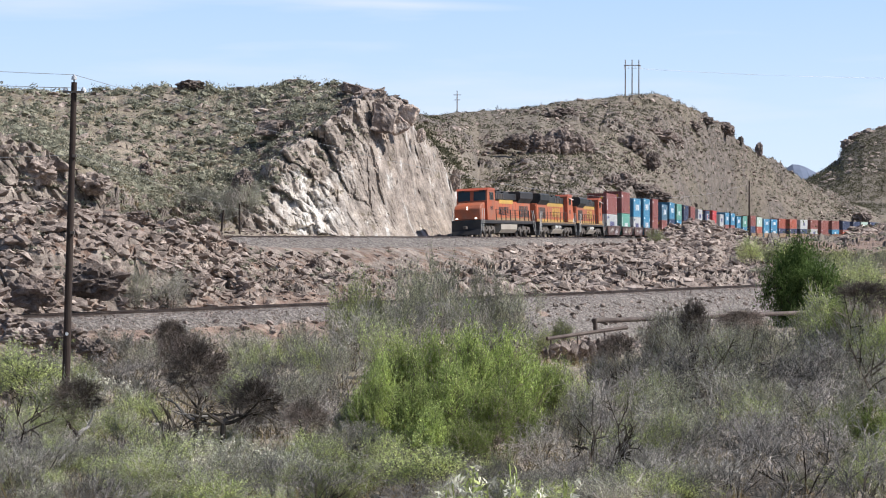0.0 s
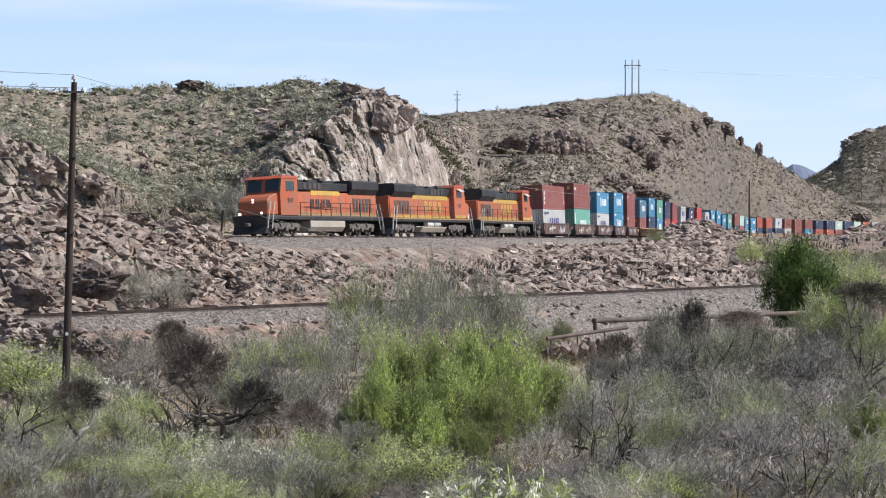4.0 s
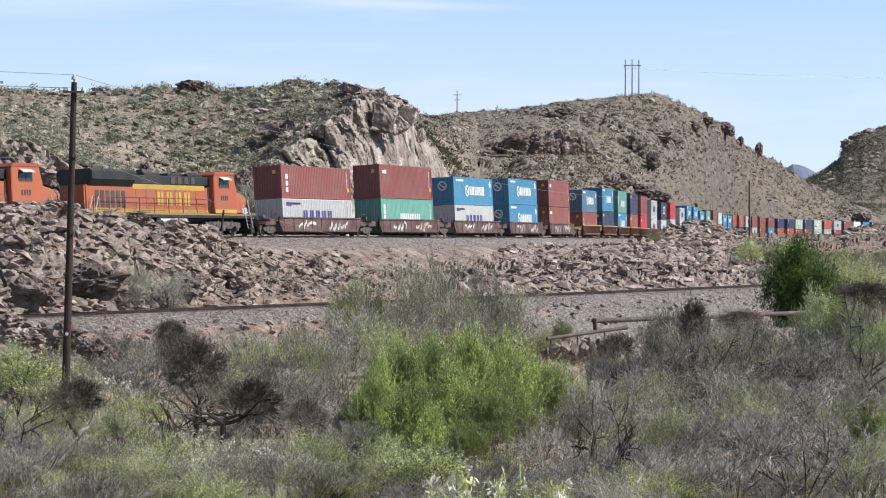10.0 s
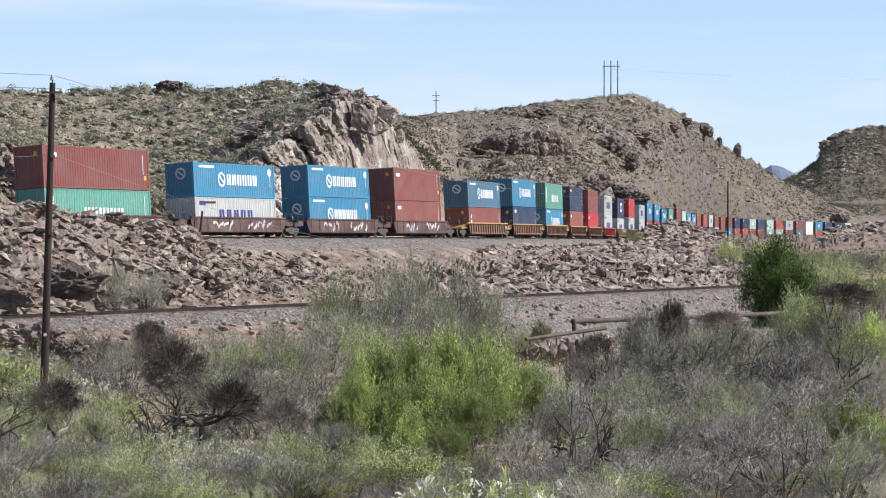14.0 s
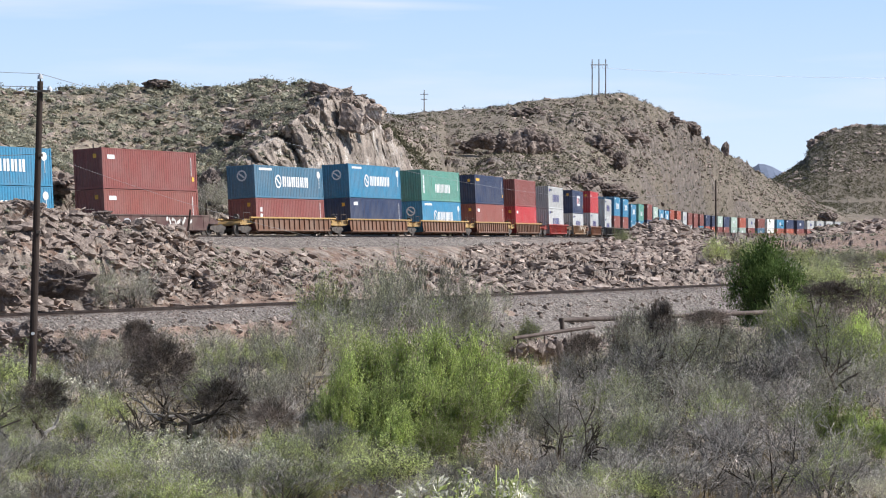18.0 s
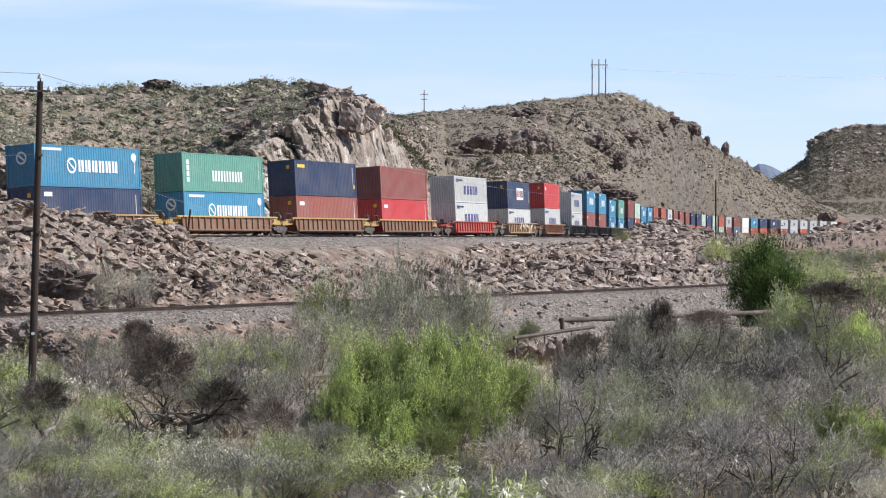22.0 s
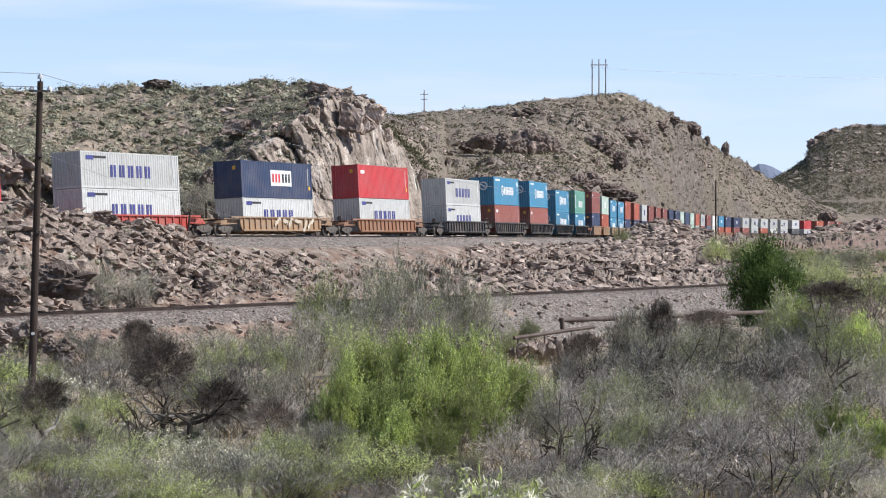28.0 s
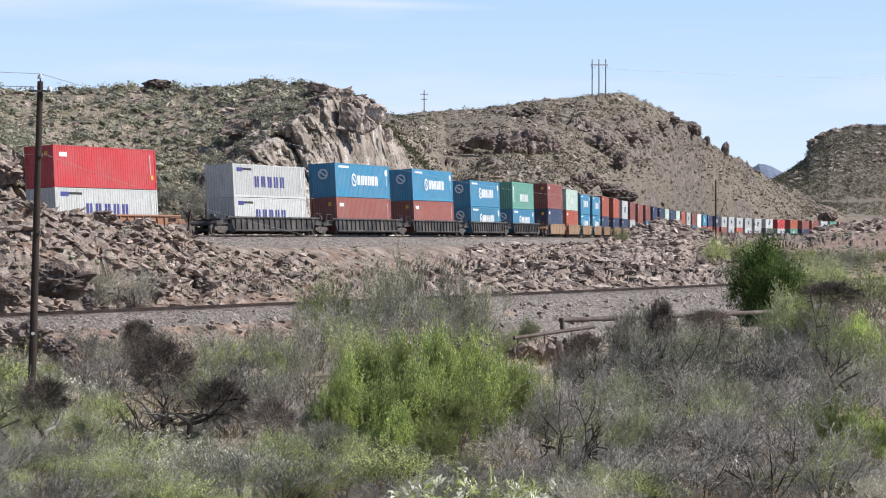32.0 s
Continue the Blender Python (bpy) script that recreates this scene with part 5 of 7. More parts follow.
rng = random.Random(42)
start_low = float(np.interp(122, LOW_Y, LOW_RUN))
rubble, singles = Pile(), []
ZONES = [  # strips, bearings, count, smallest, largest, share of the strips
    (("lower_back", "slope_mid", "slope_crest"), bear(-30), bear(430), 3300, 0.07, 0.7, 0.05, 1.0),
    (("cut_top",), bear(-30), bear(215), 70, 0.3, 1.2, 0.0, 0.95),
    (("slope_mid", "slope_crest"), bear(400), bear(610), 800, 0.08, 0.55, 0.0, 0.75),
    (("slope_mid", "slope_crest"), bear(600), bear(890), 260, 0.08, 0.35, 0.1, 0.8),
    (("lower_back", "slope_mid", "slope_crest"), bear(885), bear(1345), 3600, 0.14, 0.85, 0.08, 0.93),
    (("slope_crest",), bear(1150), bear(1345), 700, 0.2, 1.0, 0.3, 1.0),
    (("slope_crest",), bear(1480), bear(1640), 260, 0.5, 2.2, 0.5, 1.0),
    (("lower_back",), bear(360), bear(900), 700, 0.07, 0.4, 0.3, 1.0),
    (("cut_toe",), bear(400), bear(840), 240, 0.15, 0.6, 0.4, 1.0),
    (("hill_mid", "hill_ridge"), bear(-30), bear(740), 2200, 0.15, 0.8, 0.0, 1.0),
    (("hill_ridge", "back_ridge"), bear(735), bear(860), 500, 0.25, 1.0, 0.0, 1.0),
    (("cut_top", "hill_mid", "hill_ridge", "back_ridge"), bear(850), bear(1560), 5200, 0.15, 1.2, 0.0, 1.0),
    (("far_ridge",), bear(1400), bear(1640), 300, 1.0, 3.5, 0.3, 1.0),
    (("lower_foot",), bear(-30), bear(180), 150, 0.2, 0.9, 0.45, 0.95),
    (("lower_foot",), bear(880), bear(1340), 700, 0.08, 0.45, 0.72, 1.0),
]
for strips, b0, b1, count, small, large, lo, hi in ZONES:
    for p in scatter(strips, b0, b1, count, rng, lo, hi):
        if not clear_of_tracks(p):
            continue
        size = small + (large - small) * rng.random() ** 3.4
        k = rng.randrange(len(STONES))
        if size > 0.38 and p[1] < 300 and len(singles) < 420:
            singles.append((k, size, p))
            continue
        v, f = STONE_ARR[k]
        q = (v * size * np.array((rng.uniform(0.9, 1.5), rng.uniform(0.7, 1.1), rng.uniform(0.4, 0.85)))) @ spin(rng).T
        rubble.add(q + np.array((p[0], p[1], p[2] + size * 0.12)), f)
for i in range(1700):  # loose stones on the bank below the lower track
    s_ = rng.uniform(*rng.choice(((start_low, start_low + 45), (start_low + 48, start_low + 125))))
    side = rng.uniform(3.4, 8.4)
    p = low_pose(s_, side, float(np.interp(side, [2.9, 3.6, 4.4, 5.2, 6.6, 7.8], [-0.42, -0.8, -1.2, -1.6, -2.4, -3.6]))).translation
    size = 0.05 + 0.3 * rng.random() ** 3.5
    v, f = STONE_ARR[rng.randrange(len(STONES))]
    rubble.add((v * size) @ spin(rng).T + np.array((p.x, p.y, max(p.z, ground_at(p.x, p.y)) + size * 0.2)), f)
gravel = Pile()
for i in range(7500):  # crushed stone lying on the shoulders of both beds
    low = i % 3 > 0
    side = rng.uniform(0.9, 4.6)
    up = float(np.interp(side, [1.5, 2.2, 2.9, 3.6, 4.4, 5.2], [-0.17, -0.24, -0.42, -0.8, -1.2, -1.6]))
    p = (low_pose(start_low + rng.uniform(-5, 125), side, up) if low else on_line(rng.uniform(-10, 230), side, up)).translation
    v, f = STONE_ARR[rng.randrange(len(STONES))]
    gravel.add((v * rng.uniform(0.045, 0.10)) @ spin(rng).T + np.array(p), f)
gravel.done("loose_gravel", MAT_RUBBLE, "loose grey crushed stones on the ballast shoulders", "gravel")
rubble.done("rubble", MAT_RUBBLE, "broken brown and grey stones strewn over the slopes", "rubble")
slope = empty_thing("rubble_slope", "loose heap of large brown boulders between the tracks", "rocks", kind="structure")
for k, size, p in singles:
    put("boulder", STONES[k], MAT_ROCK, slope, Matrix.Translation((p[0], p[1], p[2] + size * 0.15)) @ Euler((rng.uniform(-0.4, 0.4), rng.uniform(-0.4, 0.4), rng.uniform(0, 6.28))).to_matrix().to_4x4() @ Matrix.Diagonal((size * rng.uniform(0.85, 1.3), size, size * rng.uniform(0.5, 0.8), 1)))


def crag(name, x, y, z, sx, sy, sz, seed, words, mat=None):
    """A large outcrop: one mass with broken, blocky faces."""
    bm = bmesh.new()
    bmesh.ops.create_icosphere(bm, subdivisions=4, radius=1.0)
    v = np.array([p.co[:] for p in bm.verts])
    q = v + seed * 7.3
    grow_ = 1 + 0.75 * (blocks(q, 1.7, 3) - 0.55) + 0.35 * (blocks(q, 4.0, 5) - 0.5) + 0.06 * fbm(q, 6.0, 2)
    v = v * grow_[:, None] * np.array((sx, sy, sz)) + np.array((x, y, z))
    for p, c in zip(bm.verts, v):
        p.co = c
    return tagged(put(name, mesh_of(bm, name), mat or MAT_CRAG), words, "rock")


MAT_CUTROCK = stone_material("fresh_cut_rock", (0.22, 0.175, 0.14, 1), (0.42, 0.345, 0.285, 1), (0.58, 0.51, 0.445, 1), 0.55, 0.8, 0.25)
MAT_CRAG = stone_material("weathered_crag", (0.10, 0.078, 0.066, 1), (0.205, 0.163, 0.138, 1), (0.32, 0.265, 0.225, 1), 0.5, 0.8, 0.3)


def at(mark, y, d):
    """A point seen at a bearing and height, at a distance north of the eye."""
    return ((mark - 784) / FOCAL * d, d, 10 + (418.5 - y) / FOCAL * d)


def m(n, d):
    return n / FOCAL * d


for mark, y, d, w, h, seed, words in (
        (746, 240, 228, 9, 14, 41, "brown broken shoulder of the cut"), (806, 318, 237, 10, 20, 43, "brown broken shoulder of the cut"), 
        (340, 151, 258, 28, 9, 3, "rounded dark outcrop on the hill crest"), (485, 226, 228, 36, 12, 4, "dark ledge of rock on the brushy hillside"),
        (432, 325, 207, 22, 22, 50, "dark rock buttress at the foot of the hill"), (415, 352, 203, 18, 16, 51, "dark rock buttress at the foot of the hill"), (258, 302, 205, 15, 14, 52, "dark boulder among the hillside scrub"), (205, 330, 196, 14, 10, 53, "dark boulder among the hillside scrub"), (523, 148, 252, 28, 7, 5, "low dark outcrop on the hill crest"), (1343, 266, 742, 8, 13, 6, "lone brown rock pinnacle on the far ridge"),
        (1280, 228, 650, 22, 14, 7, "blocky brown crag on the far ridge"), (1311, 250, 672, 6, 8, 8, "small brown crag on the far ridge"),
        (915, 252, 425, 26, 16, 9, "brown cliff band on the far hill"), (950, 255, 432, 30, 22, 10, "brown cliff band on the far hill"),
        (995, 256, 440, 34, 28, 11, "brown cliff band on the far hill"), (1030, 268, 452, 26, 22, 12, "brown cliff band on the far hill"),
        (885, 262, 430, 18, 12, 60, "dark cliff band on the far hill"), (972, 268, 436, 22, 18, 61, "dark cliff band on the far hill"), (1012, 262, 446, 22, 24, 62, "dark cliff band on the far hill"), (1140, 238, 540, 26, 14, 63, "dark crag on the far hill"), (1190, 250, 560, 22, 12, 64, "dark crag on the far hill"), (1110, 300, 470, 14, 20, 65, "brown crag on the far hill"), (1100, 320, 415, 22, 14, 66, "dark broken crag above the train"), (1150, 340, 445, 22, 12, 67, "dark broken crag above the train"), (1250, 215, 620, 18, 8, 68, "dark crag on the far ridge"), (1000, 200, 522, 22, 8, 69, "small dark crag on the far hill"), (975, 208, 520, 24, 12, 13, "small dark crag on the far hill"), (1016, 214, 525, 14, 11, 14, "small dark crag on the far hill"),
        (1118, 262, 500, 28, 24, 15, "dark crag on the far hill"), (1155, 285, 490, 14, 18, 16, "dark crag on the far hill"),
        (1085, 330, 402, 26, 18, 17, "dark broken crag above the train"), (1130, 338, 432, 28, 16, 18, "dark broken crag above the train"),
        (1168, 350, 457, 24, 10, 19, "dark broken crag above the train"), (1165, 240, 545, 30, 12, 20, "dark crag on the far hill"),
        (1220, 225, 600, 26, 12, 21, "dark crag on the far hill"), (1345, 430, 320, 14, 8, 22, "dark boulder beside the mound"),
        (1528, 384, 850, 20, 9, 23, "pale brown rock point beyond the train"), (1505, 262, 1380, 22, 14, 24, "dark cliff cap of the distant hill"),
        (1535, 244, 1390, 34, 16, 25, "dark cliff cap of the distant hill"), (1590, 236, 1395, 44, 18, 26, "dark cliff cap of the distant hill"),
        (60, 300, 167, 50, 26, 27, "fractured brown rock face beside the upper track"), (165, 325, 170, 36, 20, 28, "fractured brown rock face beside the upper track"),
        (240, 385, 148, 30, 10, 29, "dark earthy rock hump on the rubble slope"), (1300, 415, 318, 26, 10, 30, "dark rock under the mound"),
        (170, 500, 131, 60, 30, 31, "dark bedrock ledges above the lower track"), (60, 520, 128, 50, 30, 32, "dark bedrock ledges above the lower track"),
        (320, 505, 146, 50, 22, 33, "dark bedrock ledges above the lower track"), (560, 470, 168, 14, 14, 34, "large boulder on the rubble slope"),
        (20, 575, 108, 40, 20, 38, "brown rock outcrop in the brush"), (70, 590, 106, 40, 20, 39, "brown rock outcrop in the brush"), (40, 600, 100, 44, 20, 35, "brown rock outcrop in the brush"), (120, 595, 103, 38, 24, 36, "brown rock outcrop in the brush"), (165, 620, 99, 30, 22, 37, "brown rock outcrop in the brush")):
    x, yy, z = at(mark, y, d)
    crag("rock_outcrop", x, yy, z, m(w, d) * 0.8, m(w, d) * 0.6, m(h, d) * 0.9, seed, words, MAT_CUTROCK if " cut" in words else MAT_ROCK if "brown" in words and "far hill" not in words and "far ridge" not in words else None)



def block(mark, y, d, w, h, turn, seed, words, mat):
    """A single large angular block with flat broken faces."""
    x, yy, z = at(mark, y, d)
    bm = bmesh.new()
    rnd = random.Random(seed)
    pts = [Vector((sx * rnd.uniform(0.55, 1.0), sy * rnd.uniform(0.6, 1.0), sz * rnd.uniform(0.6, 1.0))) for sx in (-1, 1) for sy in (-1, 1) for sz in (-1, 1)]
    pts += [Vector((rnd.uniform(-1, 1), rnd.uniform(-1, 1), rnd.uniform(-1, 1))) for _ in range(6)]
    for p in pts:
        bm.verts.new((p.x * m(w, d) / 2, p.y * m(w, d) * 0.4, p.z * m(h, d) / 2))
    hull = bmesh.ops.convex_hull(bm, input=bm.verts[:])
    bmesh.ops.delete(bm, geom=[g for g in hull["geom_interior"] if isinstance(g, bmesh.types.BMVert)], context="VERTS")
    bmesh.ops.subdivide_edges(bm, edges=bm.edges[:], cuts=7, use_grid_fill=True)
    bm.normal_update()
    q = np.array([p.co[:] for p in bm.verts]) + seed * 3.1
    rough = 0.28 * (blocks(q, 1.1, 3) - 0.5) + 0.16 * (blocks(q, 2.7, 5) - 0.5) + 0.05 * fbm(q, 3.0, 2)
    for p, f in zip(bm.verts, rough):
        p.co += p.normal * float(f) * min(1.0, m(h, d) / 1.5)
    ob = put("rock_block", mesh_of(bm, "rock_block"), mat, None, Matrix.Translation((x, yy, z)) @ Matrix.Rotation(turn, 4, "Y"))
    return tagged(ob, words, "rock", "large rock blocks")


for mark, y, d, w, h, turn, seed, words, mat in (
        (680, 210, 219.4, 46, 50, 0.2, 5, "brown overhanging block at the top of the cut", MAT_ROCK), (704, 224, 219.8, 34, 36, 0.8, 12, "tilted brown block under the crest of the cut", MAT_CUTROCK),
        (722, 202, 222.0, 34, 34, 0.4, 15, "brown capping block on the cut", MAT_CUTROCK), (662, 190, 221.0, 30, 16, 0.1, 37, "brown capping block on the cut", MAT_CUTROCK),
        (635, 161, 236.0, 74, 17, 0.22, 21, "flat dark ledge tilted on the hilltop", MAT_CRAG), (665, 172, 234.0, 34, 13, 0.15, 24, "flat dark ledge tilted on the hilltop", MAT_CRAG),
        (476, 228, 227.0, 56, 24, 0.05, 27, "dark block of rock on the brushy hillside", MAT_CRAG), (512, 225, 226.0, 26, 28, -0.1, 29, "dark block of rock on the brushy hillside", MAT_CRAG)):
    block(mark, y, d, w, h, turn, seed, words, mat)

# ---------------------------------------------------------------- brush, trees and grass


def leaf_material(name, dark, light, glow=0.3, clumps=0.9, gap=0.55):
    m_ = bpy.data.materials.new(name)
    m_.use_nodes = True
    n, l = m_.node_tree.nodes, m_.node_tree.links
    n.remove(n["Principled BSDF"])
    out = n["Material Output"]
    geo, inf = n.new("ShaderNodeNewGeometry"), n.new("ShaderNodeObjectInfo")
    patch = noise_node(n, l, clumps, 3, geo.outputs["Position"])
    c = ramp_node(n, l, geo.outputs["Random Per Island"], [(0.0, dark), (1.0, light)])
    # random clump tone; its dark end paints in the shaded gaps between lobes
    p = ramp_node(n, l, patch.outputs[0], [(0.32, (gap, gap * 1.05, gap * 0.98, 1)), (0.68, (1.38, 1.34, 1.26, 1))])
    v = ramp_node(n, l, inf.outputs["Random"], [(0.0, (0.52, 0.52, 0.51, 1)), (1.0, (1.5, 1.48, 1.44, 1))])
    col = mix_node(n, l, mix_node(n, l, c.outputs[0], p.outputs[0], 1.0, "MULTIPLY"), v.outputs[0], 1.0, "MULTIPLY")
    d, t, mx = n.new("ShaderNodeBsdfDiffuse"), n.new("ShaderNodeBsdfTranslucent"), n.new("ShaderNodeMixShader")
    l.new(col, d.inputs[0]), l.new(col, t.inputs[0])
    mx.inputs[0].default_value = glow
    l.new(d.outputs[0], mx.inputs[1]), l.new(t.outputs[0], mx.inputs[2])
    l.new(mx.outputs[0], out.inputs[0])
    return m_


LEAF = {
    "bright": leaf_material("bright_green_leaves", (0.215, 0.295, 0.08, 1), (0.56, 0.635, 0.265, 1), 0.4, 1.5, 0.48),
    "soft": leaf_material("soft_green_leaves", (0.26, 0.32, 0.11, 1), (0.60, 0.65, 0.32, 1), 0.4, 1.3, 0.5),
    "olive": leaf_material("grey_green_leaves", (0.16, 0.175, 0.105, 1), (0.37, 0.385, 0.25, 1)),
    "tree": leaf_material("dark_green_leaves", (0.052, 0.09, 0.028, 1), (0.17, 0.24, 0.084, 1)),
    "pale": leaf_material("pale_grey_green_leaves", (0.27, 0.285, 0.18, 1), (0.52, 0.53, 0.39, 1), 0.4),
    "flower": leaf_material("white_blossom", (0.55, 0.54, 0.46, 1), (0.8, 0.79, 0.72, 1)),
    "scrub": leaf_material("hillside_scrub", (0.15, 0.15, 0.118, 1), (0.35, 0.342, 0.28, 1)),
    "far": leaf_material("far_scrub_leaves", (0.09, 0.09, 0.06, 1), (0.26, 0.252, 0.178, 1)),
    "straw": leaf_material("dry_grass", (0.22, 0.17, 0.095, 1), (0.44, 0.36, 0.22, 1)),
}
TWIG = {
    "grey": leaf_material("grey_dead_twigs", (0.15, 0.139, 0.136, 1), (0.50, 0.468, 0.46, 1), 0.0),
    "stem": leaf_material("dark_grey_stems", (0.075, 0.066, 0.06, 1), (0.21, 0.19, 0.175, 1), 0.0),
    "brown": leaf_material("brown_dead_twigs", (0.125, 0.102, 0.094, 1), (0.35, 0.298, 0.275, 1), 0.0),
    "bark": leaf_material("dark_bark", (0.05, 0.042, 0.036, 1), (0.13, 0.11, 0.095, 1), 0.0),
}


def grow(seed, stems, splits, levels, height, spread, thick, curl=0.35, up=0.5, ball=False):
    """Branch pieces of a bush: a list of (start, end, radius, radius) and the tips."""
    rnd = random.Random(seed)
    pieces, tips = [], []

    def limb(p, d, length, r, level):
        q = p
        bends = 2 if level > 1 else 1
        for k in range(bends):
            d = (d + Vector((rnd.gauss(0, curl), rnd.gauss(0, curl), rnd.gauss(0, curl) * 0.7 + 0.05)) * 0.55).normalized()
            e = q + d * (length / bends)
            pieces.append((q, e, r * (1 - 0.25 * k), r * (0.75 - 0.25 * k), level))
            q = e
        if level == 0:
            tips.append((q, d))
            return
        for _ in range(splits):
            nd = (d + Vector((rnd.gauss(0, 0.6), rnd.gauss(0, 0.6), rnd.gauss(0, 0.5) + up * 0.35))).normalized()
            start = p + (q - p) * rnd.uniform(0.45, 1.0)
            limb(start, nd, length * rnd.uniform(0.5, 0.82), r * 0.58, level - 1)

    for i in range(stems):
        a = rnd.uniform(0, math.tau)
        lean = rnd.uniform(0.1, 1.0) * spread
        d = Vector((math.cos(a) * lean, math.sin(a) * lean, rnd.uniform(0.5, 1.0))).normalized()
        if ball:
            d = Vector((rnd.gauss(0, 1), rnd.gauss(0, 1), rnd.gauss(0.3, 0.8))).normalized()
        root = Vector((math.cos(a) * 0.12, math.sin(a) * 0.12, -0.12)) if not ball else d * (rnd.random() ** 0.5 * 0.42)
        limb(root, d, height * rnd.uniform(0.36, 0.5), thick, levels)
    return pieces, tips


def twig_mesh(name, pieces, floor=0.0045):
    verts, faces = [], []
    for a, b, r1, r2, level in pieces:
        d = (b - a).normalized()
        u = d.cross(Vector((0.3, 0.2, 0.93))).normalized()
        w = d.cross(u)
        k = len(verts)
        if level == 0:  # the last twigs: two crossed slivers that run out to a point
            r = max(r1, floor) * 1.15
            verts += [(a + u * r)[:], (a - u * r)[:], (b + u * 0.002)[:], (a + w * r)[:], (a - w * r)[:], (b + w * 0.002)[:]]
            faces += [(k, k + 1, k + 2), (k + 3, k + 4, k + 5)]
            continue
        if level == 1:
            for side in (u, w):
                j = len(verts)
                verts += [(a + side * max(r1, floor))[:], (a - side * max(r1, floor))[:], (b - side * max(r2, floor))[:], (b + side * max(r2, floor))[:]]
                faces.append((j, j + 1, j + 2, j + 3))
            continue
        for p, r in ((a, max(r1, floor)), (b, max(r2, floor))):
            for i in range(3):
                t = i * math.tau / 3
                verts.append((p + u * (math.cos(t) * r) + w * (math.sin(t) * r))[:])
        for i in range(3):
            j = (i + 1) % 3
            faces.append((k + i, k + j, k + 3 + j, k + 3 + i))
    return from_arrays(name, verts, faces)


def leaf_mesh(name, tips, seed, per, size, cloud, along=0.0, feather=0.8):
    rng_ = np.random.RandomState(seed)
    c = np.repeat(np.array([t[0][:] for t in tips]), per, 0)
    d = np.repeat(np.array([t[1][:] for t in tips]), per, 0)
    n = len(c)
    c = c + rng_.normal(0, cloud, (n, 3)) - d * rng_.uniform(0, along, (n, 1))
    a = rng_.normal(0, 1, (n, 3)) + d * feather
    a /= np.linalg.norm(a, axis=1)[:, None]
    b = np.cross(a, rng_.normal(0, 1, (n, 3)))
    b /= np.linalg.norm(b, axis=1)[:, None]
    s = size * rng_.uniform(0.6, 1.4, (n, 1))
    v = np.stack([c - a * s, c + a * s * 0.2 + b * s * 0.55, c + a * s], 1).reshape(-1, 3)
    f = np.arange(n * 3).reshape(n, 3)
    return from_arrays(name, v.tolist(), f.tolist())


KINDS = {}


def make_kind(key, seeds, stems, splits, levels, height, spread, thick, wood, leaf=None, per=0, size=0.06, cloud=0.1, along=0.2, blossom=0, curl=0.35, up=0.5, ball=False, feather=0.8):
    KINDS[key] = []
    for s in seeds:
        pieces, tips = grow(s, stems, splits, levels, height, spread, thick, curl, up, ball)
        cut_r = thick * 0.5
        parts = [("stem_frame", twig_mesh("stem_frame", [p for p in pieces if p[2] >= cut_r]), TWIG["stem" if wood == "grey" else wood]),
                 ("twig_crown", twig_mesh("twig_crown", [p for p in pieces if p[2] < cut_r]), TWIG[wood])]
        if leaf:
            parts.append(("foliage", leaf_mesh("foliage", tips, s, per, size, cloud, along, feather), LEAF[leaf]))
        if blossom:
            some = [t for i, t in enumerate(tips) if i % blossom == 0]
            parts.append(("blossom_cover", leaf_mesh("blossom_cover", some, s + 1, 6, 0.03, 0.03), LEAF["flower"]))
        co = np.array([v.co[:] for v in parts[2 if leaf else 1][1].vertices])
        KINDS[key].append((parts, float(np.percentile(co[:, 2], 99.5)), float(np.percentile(np.abs(co[:, :2]), 97))))


make_kind("grey", (1, 2, 3, 4), 17, 3, 4, 2.2, 0.95, 0.022, "grey", curl=0.5, up=0.55)
make_kind("fine", (5, 6), 18, 3, 4, 2.2, 1.0, 0.016, "grey", "olive", 4, 0.022, 0.05, 0.3, curl=0.5, up=0.5)
make_kind("airy", (15, 16), 14, 3, 4, 2.6, 0.85, 0.02, "grey", "pale", 10, 0.028, 0.045, 0.4, curl=0.4, up=0.8, feather=1.4)
make_kind("pale", (7, 8), 3, 3, 2, 2.2, 1.3, 0.05, "grey", curl=0.9, up=0.1)
make_kind("brown", (11, 12), 26, 3, 4, 2.0, 0.7, 0.013, "brown", curl=0.3, up=0.9)
make_kind("bright", (21, 22, 23), 18, 4, 3, 2.4, 0.75, 0.02, "brown", "bright", 14, 0.044, 0.05, 0.35, up=0.9, feather=0.9)
make_kind("soft", (31, 32, 33), 14, 4, 3, 2.2, 0.9, 0.016, "grey", "soft", 9, 0.031, 0.045, 0.5, up=0.9, feather=1.2)
make_kind("olive", (41, 42), 15, 3, 4, 2.2, 0.95, 0.016, "grey", "pale", 5, 0.022, 0.05, 0.3, up=0.7, feather=1.2)
make_kind("flower", (51, 52), 13, 4, 3, 1.4, 0.8, 0.011, "grey", "pale", 5, 0.022, 0.045, 0.25, blossom=4, up=1.0)
make_kind("tree", (61, 62), 11, 4, 3, 3.6, 1.15, 0.08, "bark", "tree", 46, 0.085, 0.28, 0.35, up=0.25)
make_kind("clump", (81, 82), 240, 4, 2, 0.8, 1.0, 0.006, "brown", curl=0.35, up=0.5, ball=True)
make_kind("bare", (91, 92, 93), 7, 3, 4, 2.8, 0.9, 0.03, "grey", curl=0.5, up=0.5)
make_kind("snag", (71, 72), 4, 3, 3, 2.4, 0.9, 0.06, "bark", curl=0.75, up=0.3)
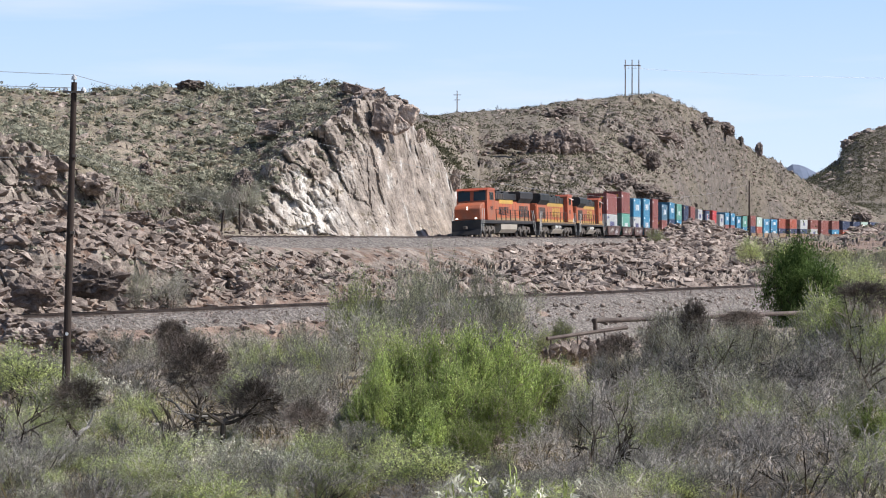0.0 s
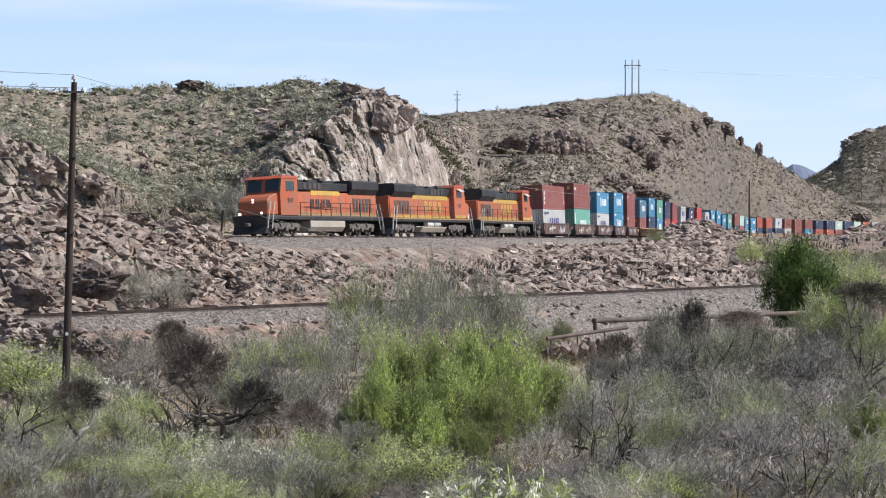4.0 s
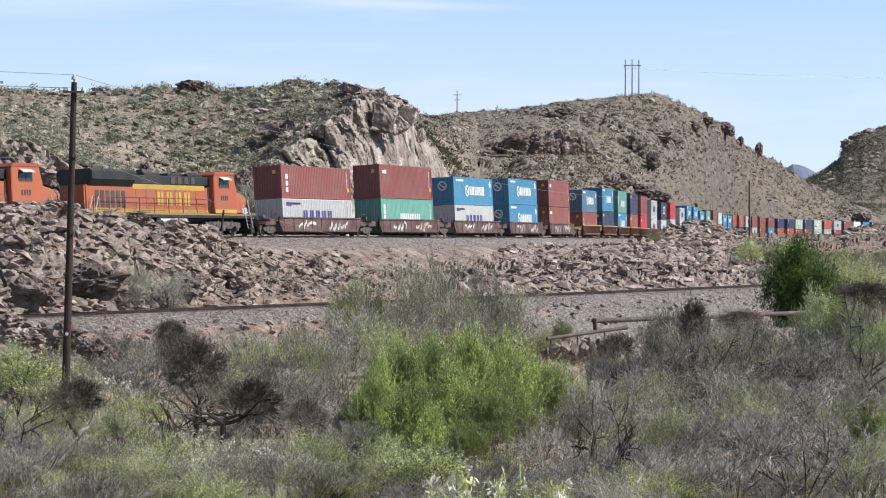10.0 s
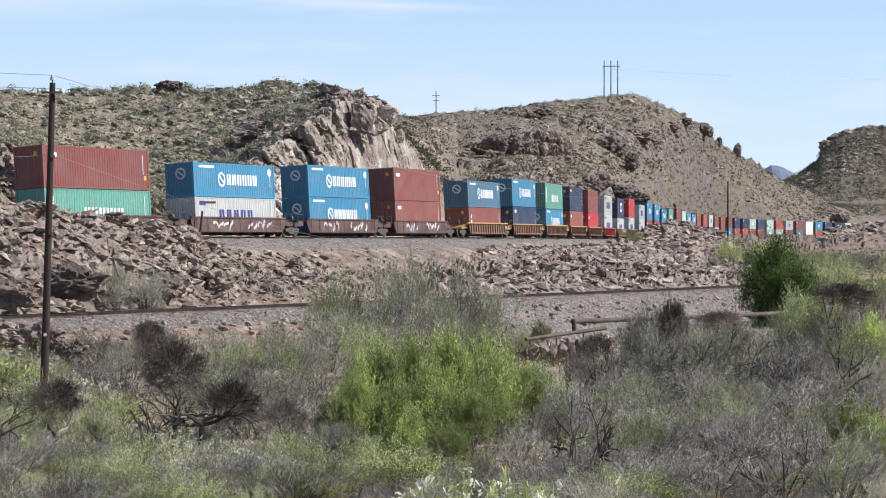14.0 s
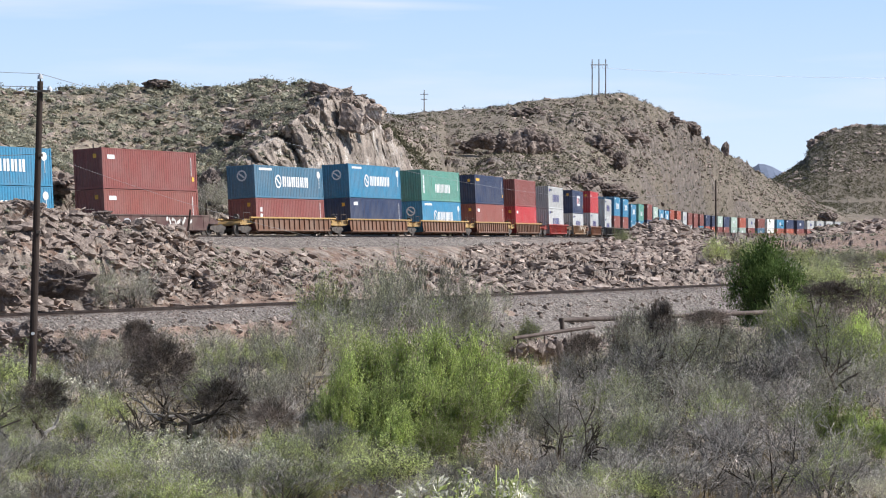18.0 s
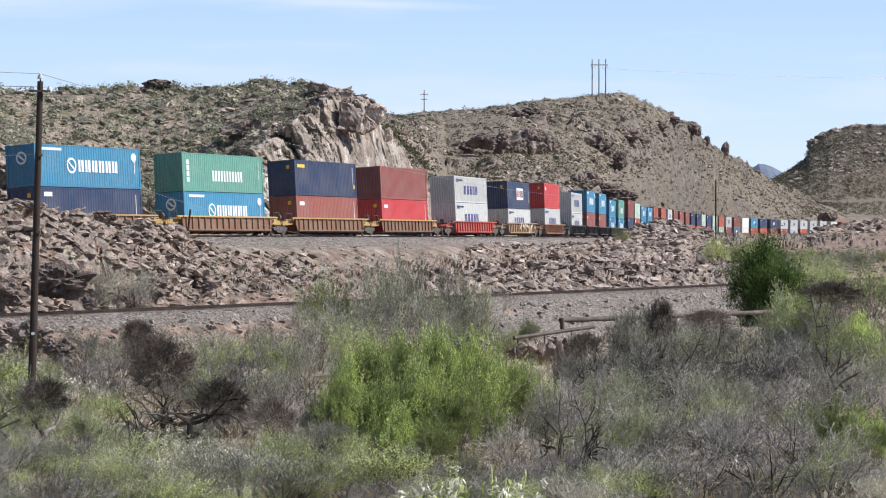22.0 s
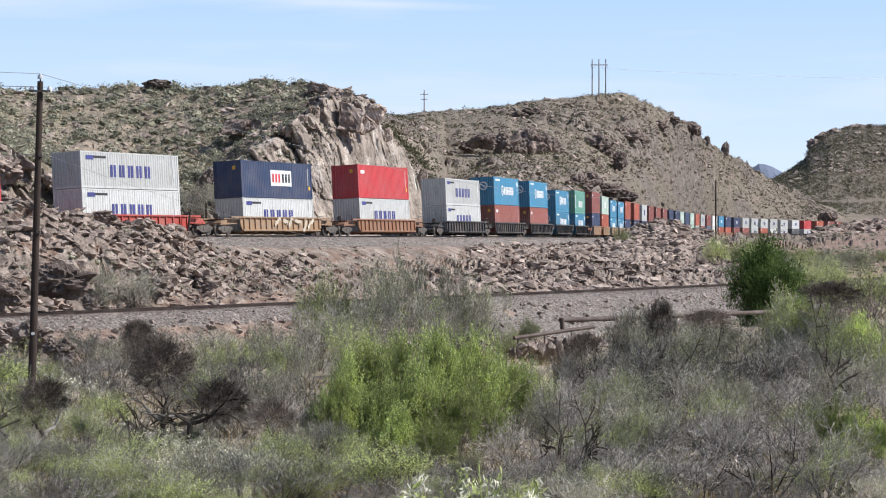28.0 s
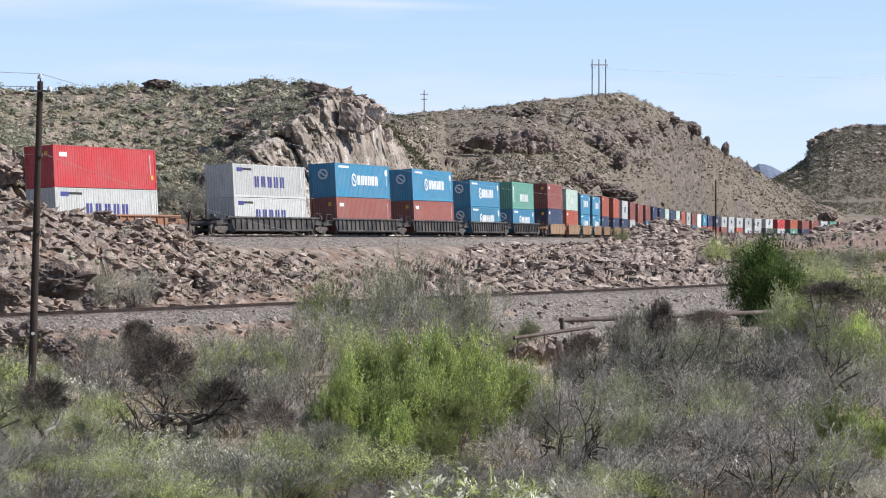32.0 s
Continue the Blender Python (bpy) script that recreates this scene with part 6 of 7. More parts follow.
BUSH_WORDS = {"airy": "tall airy shrub with pale grey-green leaves on the bank", "fine": "fine-twigged grey bush with sparse small leaves", "pale": "pale weathered dead shrub with crooked limbs", "grey": "bare grey dead bush of tangled twigs", "brown": "dense dry brown twiggy bush", "bright": "bright green leafy bush in the wash",
              "soft": "thin green bush among grey twigs", "olive": "grey-green desert bush with small leaves", "flower": "low grey-green bush with small white flowers",
              "tree": "dense dark green tree beside the lower track", "snag": "dark dead shrub with crooked bare limbs", "bare": "tall bare grey shrub with open branches", "clump": "dense brown ball of dead twigs caught on a dead shrub"}
BUSH_NAME = {"airy": "tall_shrub", "fine": "twiggy_bush", "pale": "dead_shrub", "grey": "dead_bush", "brown": "dry_bush", "bright": "green_bush", "soft": "thin_bush", "olive": "desert_shrub", "flower": "flowering_bush", "tree": "tree", "snag": "dead_shrub", "bare": "bare_shrub", "clump": "twig_clump"}
rb = random.Random(77)


def bush(kind, x, y, width, height, sink=0.05):
    """A bush; a wide one is a row of neighbours, so that none is flattened."""
    n = 1 if kind in ("tree", "clump") else max(1, min(3, round(width / (1.45 * height))))
    for i in range(1, n):
        lean = (i - (n - 1) / 2) * width / n
        one_bush(kind, x + lean, y + rb.uniform(-0.4, 0.6), width / n * rb.uniform(1.1, 1.35), height * rb.uniform(0.72, 1.0), sink)
    return one_bush(kind, x - (n - 1) / 2 * width / n, y, width / n * (1.2 if n > 1 else 1.0), height, sink)


def one_bush(kind, x, y, width, height, sink):
    parts, tall, wide = KINDS[kind][rb.randrange(len(KINDS[kind]))]
    e = empty_thing(BUSH_NAME[kind], BUSH_WORDS[kind], "tree" if kind == "tree" else "bush", "brush in the wash" if kind != "tree" else "")
    for name, me, mat in parts:
        ob = put(name, me, mat, e)
        if name == "blossom_cover":
            tagged(ob, kind="stuff")
    sxy = width / 2 / wide * rb.uniform(0.92, 1.05)
    e.matrix_basis = Matrix.Translation((x, y, ground_at(x, y) - sink)) @ Matrix.Rotation(rb.uniform(0, math.tau), 4, "Z") @ Matrix.Diagonal((sxy, sxy, height / tall, 1))
    return e


# bearing mark, height mark of the top, distance, kind, width mark
HERO = [
    (968, 622, 84, "bright", 90), (655, 655, 74, "bright", 75),
    (390, 640, 75, "snag", 170), (330, 690, 76, "snag", 120), (1380, 735, 66, "bare", 190), (1510, 720, 68, "bare", 180), (1200, 770, 66, "bare", 160), (1075, 700, 66, "snag", 120), (1540, 600, 88, "snag", 130), (1250, 600, 92, "snag", 120), (30, 690, 70, "snag", 130),
    (130, 600, 104, "grey", 120), (230, 580, 108, "grey", 130), (330, 575, 110, "grey", 130), (430, 580, 112, "grey", 130), (520, 578, 114, "olive", 110), (270, 600, 102, "olive", 120), (460, 600, 104, "soft", 110),
    (1185, 548, 112, "grey", 110), (1200, 540, 114, "grey", 140), (1290, 545, 116, "grey", 140), (1200, 560, 104, "olive", 120), (1260, 560, 106, "olive", 150), (1350, 560, 108, "olive", 150), (1420, 565, 108, "grey", 150), (1500, 550, 108, "olive", 150),
    (1090, 610, 96, "olive", 140), (1300, 640, 86, "olive", 200), (1440, 650, 84, "grey", 220), (1150, 650, 84, "soft", 120), (1100, 740, 72, "soft", 140), (1240, 660, 82, "grey", 200),
    (100, 660, 78, "soft", 160), (210, 720, 74, "soft", 170), (330, 830, 63, "soft", 170), (40, 740, 70, "grey", 170), (500, 780, 68, "olive", 180), (600, 740, 74, "grey", 150), (520, 650, 88, "olive", 140), (640, 700, 76, "grey", 120), (250, 640, 90, "grey", 170), (430, 650, 86, "grey", 160),
    (1210, 830, 61, "soft", 140), (1020, 830, 61, "olive", 220), (830, 790, 67, "soft", 170), (700, 800, 66, "soft", 130), (1600, 600, 96, "soft", 150),
    (712, 604, 76, "bright", 120), (770, 588, 77, "bright", 130), (830, 578, 78, "bright", 120), (885, 590, 79, "bright", 110), (925, 612, 81, "bright", 100),
    (672, 632, 75, "bright", 80), (735, 652, 72, "bright", 110), (800, 640, 73, "bright", 120), (865, 660, 73, "bright", 110), (905, 690, 74, "bright", 80), (760, 720, 70, "bright", 80), (830, 728, 70, "bright", 90),
    (770, 446, 124, "airy", 130), (840, 462, 126, "airy", 130), (715, 470, 122, "airy", 110), (895, 490, 128, "airy", 110), (625, 480, 127, "soft", 100), (665, 500, 124, "soft", 70), (790, 520, 118, "grey", 170), (700, 530, 116, "grey", 130), (870, 530, 120, "grey", 120), (620, 545, 112, "grey", 140),
    (600, 590, 100, "olive", 130), (560, 596, 104, "soft", 90), (305, 562, 101, "brown", 60), (150, 690, 82, "grey", 110),
    (60, 612, 86, "soft", 190), (10, 600, 90, "soft", 150), (225, 610, 96, "grey", 160),
    (400, 618, 93, "grey", 170), (490, 615, 96, "grey", 130), (180, 770, 70, "soft", 220), (60, 790, 66, "soft", 210), (310, 780, 68, "grey", 190), (250, 690, 80, "soft", 160),
    (440, 775, 67, "flower", 230), (350, 762, 68, "flower", 150), (1200, 705, 74, "flower", 150), (1165, 556, 106, "brown", 60), (1235, 535, 110, "brown", 70), (1325, 556, 109, "brown", 80),
    (1180, 600, 92, "grey", 260), (1350, 600, 93, "grey", 270), (1480, 592, 96, "grey", 220), (1545, 508, 112, "brown", 150), (1482, 505, 118, "soft", 130), (1435, 522, 122, "soft", 90),
    (1560, 560, 100, "soft", 160), (1545, 705, 71, "bright", 80), (1600, 712, 70, "bright", 90), (1505, 512, 116, "bright", 90), (1575, 560, 106, "bright", 90), (1540, 770, 66, "soft", 90), (1250, 725, 73, "grey", 300), (1100, 690, 77, "grey", 220), (1400, 705, 73, "grey", 320),
    (1050, 770, 68, "grey", 260), (1300, 800, 64, "grey", 330), (1500, 790, 65, "grey", 320), (1180, 800, 65, "olive", 250), (900, 808, 65, "grey", 260), (760, 812, 65, "olive", 220),
    (650, 795, 67, "grey", 200), (560, 805, 66, "grey", 220), (1010, 640, 84, "soft", 110), (1020, 700, 78, "olive", 130), (420, 840, 63, "olive", 200), (120, 850, 63, "soft", 220),
    (1060, 610, 100, "brown", 60), (1290, 600, 99, "soft", 90), (1230, 610, 96, "olive", 160), (1430, 610, 100, "grey", 180), (30, 700, 76, "grey", 150), (110, 720, 76, "soft", 120),
    (590, 660, 88, "grey", 110), (680, 560, 108, "soft", 110), (520, 560, 118, "grey", 60), (1580, 620, 92, "olive", 160), (1424, 428, 176, "tree", 116), (980, 850, 62, "grey", 260),
    (400, 330, 198, "olive", 70), (350, 325, 200, "olive", 80), (440, 318, 200, "olive", 60), (300, 470, 142, "olive", 90), (250, 465, 139, "olive", 60), (1160, 405, 268, "soft", 40),
    (1330, 418, 250, "soft", 70), (1440, 440, 240, "soft", 110), (1390, 425, 260, "soft", 80), (1520, 455, 220, "soft", 120), (1600, 470, 200, "soft", 140), (1560, 440, 280, "olive", 120),
    (1300, 745, 62, "bare", 210), (1420, 730, 63, "bare", 230), (1530, 770, 61, "bare", 210), (1130, 770, 62, "bare", 150), (1060, 720, 67, "bare", 120), (240, 760, 66, "bare", 150), (610, 745, 68, "bare", 130), (60, 760, 64, "bare", 160), (30, 715, 72, "soft", 150), (235, 790, 64, "soft", 170), (560, 815, 62, "soft", 170), (1290, 590, 97, "airy", 120), (1190, 660, 80, "airy", 130), (1350, 660, 82, "airy", 120), (1640, 560, 110, "soft", 140), (1630, 660, 84, "grey", 160), (1640, 800, 66, "grey", 200),
    (275, 715, 69, "pale", 150), (1100, 800, 64, "pale", 120), (20, 800, 65, "pale", 110),
    (300, 800, 65, "flower", 170), (480, 790, 64, "flower", 190), (540, 760, 69, "soft", 120), (600, 820, 63, "soft", 130), (240, 770, 68, "grey", 150), (400, 730, 73, "grey", 150), (560, 690, 79, "grey", 130), (130, 760, 69, "soft", 150), (20, 770, 67, "grey", 150), (210, 800, 64, "soft", 150), (680, 760, 69, "soft", 110), (620, 700, 76, "soft", 90),
    (1040, 660, 82, "grey", 130), (1130, 640, 88, "grey", 140), (1500, 640, 88, "olive", 160), (1440, 600, 98, "grey", 140), (1550, 760, 68, "soft", 130), (1470, 700, 76, "soft", 110), (1330, 690, 78, "soft", 110), (1180, 720, 73, "soft", 100),
    (930, 556, 142, "fine", 60), (1000, 562, 146, "soft", 50), (890, 572, 138, "soft", 70), (960, 578, 136, "soft", 70), (870, 556, 134, "fine", 80),
    (1365, 432, 262, "soft", 60), (1400, 440, 270, "olive", 80), (1470, 436, 290, "soft", 80), (1500, 446, 280, "soft", 90), (1550, 450, 270, "olive", 90), (1590, 442, 300, "soft", 90), (1480, 462, 230, "olive", 110), (1540, 474, 210, "soft", 120), (1530, 560, 112, "bright", 70), (1590, 570, 108, "bright", 80), (1480, 545, 124, "soft", 70),
    (40, 815, 63, "soft", 200), (110, 835, 62.5, "olive", 180), (180, 840, 63, "grey", 180), (20, 850, 61, "grey", 170), (250, 850, 62, "soft", 170), (370, 850, 62, "grey", 150), (80, 760, 68, "grey", 180), (560, 850, 62, "soft", 150), (480, 700, 80, "grey", 150), (290, 740, 74, "grey", 130),
]
for mark, top, d, kind, w in HERO:
    x, y, z = at(mark, top, d)
    bush("fine" if kind == "grey" and d > 99 else kind, x, y, m(w, d), max(0.5, (z - ground_at(x, y)) * 1.03))
for mark, y, d, w, h in ((350, 658, 72, 96, 104), (303, 590, 72.4, 42, 42), (332, 622, 72.2, 56, 60), (452, 715, 71, 78, 88), (541, 744, 71, 68, 72), (135, 706, 73, 76, 78), (303, 582, 98, 30, 30), (1092, 612, 92, 52, 44), (1228, 570, 96, 44, 70), (1312, 568, 100, 70, 36), (1530, 522, 108, 90, 44)):
    x, yy, z = at(mark, y, d)
    e = bush("clump", x, yy, m(w, d) * 1.12, m(h, d) * 0.55)
    e.matrix_basis = Matrix.Translation((0, 0, z - e.matrix_basis.translation.z)) @ e.matrix_basis
    if d > 80:
        bush("snag", x, yy, m(w, d) * 0.9, max(0.5, z - ground_at(x, yy) + 0.2))


def crooked_snag(mark, foot, d, reach, tall, seed, limbs):
    """A dead shrub of a few thick limbs that wind outwards and droop, with side spurs."""
    rnd = random.Random(seed)
    x, y, z = at(mark, foot, d)
    e = empty_thing("dead_shrub", "dark dead shrub with winding bare limbs under brown twig balls", "bush", "brush in the wash")
    e.matrix_basis = Matrix.Translation((x, y, ground_at(x, y) - 0.1))
    base = z - ground_at(x, y) + 0.1
    bm = bmesh.new()
    rod(bm, (0, 0, -0.1), (0.05, 0, base), 0.10, 0.085, seg=9)
    part("trunk", bm, TWIG["bark"], e)
    for i, (side, rise) in enumerate(limbs):
        bm = bmesh.new()
        p, d_ = Vector((0.05, 0, base)), Vector((side, rnd.uniform(-0.4, 0.4), rise)).normalized()
        r = 0.075
        for k in range(9):
            d_ = (d_ + Vector((rnd.gauss(0, 0.28) + 0.05 * side, rnd.gauss(0, 0.2), rnd.gauss(0.02, 0.34)))).normalized()
            q = p + d_ * reach / 9
            rod(bm, p, q, r, r * 0.86, seg=7)
            if k > 1 and rnd.random() < 0.7:
                n_ = (d_ + Vector((rnd.gauss(0, 0.8), rnd.gauss(0, 0.8), rnd.gauss(0.1, 0.8)))).normalized()
                mid = q + n_ * reach * 0.16
                rod(bm, q, mid, r * 0.5, r * 0.32, seg=5)
                rod(bm, mid, mid + (n_ + Vector((rnd.gauss(0, 0.5), 0, rnd.gauss(0, 0.5)))).normalized() * reach * 0.14, r * 0.32, 0.008, seg=5)
            p, r = q, r * 0.86
        part("limb", bm, TWIG["grey"] if i == 1 else TWIG["bark"], e, "bleached dead limb" if i == 1 else "")


crooked_snag(392, 750, 70.5, 1.7, 1.6, 3, ((-0.5, 1.0), (-1.0, 0.55), (-0.9, 0.2), (0.8, 0.9), (1.0, 0.3)))
crooked_snag(345, 745, 71.0, 1.3, 1.4, 8, ((0.05, 1.0), (-0.8, 0.3), (0.6, 0.2)))
crooked_snag(135, 770, 72.0, 1.0, 1.0, 11, ((0.1, 1.0), (0.6, 0.7)))
crooked_snag(540, 790, 70.5, 0.9, 1.0, 14, ((0.0, 1.0), (-0.6, 0.7)))
for i in range(26):
    d = rb.uniform(57.5, 63)
    x = (rb.uniform(-20, 1640) - 784) / FOCAL * d
    tall = rb.uniform(0.9, 1.5)
    bush(rb.choice(("grey", "grey", "soft", "soft", "bare")), x, d, tall * rb.uniform(1.4, 2.0), tall)
FILL = ["grey"] * 7 + ["olive"] * 5 + ["soft"] * 7 + ["flower"] + ["bare"] * 4
for i in range(80):
    d = 55 + 66 * rb.random() ** 1.3
    x = (rb.uniform(-40, 1660) - 784) / FOCAL * d
    if not clear_of_tracks((x, d), 4, 7.0):
        continue
    tall = rb.uniform(0.7, 1.7) if d < 95 else rb.uniform(0.4, 0.9)
    bush(rb.choice(FILL), x, d, tall * rb.uniform(1.3, 1.9), tall)

# Scrub on the hills and slopes: many small clumps of leaves, too many to count.


def scrub_pile(zones, seed, name, mat, label, tris):
    r = random.Random(seed)
    ns = np.random.RandomState(seed)
    pile = Pile()
    for strips, b0, b1, count, small, large, lo, hi in zones:
        for p in scatter(strips, b0, b1, count, r, lo, hi):
            if not clear_of_tracks(p, 5.0, 4.5):
                continue
            s = r.uniform(small, large) * r.uniform(0.6, 1.0)
            q = ns.normal(0, 1, (tris, 3))
            q /= np.linalg.norm(q, axis=1)[:, None]
            q[:, 2] = np.abs(q[:, 2])
            q *= (0.45 + 0.55 * ns.rand(tris, 1)) * np.array((s, s, s * 0.85))
            leaf = (0.10 if tris > 40 else 0.15) * s
            a, b = ns.normal(0, leaf, (tris, 3)), ns.normal(0, leaf, (tris, 3))
            cv, cf = STONE_ARR[r.randrange(len(STONE_ARR))]
            if tris > 40:
                pile.add(cv * s * 0.5 * np.array((1.0, 1.0, 0.75)) + np.array((p[0], p[1], p[2] + 0.18 * s)), cf)
            v = np.stack([q, q + a, q + b], 1).reshape(-1, 3) + np.array((p[0], p[1], p[2] - 0.1 * s))
            pile.add(v, [(3 * i, 3 * i + 1, 3 * i + 2) for i in range(tris)])
    return pile.done(name, mat, label, "shrubs")


scrub_pile([(("hill_mid",), bear(430), bear(600), 130, 0.4, 1.1, 0.0, 1.0), (("cut_top",), bear(430), bear(640), 90, 0.25, 0.7, 0.55, 1.0), (("cut_top",), bear(430), bear(500), 30, 0.4, 1.1, 0.4, 1.0), (("hill_mid",), bear(-30), bear(440), 460, 0.6, 1.7, 0.0, 1.0), (("hill_mid",), bear(-30), bear(440), 260, 0.2, 0.6, 0.0, 1.0), (("hill_ridge",), bear(-30), bear(600), 680, 0.6, 1.7, 0.0, 1.0), (("hill_ridge",), bear(-30), bear(600), 350, 0.2, 0.6, 0.0, 1.0), (("hill_ridge",), bear(600), bear(745), 120, 0.3, 0.7, 0.0, 1.0), (("cut_top",), bear(-30), bear(480), 160, 0.3, 0.8, 0.3, 1.0),
            (("cut_toe", "cut_top"), bear(210), bear(425), 160, 0.4, 1.1, 0.2, 1.0), (("slope_mid", "slope_crest"), bear(-30), bear(700), 170, 0.25, 0.7, 0.0, 0.9),
            (("cut_toe", "cut_top"), bear(840), bear(1540), 320, 0.5, 1.5, 0.2, 1.0), (("slope_mid", "slope_crest"), bear(1330), bear(1640), 420, 0.4, 1.6, 0.0, 1.0)],
           5, "hill_scrub", LEAF["scrub"], "grey-green scrub dotted over the rocky hillside", 70)
scrub_pile([(("hill_mid", "hill_ridge", "back_ridge"), bear(735), bear(1560), 8200, 0.4, 1.4, 0.0, 1.0), (("back_fall",), bear(1380), bear(1640), 1600, 0.7, 1.9, 0.0, 1.0), (("far_ridge",), bear(1390), bear(1640), 5000, 1.0, 2.8, 0.0, 1.0)],
           6, "far_scrub", LEAF["far"], "sparse scrub on the far hills", 22)
scrub_pile([(("cut_toe", "cut_top"), bear(210), bear(430), 230, 0.2, 0.5, 0.0, 0.9), (("hill_mid", "hill_ridge"), bear(-30), bear(600), 700, 0.2, 0.6, 0.0, 1.0),
            (("slope_mid", "slope_crest"), bear(1340), bear(1640), 300, 0.3, 0.8, 0.0, 1.0)] ,
           7, "dry_scrub", LEAF["straw"], "tufts of dry yellow grass on the slopes", 30)


def grass_stuff():
    ns = np.random.RandomState(9)
    pile = Pile()
    r = random.Random(9)
    for k in range(2600):
        d = 60 + 70 * r.random()
        x = r.uniform(-0.21, 0.22) * d
        if not clear_of_tracks((x, d), 4, 6.5):
            continue
        z = ground_at(x, d)
        n = 9
        base = ns.normal(0, 0.22, (n, 3)) * np.array((1, 1, 0))
        tip = base + ns.normal(0, 0.16, (n, 3)) + np.array((0, 0, r.uniform(0.25, 0.6)))
        wide = ns.normal(0, 0.014, (n, 3))
        v = np.stack([base - wide, base + wide, tip], 1).reshape(-1, 3) + np.array((x, d, z - 0.03))
        pile.add(v, [(3 * i, 3 * i + 1, 3 * i + 2) for i in range(n)])
    pile.done("dry_grass", LEAF["straw"], "dry straw-coloured grass between the bushes", "grass")


grass_stuff()

# ---------------------------------------------------------------- poles, wires, pipe, ties
MAT_WIRE = plain("grey_wire", (0.30, 0.29, 0.28, 1), 0.5, 0.4, 0.1)
MAT_GLASS_KNOB = plain("pale_insulator", (0.62, 0.62, 0.62, 1), 0.25, 0.0, 0.1)
MAT_PIPE = plain("rusty_pipe", (0.075, 0.052, 0.043, 1), 0.75, 0.2, 0.35)
MAT_PALE_POLE = plain("bleached_pole", (0.20, 0.17, 0.15, 1), 0.85, 0.0, 0.2)


def line_pole():
    x0, y0, z0 = at(117, 660, 80)
    x1, y1, z1 = at(131.5, 146, 80)
    g = ground_at(x0, y0) - 0.3
    e = empty_thing("utility_pole", "dark creosoted wooden pole standing in the brush", "utility pole")
    bm = bmesh.new()
    lean = (x1 - x0) / (z1 - z0)
    rod(bm, (x0 - lean * (z0 - g), y0, g), (x1, y1, z1), 0.15, 0.10, seg=14)
    part("shaft", bm, MAT_POLE, e)
    bm = bmesh.new()
    rod(bm, (x1, y1, z1), (x1, y1, z1 + 0.12), 0.025, seg=6)
    part("top_pin", bm, MAT_STEEL, e)
    for dx, dz in ((0.0, 0.19), (-0.30, -0.25), (0.32, -0.25)):
        bm = bmesh.new()
        rod(bm, (x1 + dx, y1, z1 + dz - 0.10), (x1 + dx, y1, z1 + dz + 0.02), 0.10, 0.085, seg=10)
        rod(bm, (x1 + dx, y1, z1 + dz + 0.02), (x1 + dx, y1, z1 + dz + 0.08), 0.05, 0.04, seg=10)
        part("insulator", bm, MAT_GLASS_KNOB, e, "pale glazed insulator")
    bm = bmesh.new()
    box(bm, x1, y1 - 0.1, z1 - 0.34, 0.72, 0.06, 0.07)
    part("bracket", bm, MAT_STEEL, e)
    for zz in (z1 - 2.55, z1 - 5.2):
        bm = bmesh.new()
        box(bm, x1 + lean * (zz - z1) + 0.1, y1 - 0.1, zz, 0.14, 0.12, 0.1)
        part("clamp", bm, MAT_STEEL, e)
    bm = bmesh.new()
    xb = x1 + lean * (z0 + 1.5 - z1)
    rod(bm, (xb, y0 - 0.16, z0 + 1.35), (xb, y0 - 0.10, z0 + 1.35), 0.06, seg=8)
    part("tag", bm, MARK_WHITE, e, "small pale tag on the pole")
    return Vector((x1, y1, z1))


POLE_TOP = line_pole()


def wire(name, a, b, sag, radius, words):
    n, k = 16, 5
    a, b = Vector(a), Vector(b)
    side = (b - a).cross(Vector((0, 0, 1))).normalized()
    verts, faces = [], []
    for i in range(n + 1):
        t = i / n
        p = a.lerp(b, t) - Vector((0, 0, sag * 4 * t * (1 - t)))
        for q in range(k):
            g = q * math.tau / k
            verts.append((p + side * (math.cos(g) * radius) + Vector((0, 0, math.sin(g) * radius)))[:])
    for i in range(n):
        for q in range(k):
            faces.append((i * k + q, i * k + (q + 1) % k, (i + 1) * k + (q + 1) % k, (i + 1) * k + q))
    return tagged(put(name, from_arrays(name, verts, faces), MAT_WIRE), words, "wire", "overhead wires")


wire("overhead_wire", POLE_TOP + Vector((0, 0, 0.26)), at(-700, 70, 76), 0.15, 0.009, "thin overhead wire on the pole's top insulator")
wire("overhead_wire", POLE_TOP + Vector((-0.3, 0, -0.2)), at(-700, 99, 76), 0.15, 0.009, "thin overhead wire on the pole's side insulator")
wire("overhead_wire", POLE_TOP + Vector((0.32, 0, -0.2)), at(-700, 108, 77), 0.15, 0.009, "thin overhead wire on the pole's side insulator")
wire("overhead_wire", POLE_TOP + Vector((0, 0, 0.26)), at(1326, 325, 300), 3.0, 0.010, "thin overhead wire running on to the next pole")
wire("overhead_wire", POLE_TOP + Vector((0, 0.1, -2.5)), at(-700, 262, 77), 0.25, 0.010, "lower overhead wire on the pole")
wire("overhead_wire", POLE_TOP + Vector((0.1, 0.1, -2.5)), at(830, 455, 124), 0.6, 0.007, "service wire sloping down from the pole into the brush")


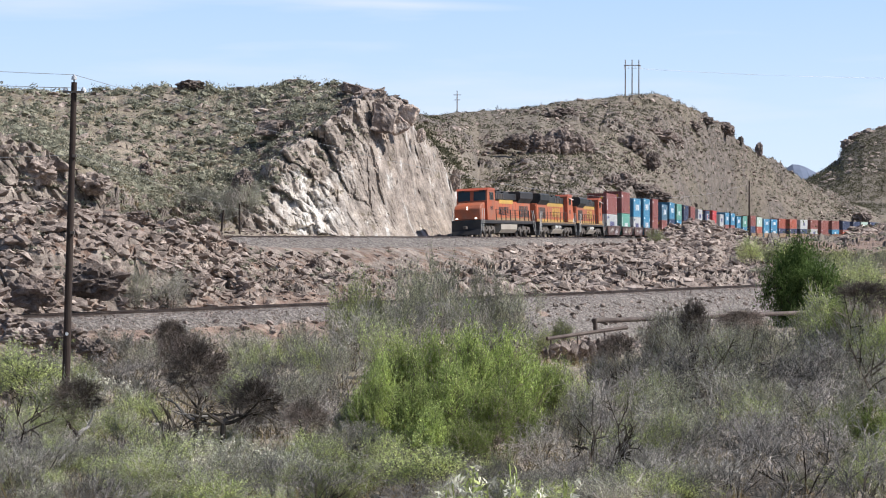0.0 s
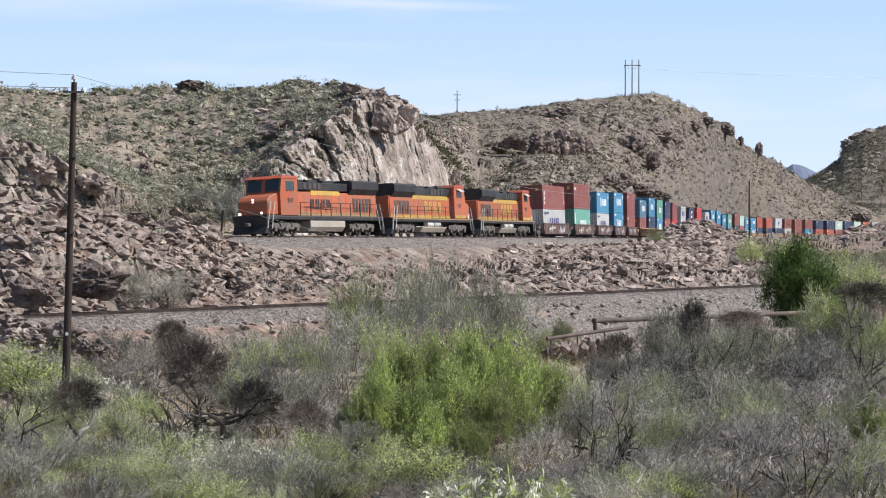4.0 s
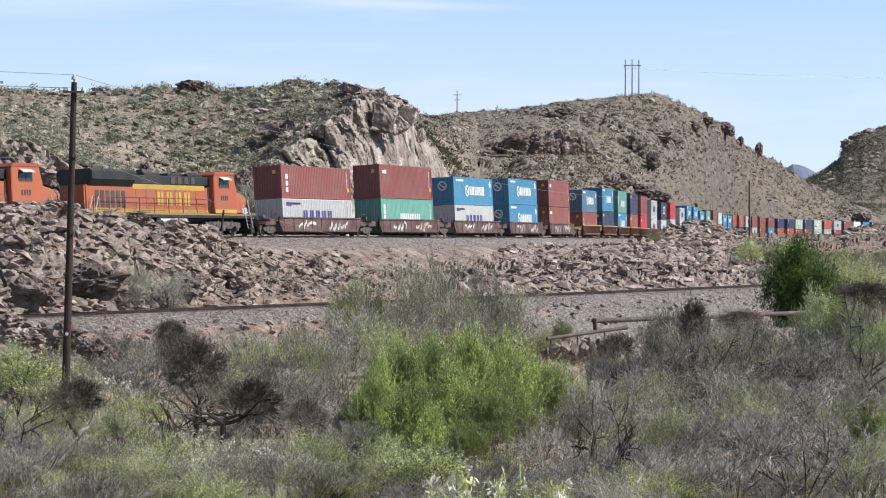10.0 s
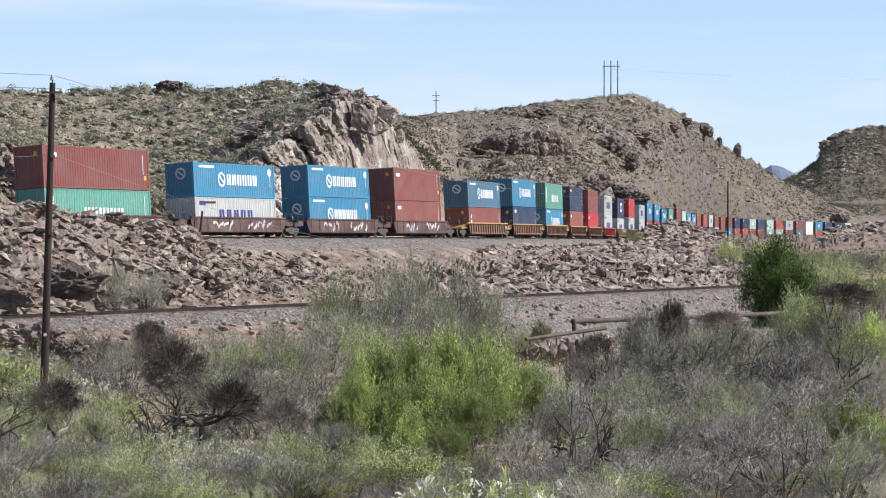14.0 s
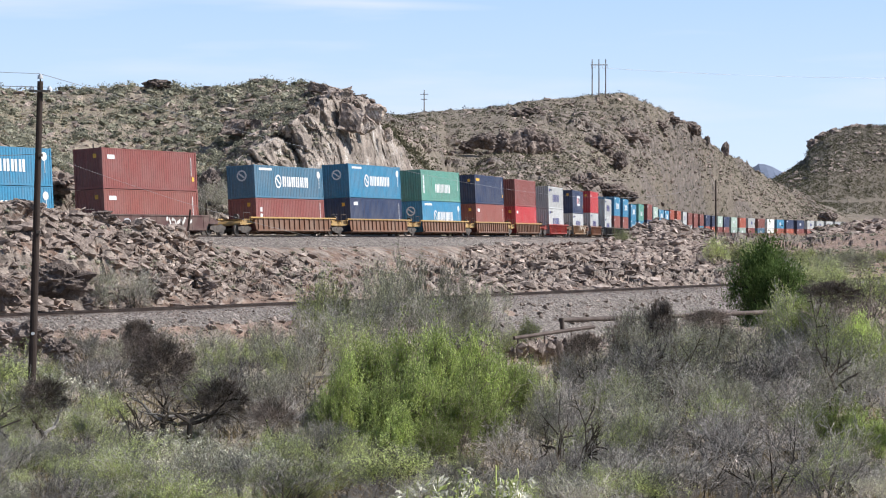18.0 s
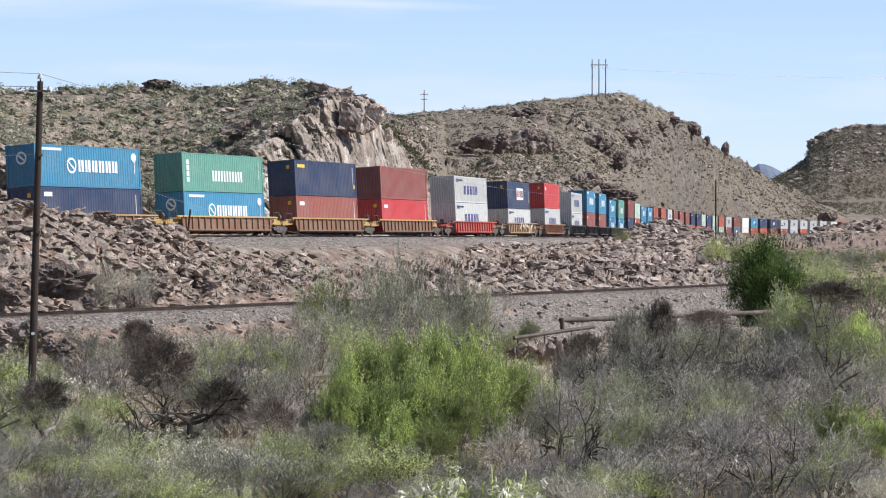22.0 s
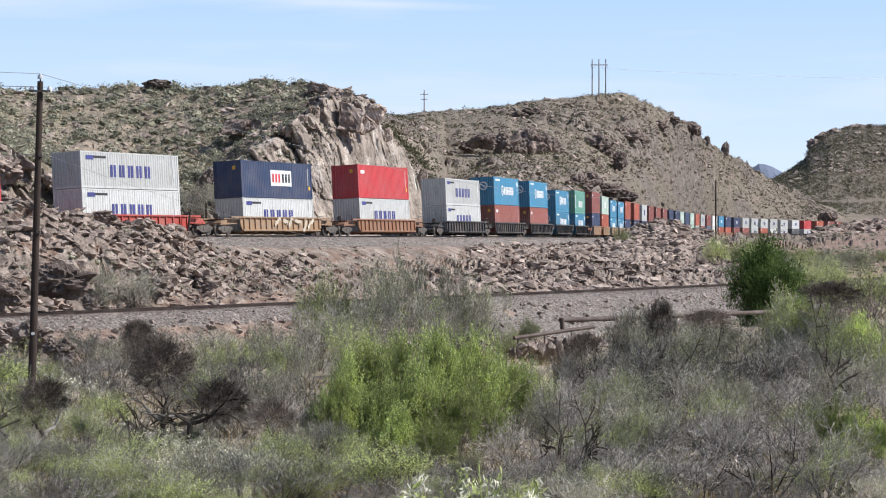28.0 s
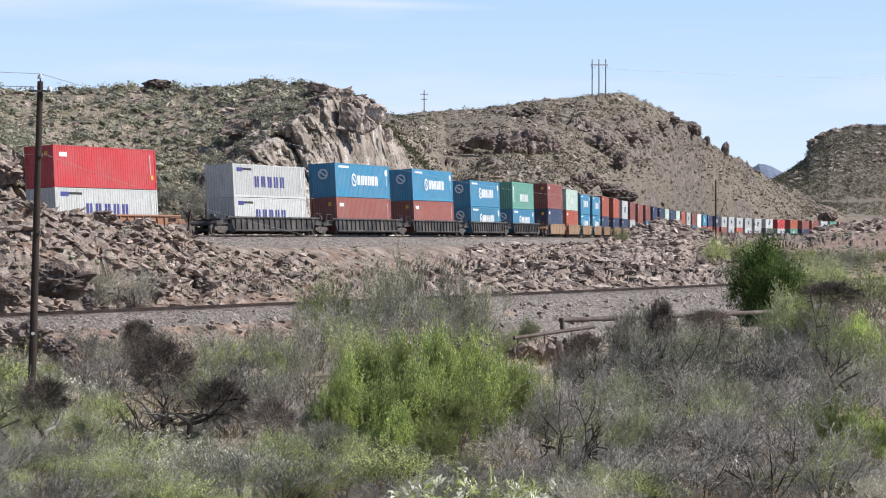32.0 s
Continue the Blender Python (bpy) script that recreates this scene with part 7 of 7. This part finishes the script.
def plain_pole(mark, top, d, foot, radius, arms, name, words):
    x, y, z = at(mark, top, d)
    g = min(ground_at(x, y), at(mark, foot, d)[2]) - 0.3
    e = empty_thing(name, words, "utility pole", "distant poles")
    bm = bmesh.new()
    rod(bm, (x, y, g), (x, y, z), radius, radius * 0.7, seg=8)
    part("shaft", bm, MAT_POLE if "dark" in words else MAT_PALE_POLE, e)
    for dz, w in arms:
        bm = bmesh.new()
        box(bm, x, y, z - dz, w, 0.12, 0.14)
        part("crossarm", bm, MAT_PALE_POLE, e)
    return e


plain_pole(1326, 320, 300, 440, 0.13, [], "utility_pole", "dark wooden pole beside the far curve")
plain_pole(809, 161, 556, 202, 0.15, [(1.0, 1.9), (2.2, 1.5)], "utility_pole", "thin pale pole with crossarms on the far ridge")


def h_frame():
    e = empty_thing("power_pylon", "three-legged wooden transmission frame on the hilltop", "utility pole", "distant poles")
    for mark in (1106.5, 1118.5, 1130.5):
        x, y, z = at(mark, 106, 578)
        bm = bmesh.new()
        rod(bm, (x, y, ground_at(x, y) - 0.5), (x, y, z), 0.17, 0.12, seg=8)
        part("leg", bm, MAT_PALE_POLE, e)
    xa, ya, za = at(1104, 116, 577.7)
    xb, yb, zb = at(1134, 116, 577.7)
    bm = bmesh.new()
    rod(bm, (xa, ya, za), (xb, yb, zb), 0.11, seg=6)
    part("crossbeam", bm, MAT_PALE_POLE, e)
    for mark in (1105, 1112, 1124.5, 1133):
        x, y, z = at(mark, 120, 577.6)
        bm = bmesh.new()
        rod(bm, (x, y, z - 0.3), (x, y, z + 0.5), 0.07, seg=6)
        part("insulator_string", bm, MAT_GLASS_KNOB, e)


h_frame()
for mark in (1106.5, 1118.5, 1130.5):
    a, b = at(mark, 121, 577), at(mark + 900, 128 + (mark - 1106) * 0.12, 640)
    w = wire("transmission_wire", a, b, 2.0, 0.012, "faint transmission wire across the sky")


def pipe_line():
    e = empty_thing("drain_pipe", "rusty steel pipe running along the brushy bank", "pipe")
    for a, b, r in (((1050, 568, 133), (1200, 563, 139), 0.14), ((1200, 563, 139), (1440, 553, 149), 0.14)):
        bm = bmesh.new()
        rod(bm, at(*a), at(*b), r, seg=12)
        part("pipe_length", bm, MAT_PIPE, e)
    bm = bmesh.new()
    rod(bm, at(1053, 564, 133), at(1054, 586, 133), 0.13, seg=10)
    part("elbow", bm, MAT_PIPE, e)
    rail = empty_thing("low_railing", "low rusty pipe railing above a washed-out bank", "railing")
    for a, b in (((968, 600, 130), (1050, 588, 132.8)), ((1050, 588, 132.8), (1110, 580, 134.6))):
        bm = bmesh.new()
        rod(bm, at(*a), at(*b), 0.11, seg=8)
        part("top_pipe", bm, MAT_PIPE, rail)
    for i, mark in enumerate((975, 990, 1006, 1022, 1038, 1054, 1070, 1086)):
        t = (mark - 968) / 142
        x, y, z = at(mark, 599 - 19 * t, 130 + 4.6 * t)
        for k in range(3):
            high = max(0.35, z - ground_at(x, y) - 0.05)
            put("stone", STONES[(int(mark) + k) % len(STONES)], MAT_ROCK, rail, Matrix.Translation((x + (k - 1) * 0.27, y + 0.15 - 0.16 * k, z - high * (0.75 - 0.12 * k))) @ Matrix.Rotation(mark + k, 4, "Z") @ Matrix.Diagonal((0.42, 0.36, high * 0.5, 1)))
        if i % 3:
            continue
        bm = bmesh.new()
        rod(bm, (x, y, min(z - 0.5, ground_at(x, y) - 0.1)), (x, y, z), 0.05, seg=6)
        part("post", bm, MAT_PIPE, rail)


pipe_line()


def small_posts():
    for mark, top, foot, d, tilt, words in ((388, 372, 408, 170, 0.35, "short leaning dark post near the upper track"), (424, 360, 392, 192, 0.0, "weathered stub post at the foot of the hill")):
        x, y, z = at(mark, foot, d)
        x2, _, z2 = at(mark + (8 if tilt else 0), top, d)
        bm = bmesh.new()
        rod(bm, (x, y, min(z, ground_at(x, y)) - 0.2), (x2, y, z2), 0.09, 0.07, seg=8)
        tagged(put("stub_post", mesh_of(bm, "stub_post"), MAT_POLE), words, "post")
    x, y, z = at(545, 672, 84)
    bm = bmesh.new()
    g = ground_at(x, y)
    rod(bm, (x - 0.6, y, g + 0.18), (x + 1.4, y + 0.3, g + 0.30), 0.13, 0.1, seg=10)
    rod(bm, (x + 0.5, y + 0.1, g + 0.24), (x + 0.75, y - 0.2, g + 0.62), 0.05, 0.02, seg=7)
    tagged(put("fallen_log", mesh_of(bm, "fallen_log"), MAT_PALE_POLE), "bleached fallen log lying in the brush", "log")


small_posts()


# Ties of the lower track, where it shows; the rest and those of the upper track joined.
bm = bmesh.new()
box(bm, 0, 0, -0.26, 0.23, 2.7, 0.17, 0.008)
TIE = mesh_of(bm, "tie")
sleepers = empty_thing("track_ties", "weathered wooden ties under the lower track's rails", "railway ties", kind="structure")
start = float(np.interp(125, LOW_Y, LOW_RUN)) - 6
for i in range(230):
    put("tie", TIE, MAT_TIE, sleepers, low_pose(start + i * 0.55))
tie_v, tie_f = np.array([v.co[:] for v in TIE.vertices]), [tuple(p.vertices) for p in TIE.polygons]
pile = Pile()
for i in range(560):
    mm = np.array(on_line(-20 + i * 0.55))
    pile.add(tie_v @ mm[:3, :3].T + mm[:3, 3], tie_f)
pile.done("upper_ties", MAT_TIE, "weathered wooden ties under the upper track", "railway ties")

# The range beyond the gap, a plain distant backdrop, its haze painted in blue.
MAT_RANGE = plain("hazed_range", (0.16, 0.19, 0.26, 1), 1.0, 0.0, 0.2, 0.004)


def far_range():
    verts, faces = [], []
    top = [(1240, 380), (1330, 350), (1372, 318), (1388, 300), (1402, 291), (1414, 292), (1426, 296), (1450, 309), (1480, 330), (1520, 352), (1640, 380)]
    for mark, y in top:
        x, yy, z = at(mark, y, 4300)
        verts += [(x, yy, z), (x, yy - 250, -20), (x, yy + 250, -20)]
    for i in range(len(top) - 1):
        a, b = 3 * i, 3 * i + 3
        faces += [(a, a + 1, b + 1, b), (a, b, b + 2, a + 2)]
    tagged(put("backdrop_range", from_arrays("backdrop_range", verts, faces), MAT_RANGE), "hazy blue mountain far beyond the gap", "mountain", kind="structure")


far_range()

# ---------------------------------------------------------------- flowering stalks on the near bank, swaying in the wind
SWAY = []


def stalk(mark, top, d, seed):
    rnd = random.Random(seed)
    x, y, z = at(mark, top, d)
    g = ground_at(x, y) - 0.05
    e = empty_thing("flower_stalk", "pale flowering stalk swaying on the near bank", "plant", "flowering stalks")
    h = z - g
    bm = bmesh.new()
    q = Vector((0, 0, 0))
    for k in range(4):
        nx = Vector((rnd.gauss(0, 0.02), rnd.gauss(0, 0.02), h * (k + 1) / 4))
        rod(bm, q, nx, 0.006, 0.005, seg=5)
        q = nx
    part("stem", bm, LEAF["soft"], e)
    tips = [(Vector((rnd.gauss(0, 0.035), rnd.gauss(0, 0.035), h * rnd.uniform(0.72, 1.0))), Vector((0, 0, 1))) for _ in range(14)]
    put("foliage", leaf_mesh("foliage", tips, seed, 4, 0.032, 0.03, 0.15), LEAF["soft"], e)
    for i in range(4):
        c = Vector((rnd.gauss(0, 0.05), rnd.gauss(0, 0.05), h * rnd.uniform(0.86, 1.02)))
        put("blossom", leaf_mesh("blossom", [(c, Vector((0, 0, 1)))], seed + i, 12, 0.026, 0.02), LEAF["flower"], e)
    SWAY.append((e, (x, y, g), rnd.uniform(0, 6.28), rnd.uniform(3.6, 5.2), rnd.uniform(2.5, 5.5)))


for i, (mark, top) in enumerate(((790, 842), (815, 850), (842, 828), (868, 846), (905, 822), (930, 838), (955, 850), (985, 846), (1008, 858), (870, 862), (960, 868), (770, 866))):
    stalk(mark, top, 15.0 + (i % 3) * 0.8, 300 + i * 11)


def motions():
    """Runs every vehicle and its load along the upper track at a steady speed; the near stalks sway."""
    times = [i * 2.0 for i in range(17)]
    for thing, s, up in MOVING:
        turn = Matrix.Rotation(math.pi, 4, "Z") if thing in BACK else Matrix.Identity(4)
        walk(thing, [(t, on_line(s - SPEED * t, 0, up) @ turn) for t in times])

    for thing, place, phase, rate, swing in SWAY:
        rows = []
        for i in range(65):
            t = i * 0.5
            a = swing * (math.sin(rate * t + phase) + 0.5 * math.sin(0.37 * rate * t + 2 * phase))
            rows.append((t, pose(*place, 0.4 * a, a, 0)))
        walk(thing, rows)


motions()
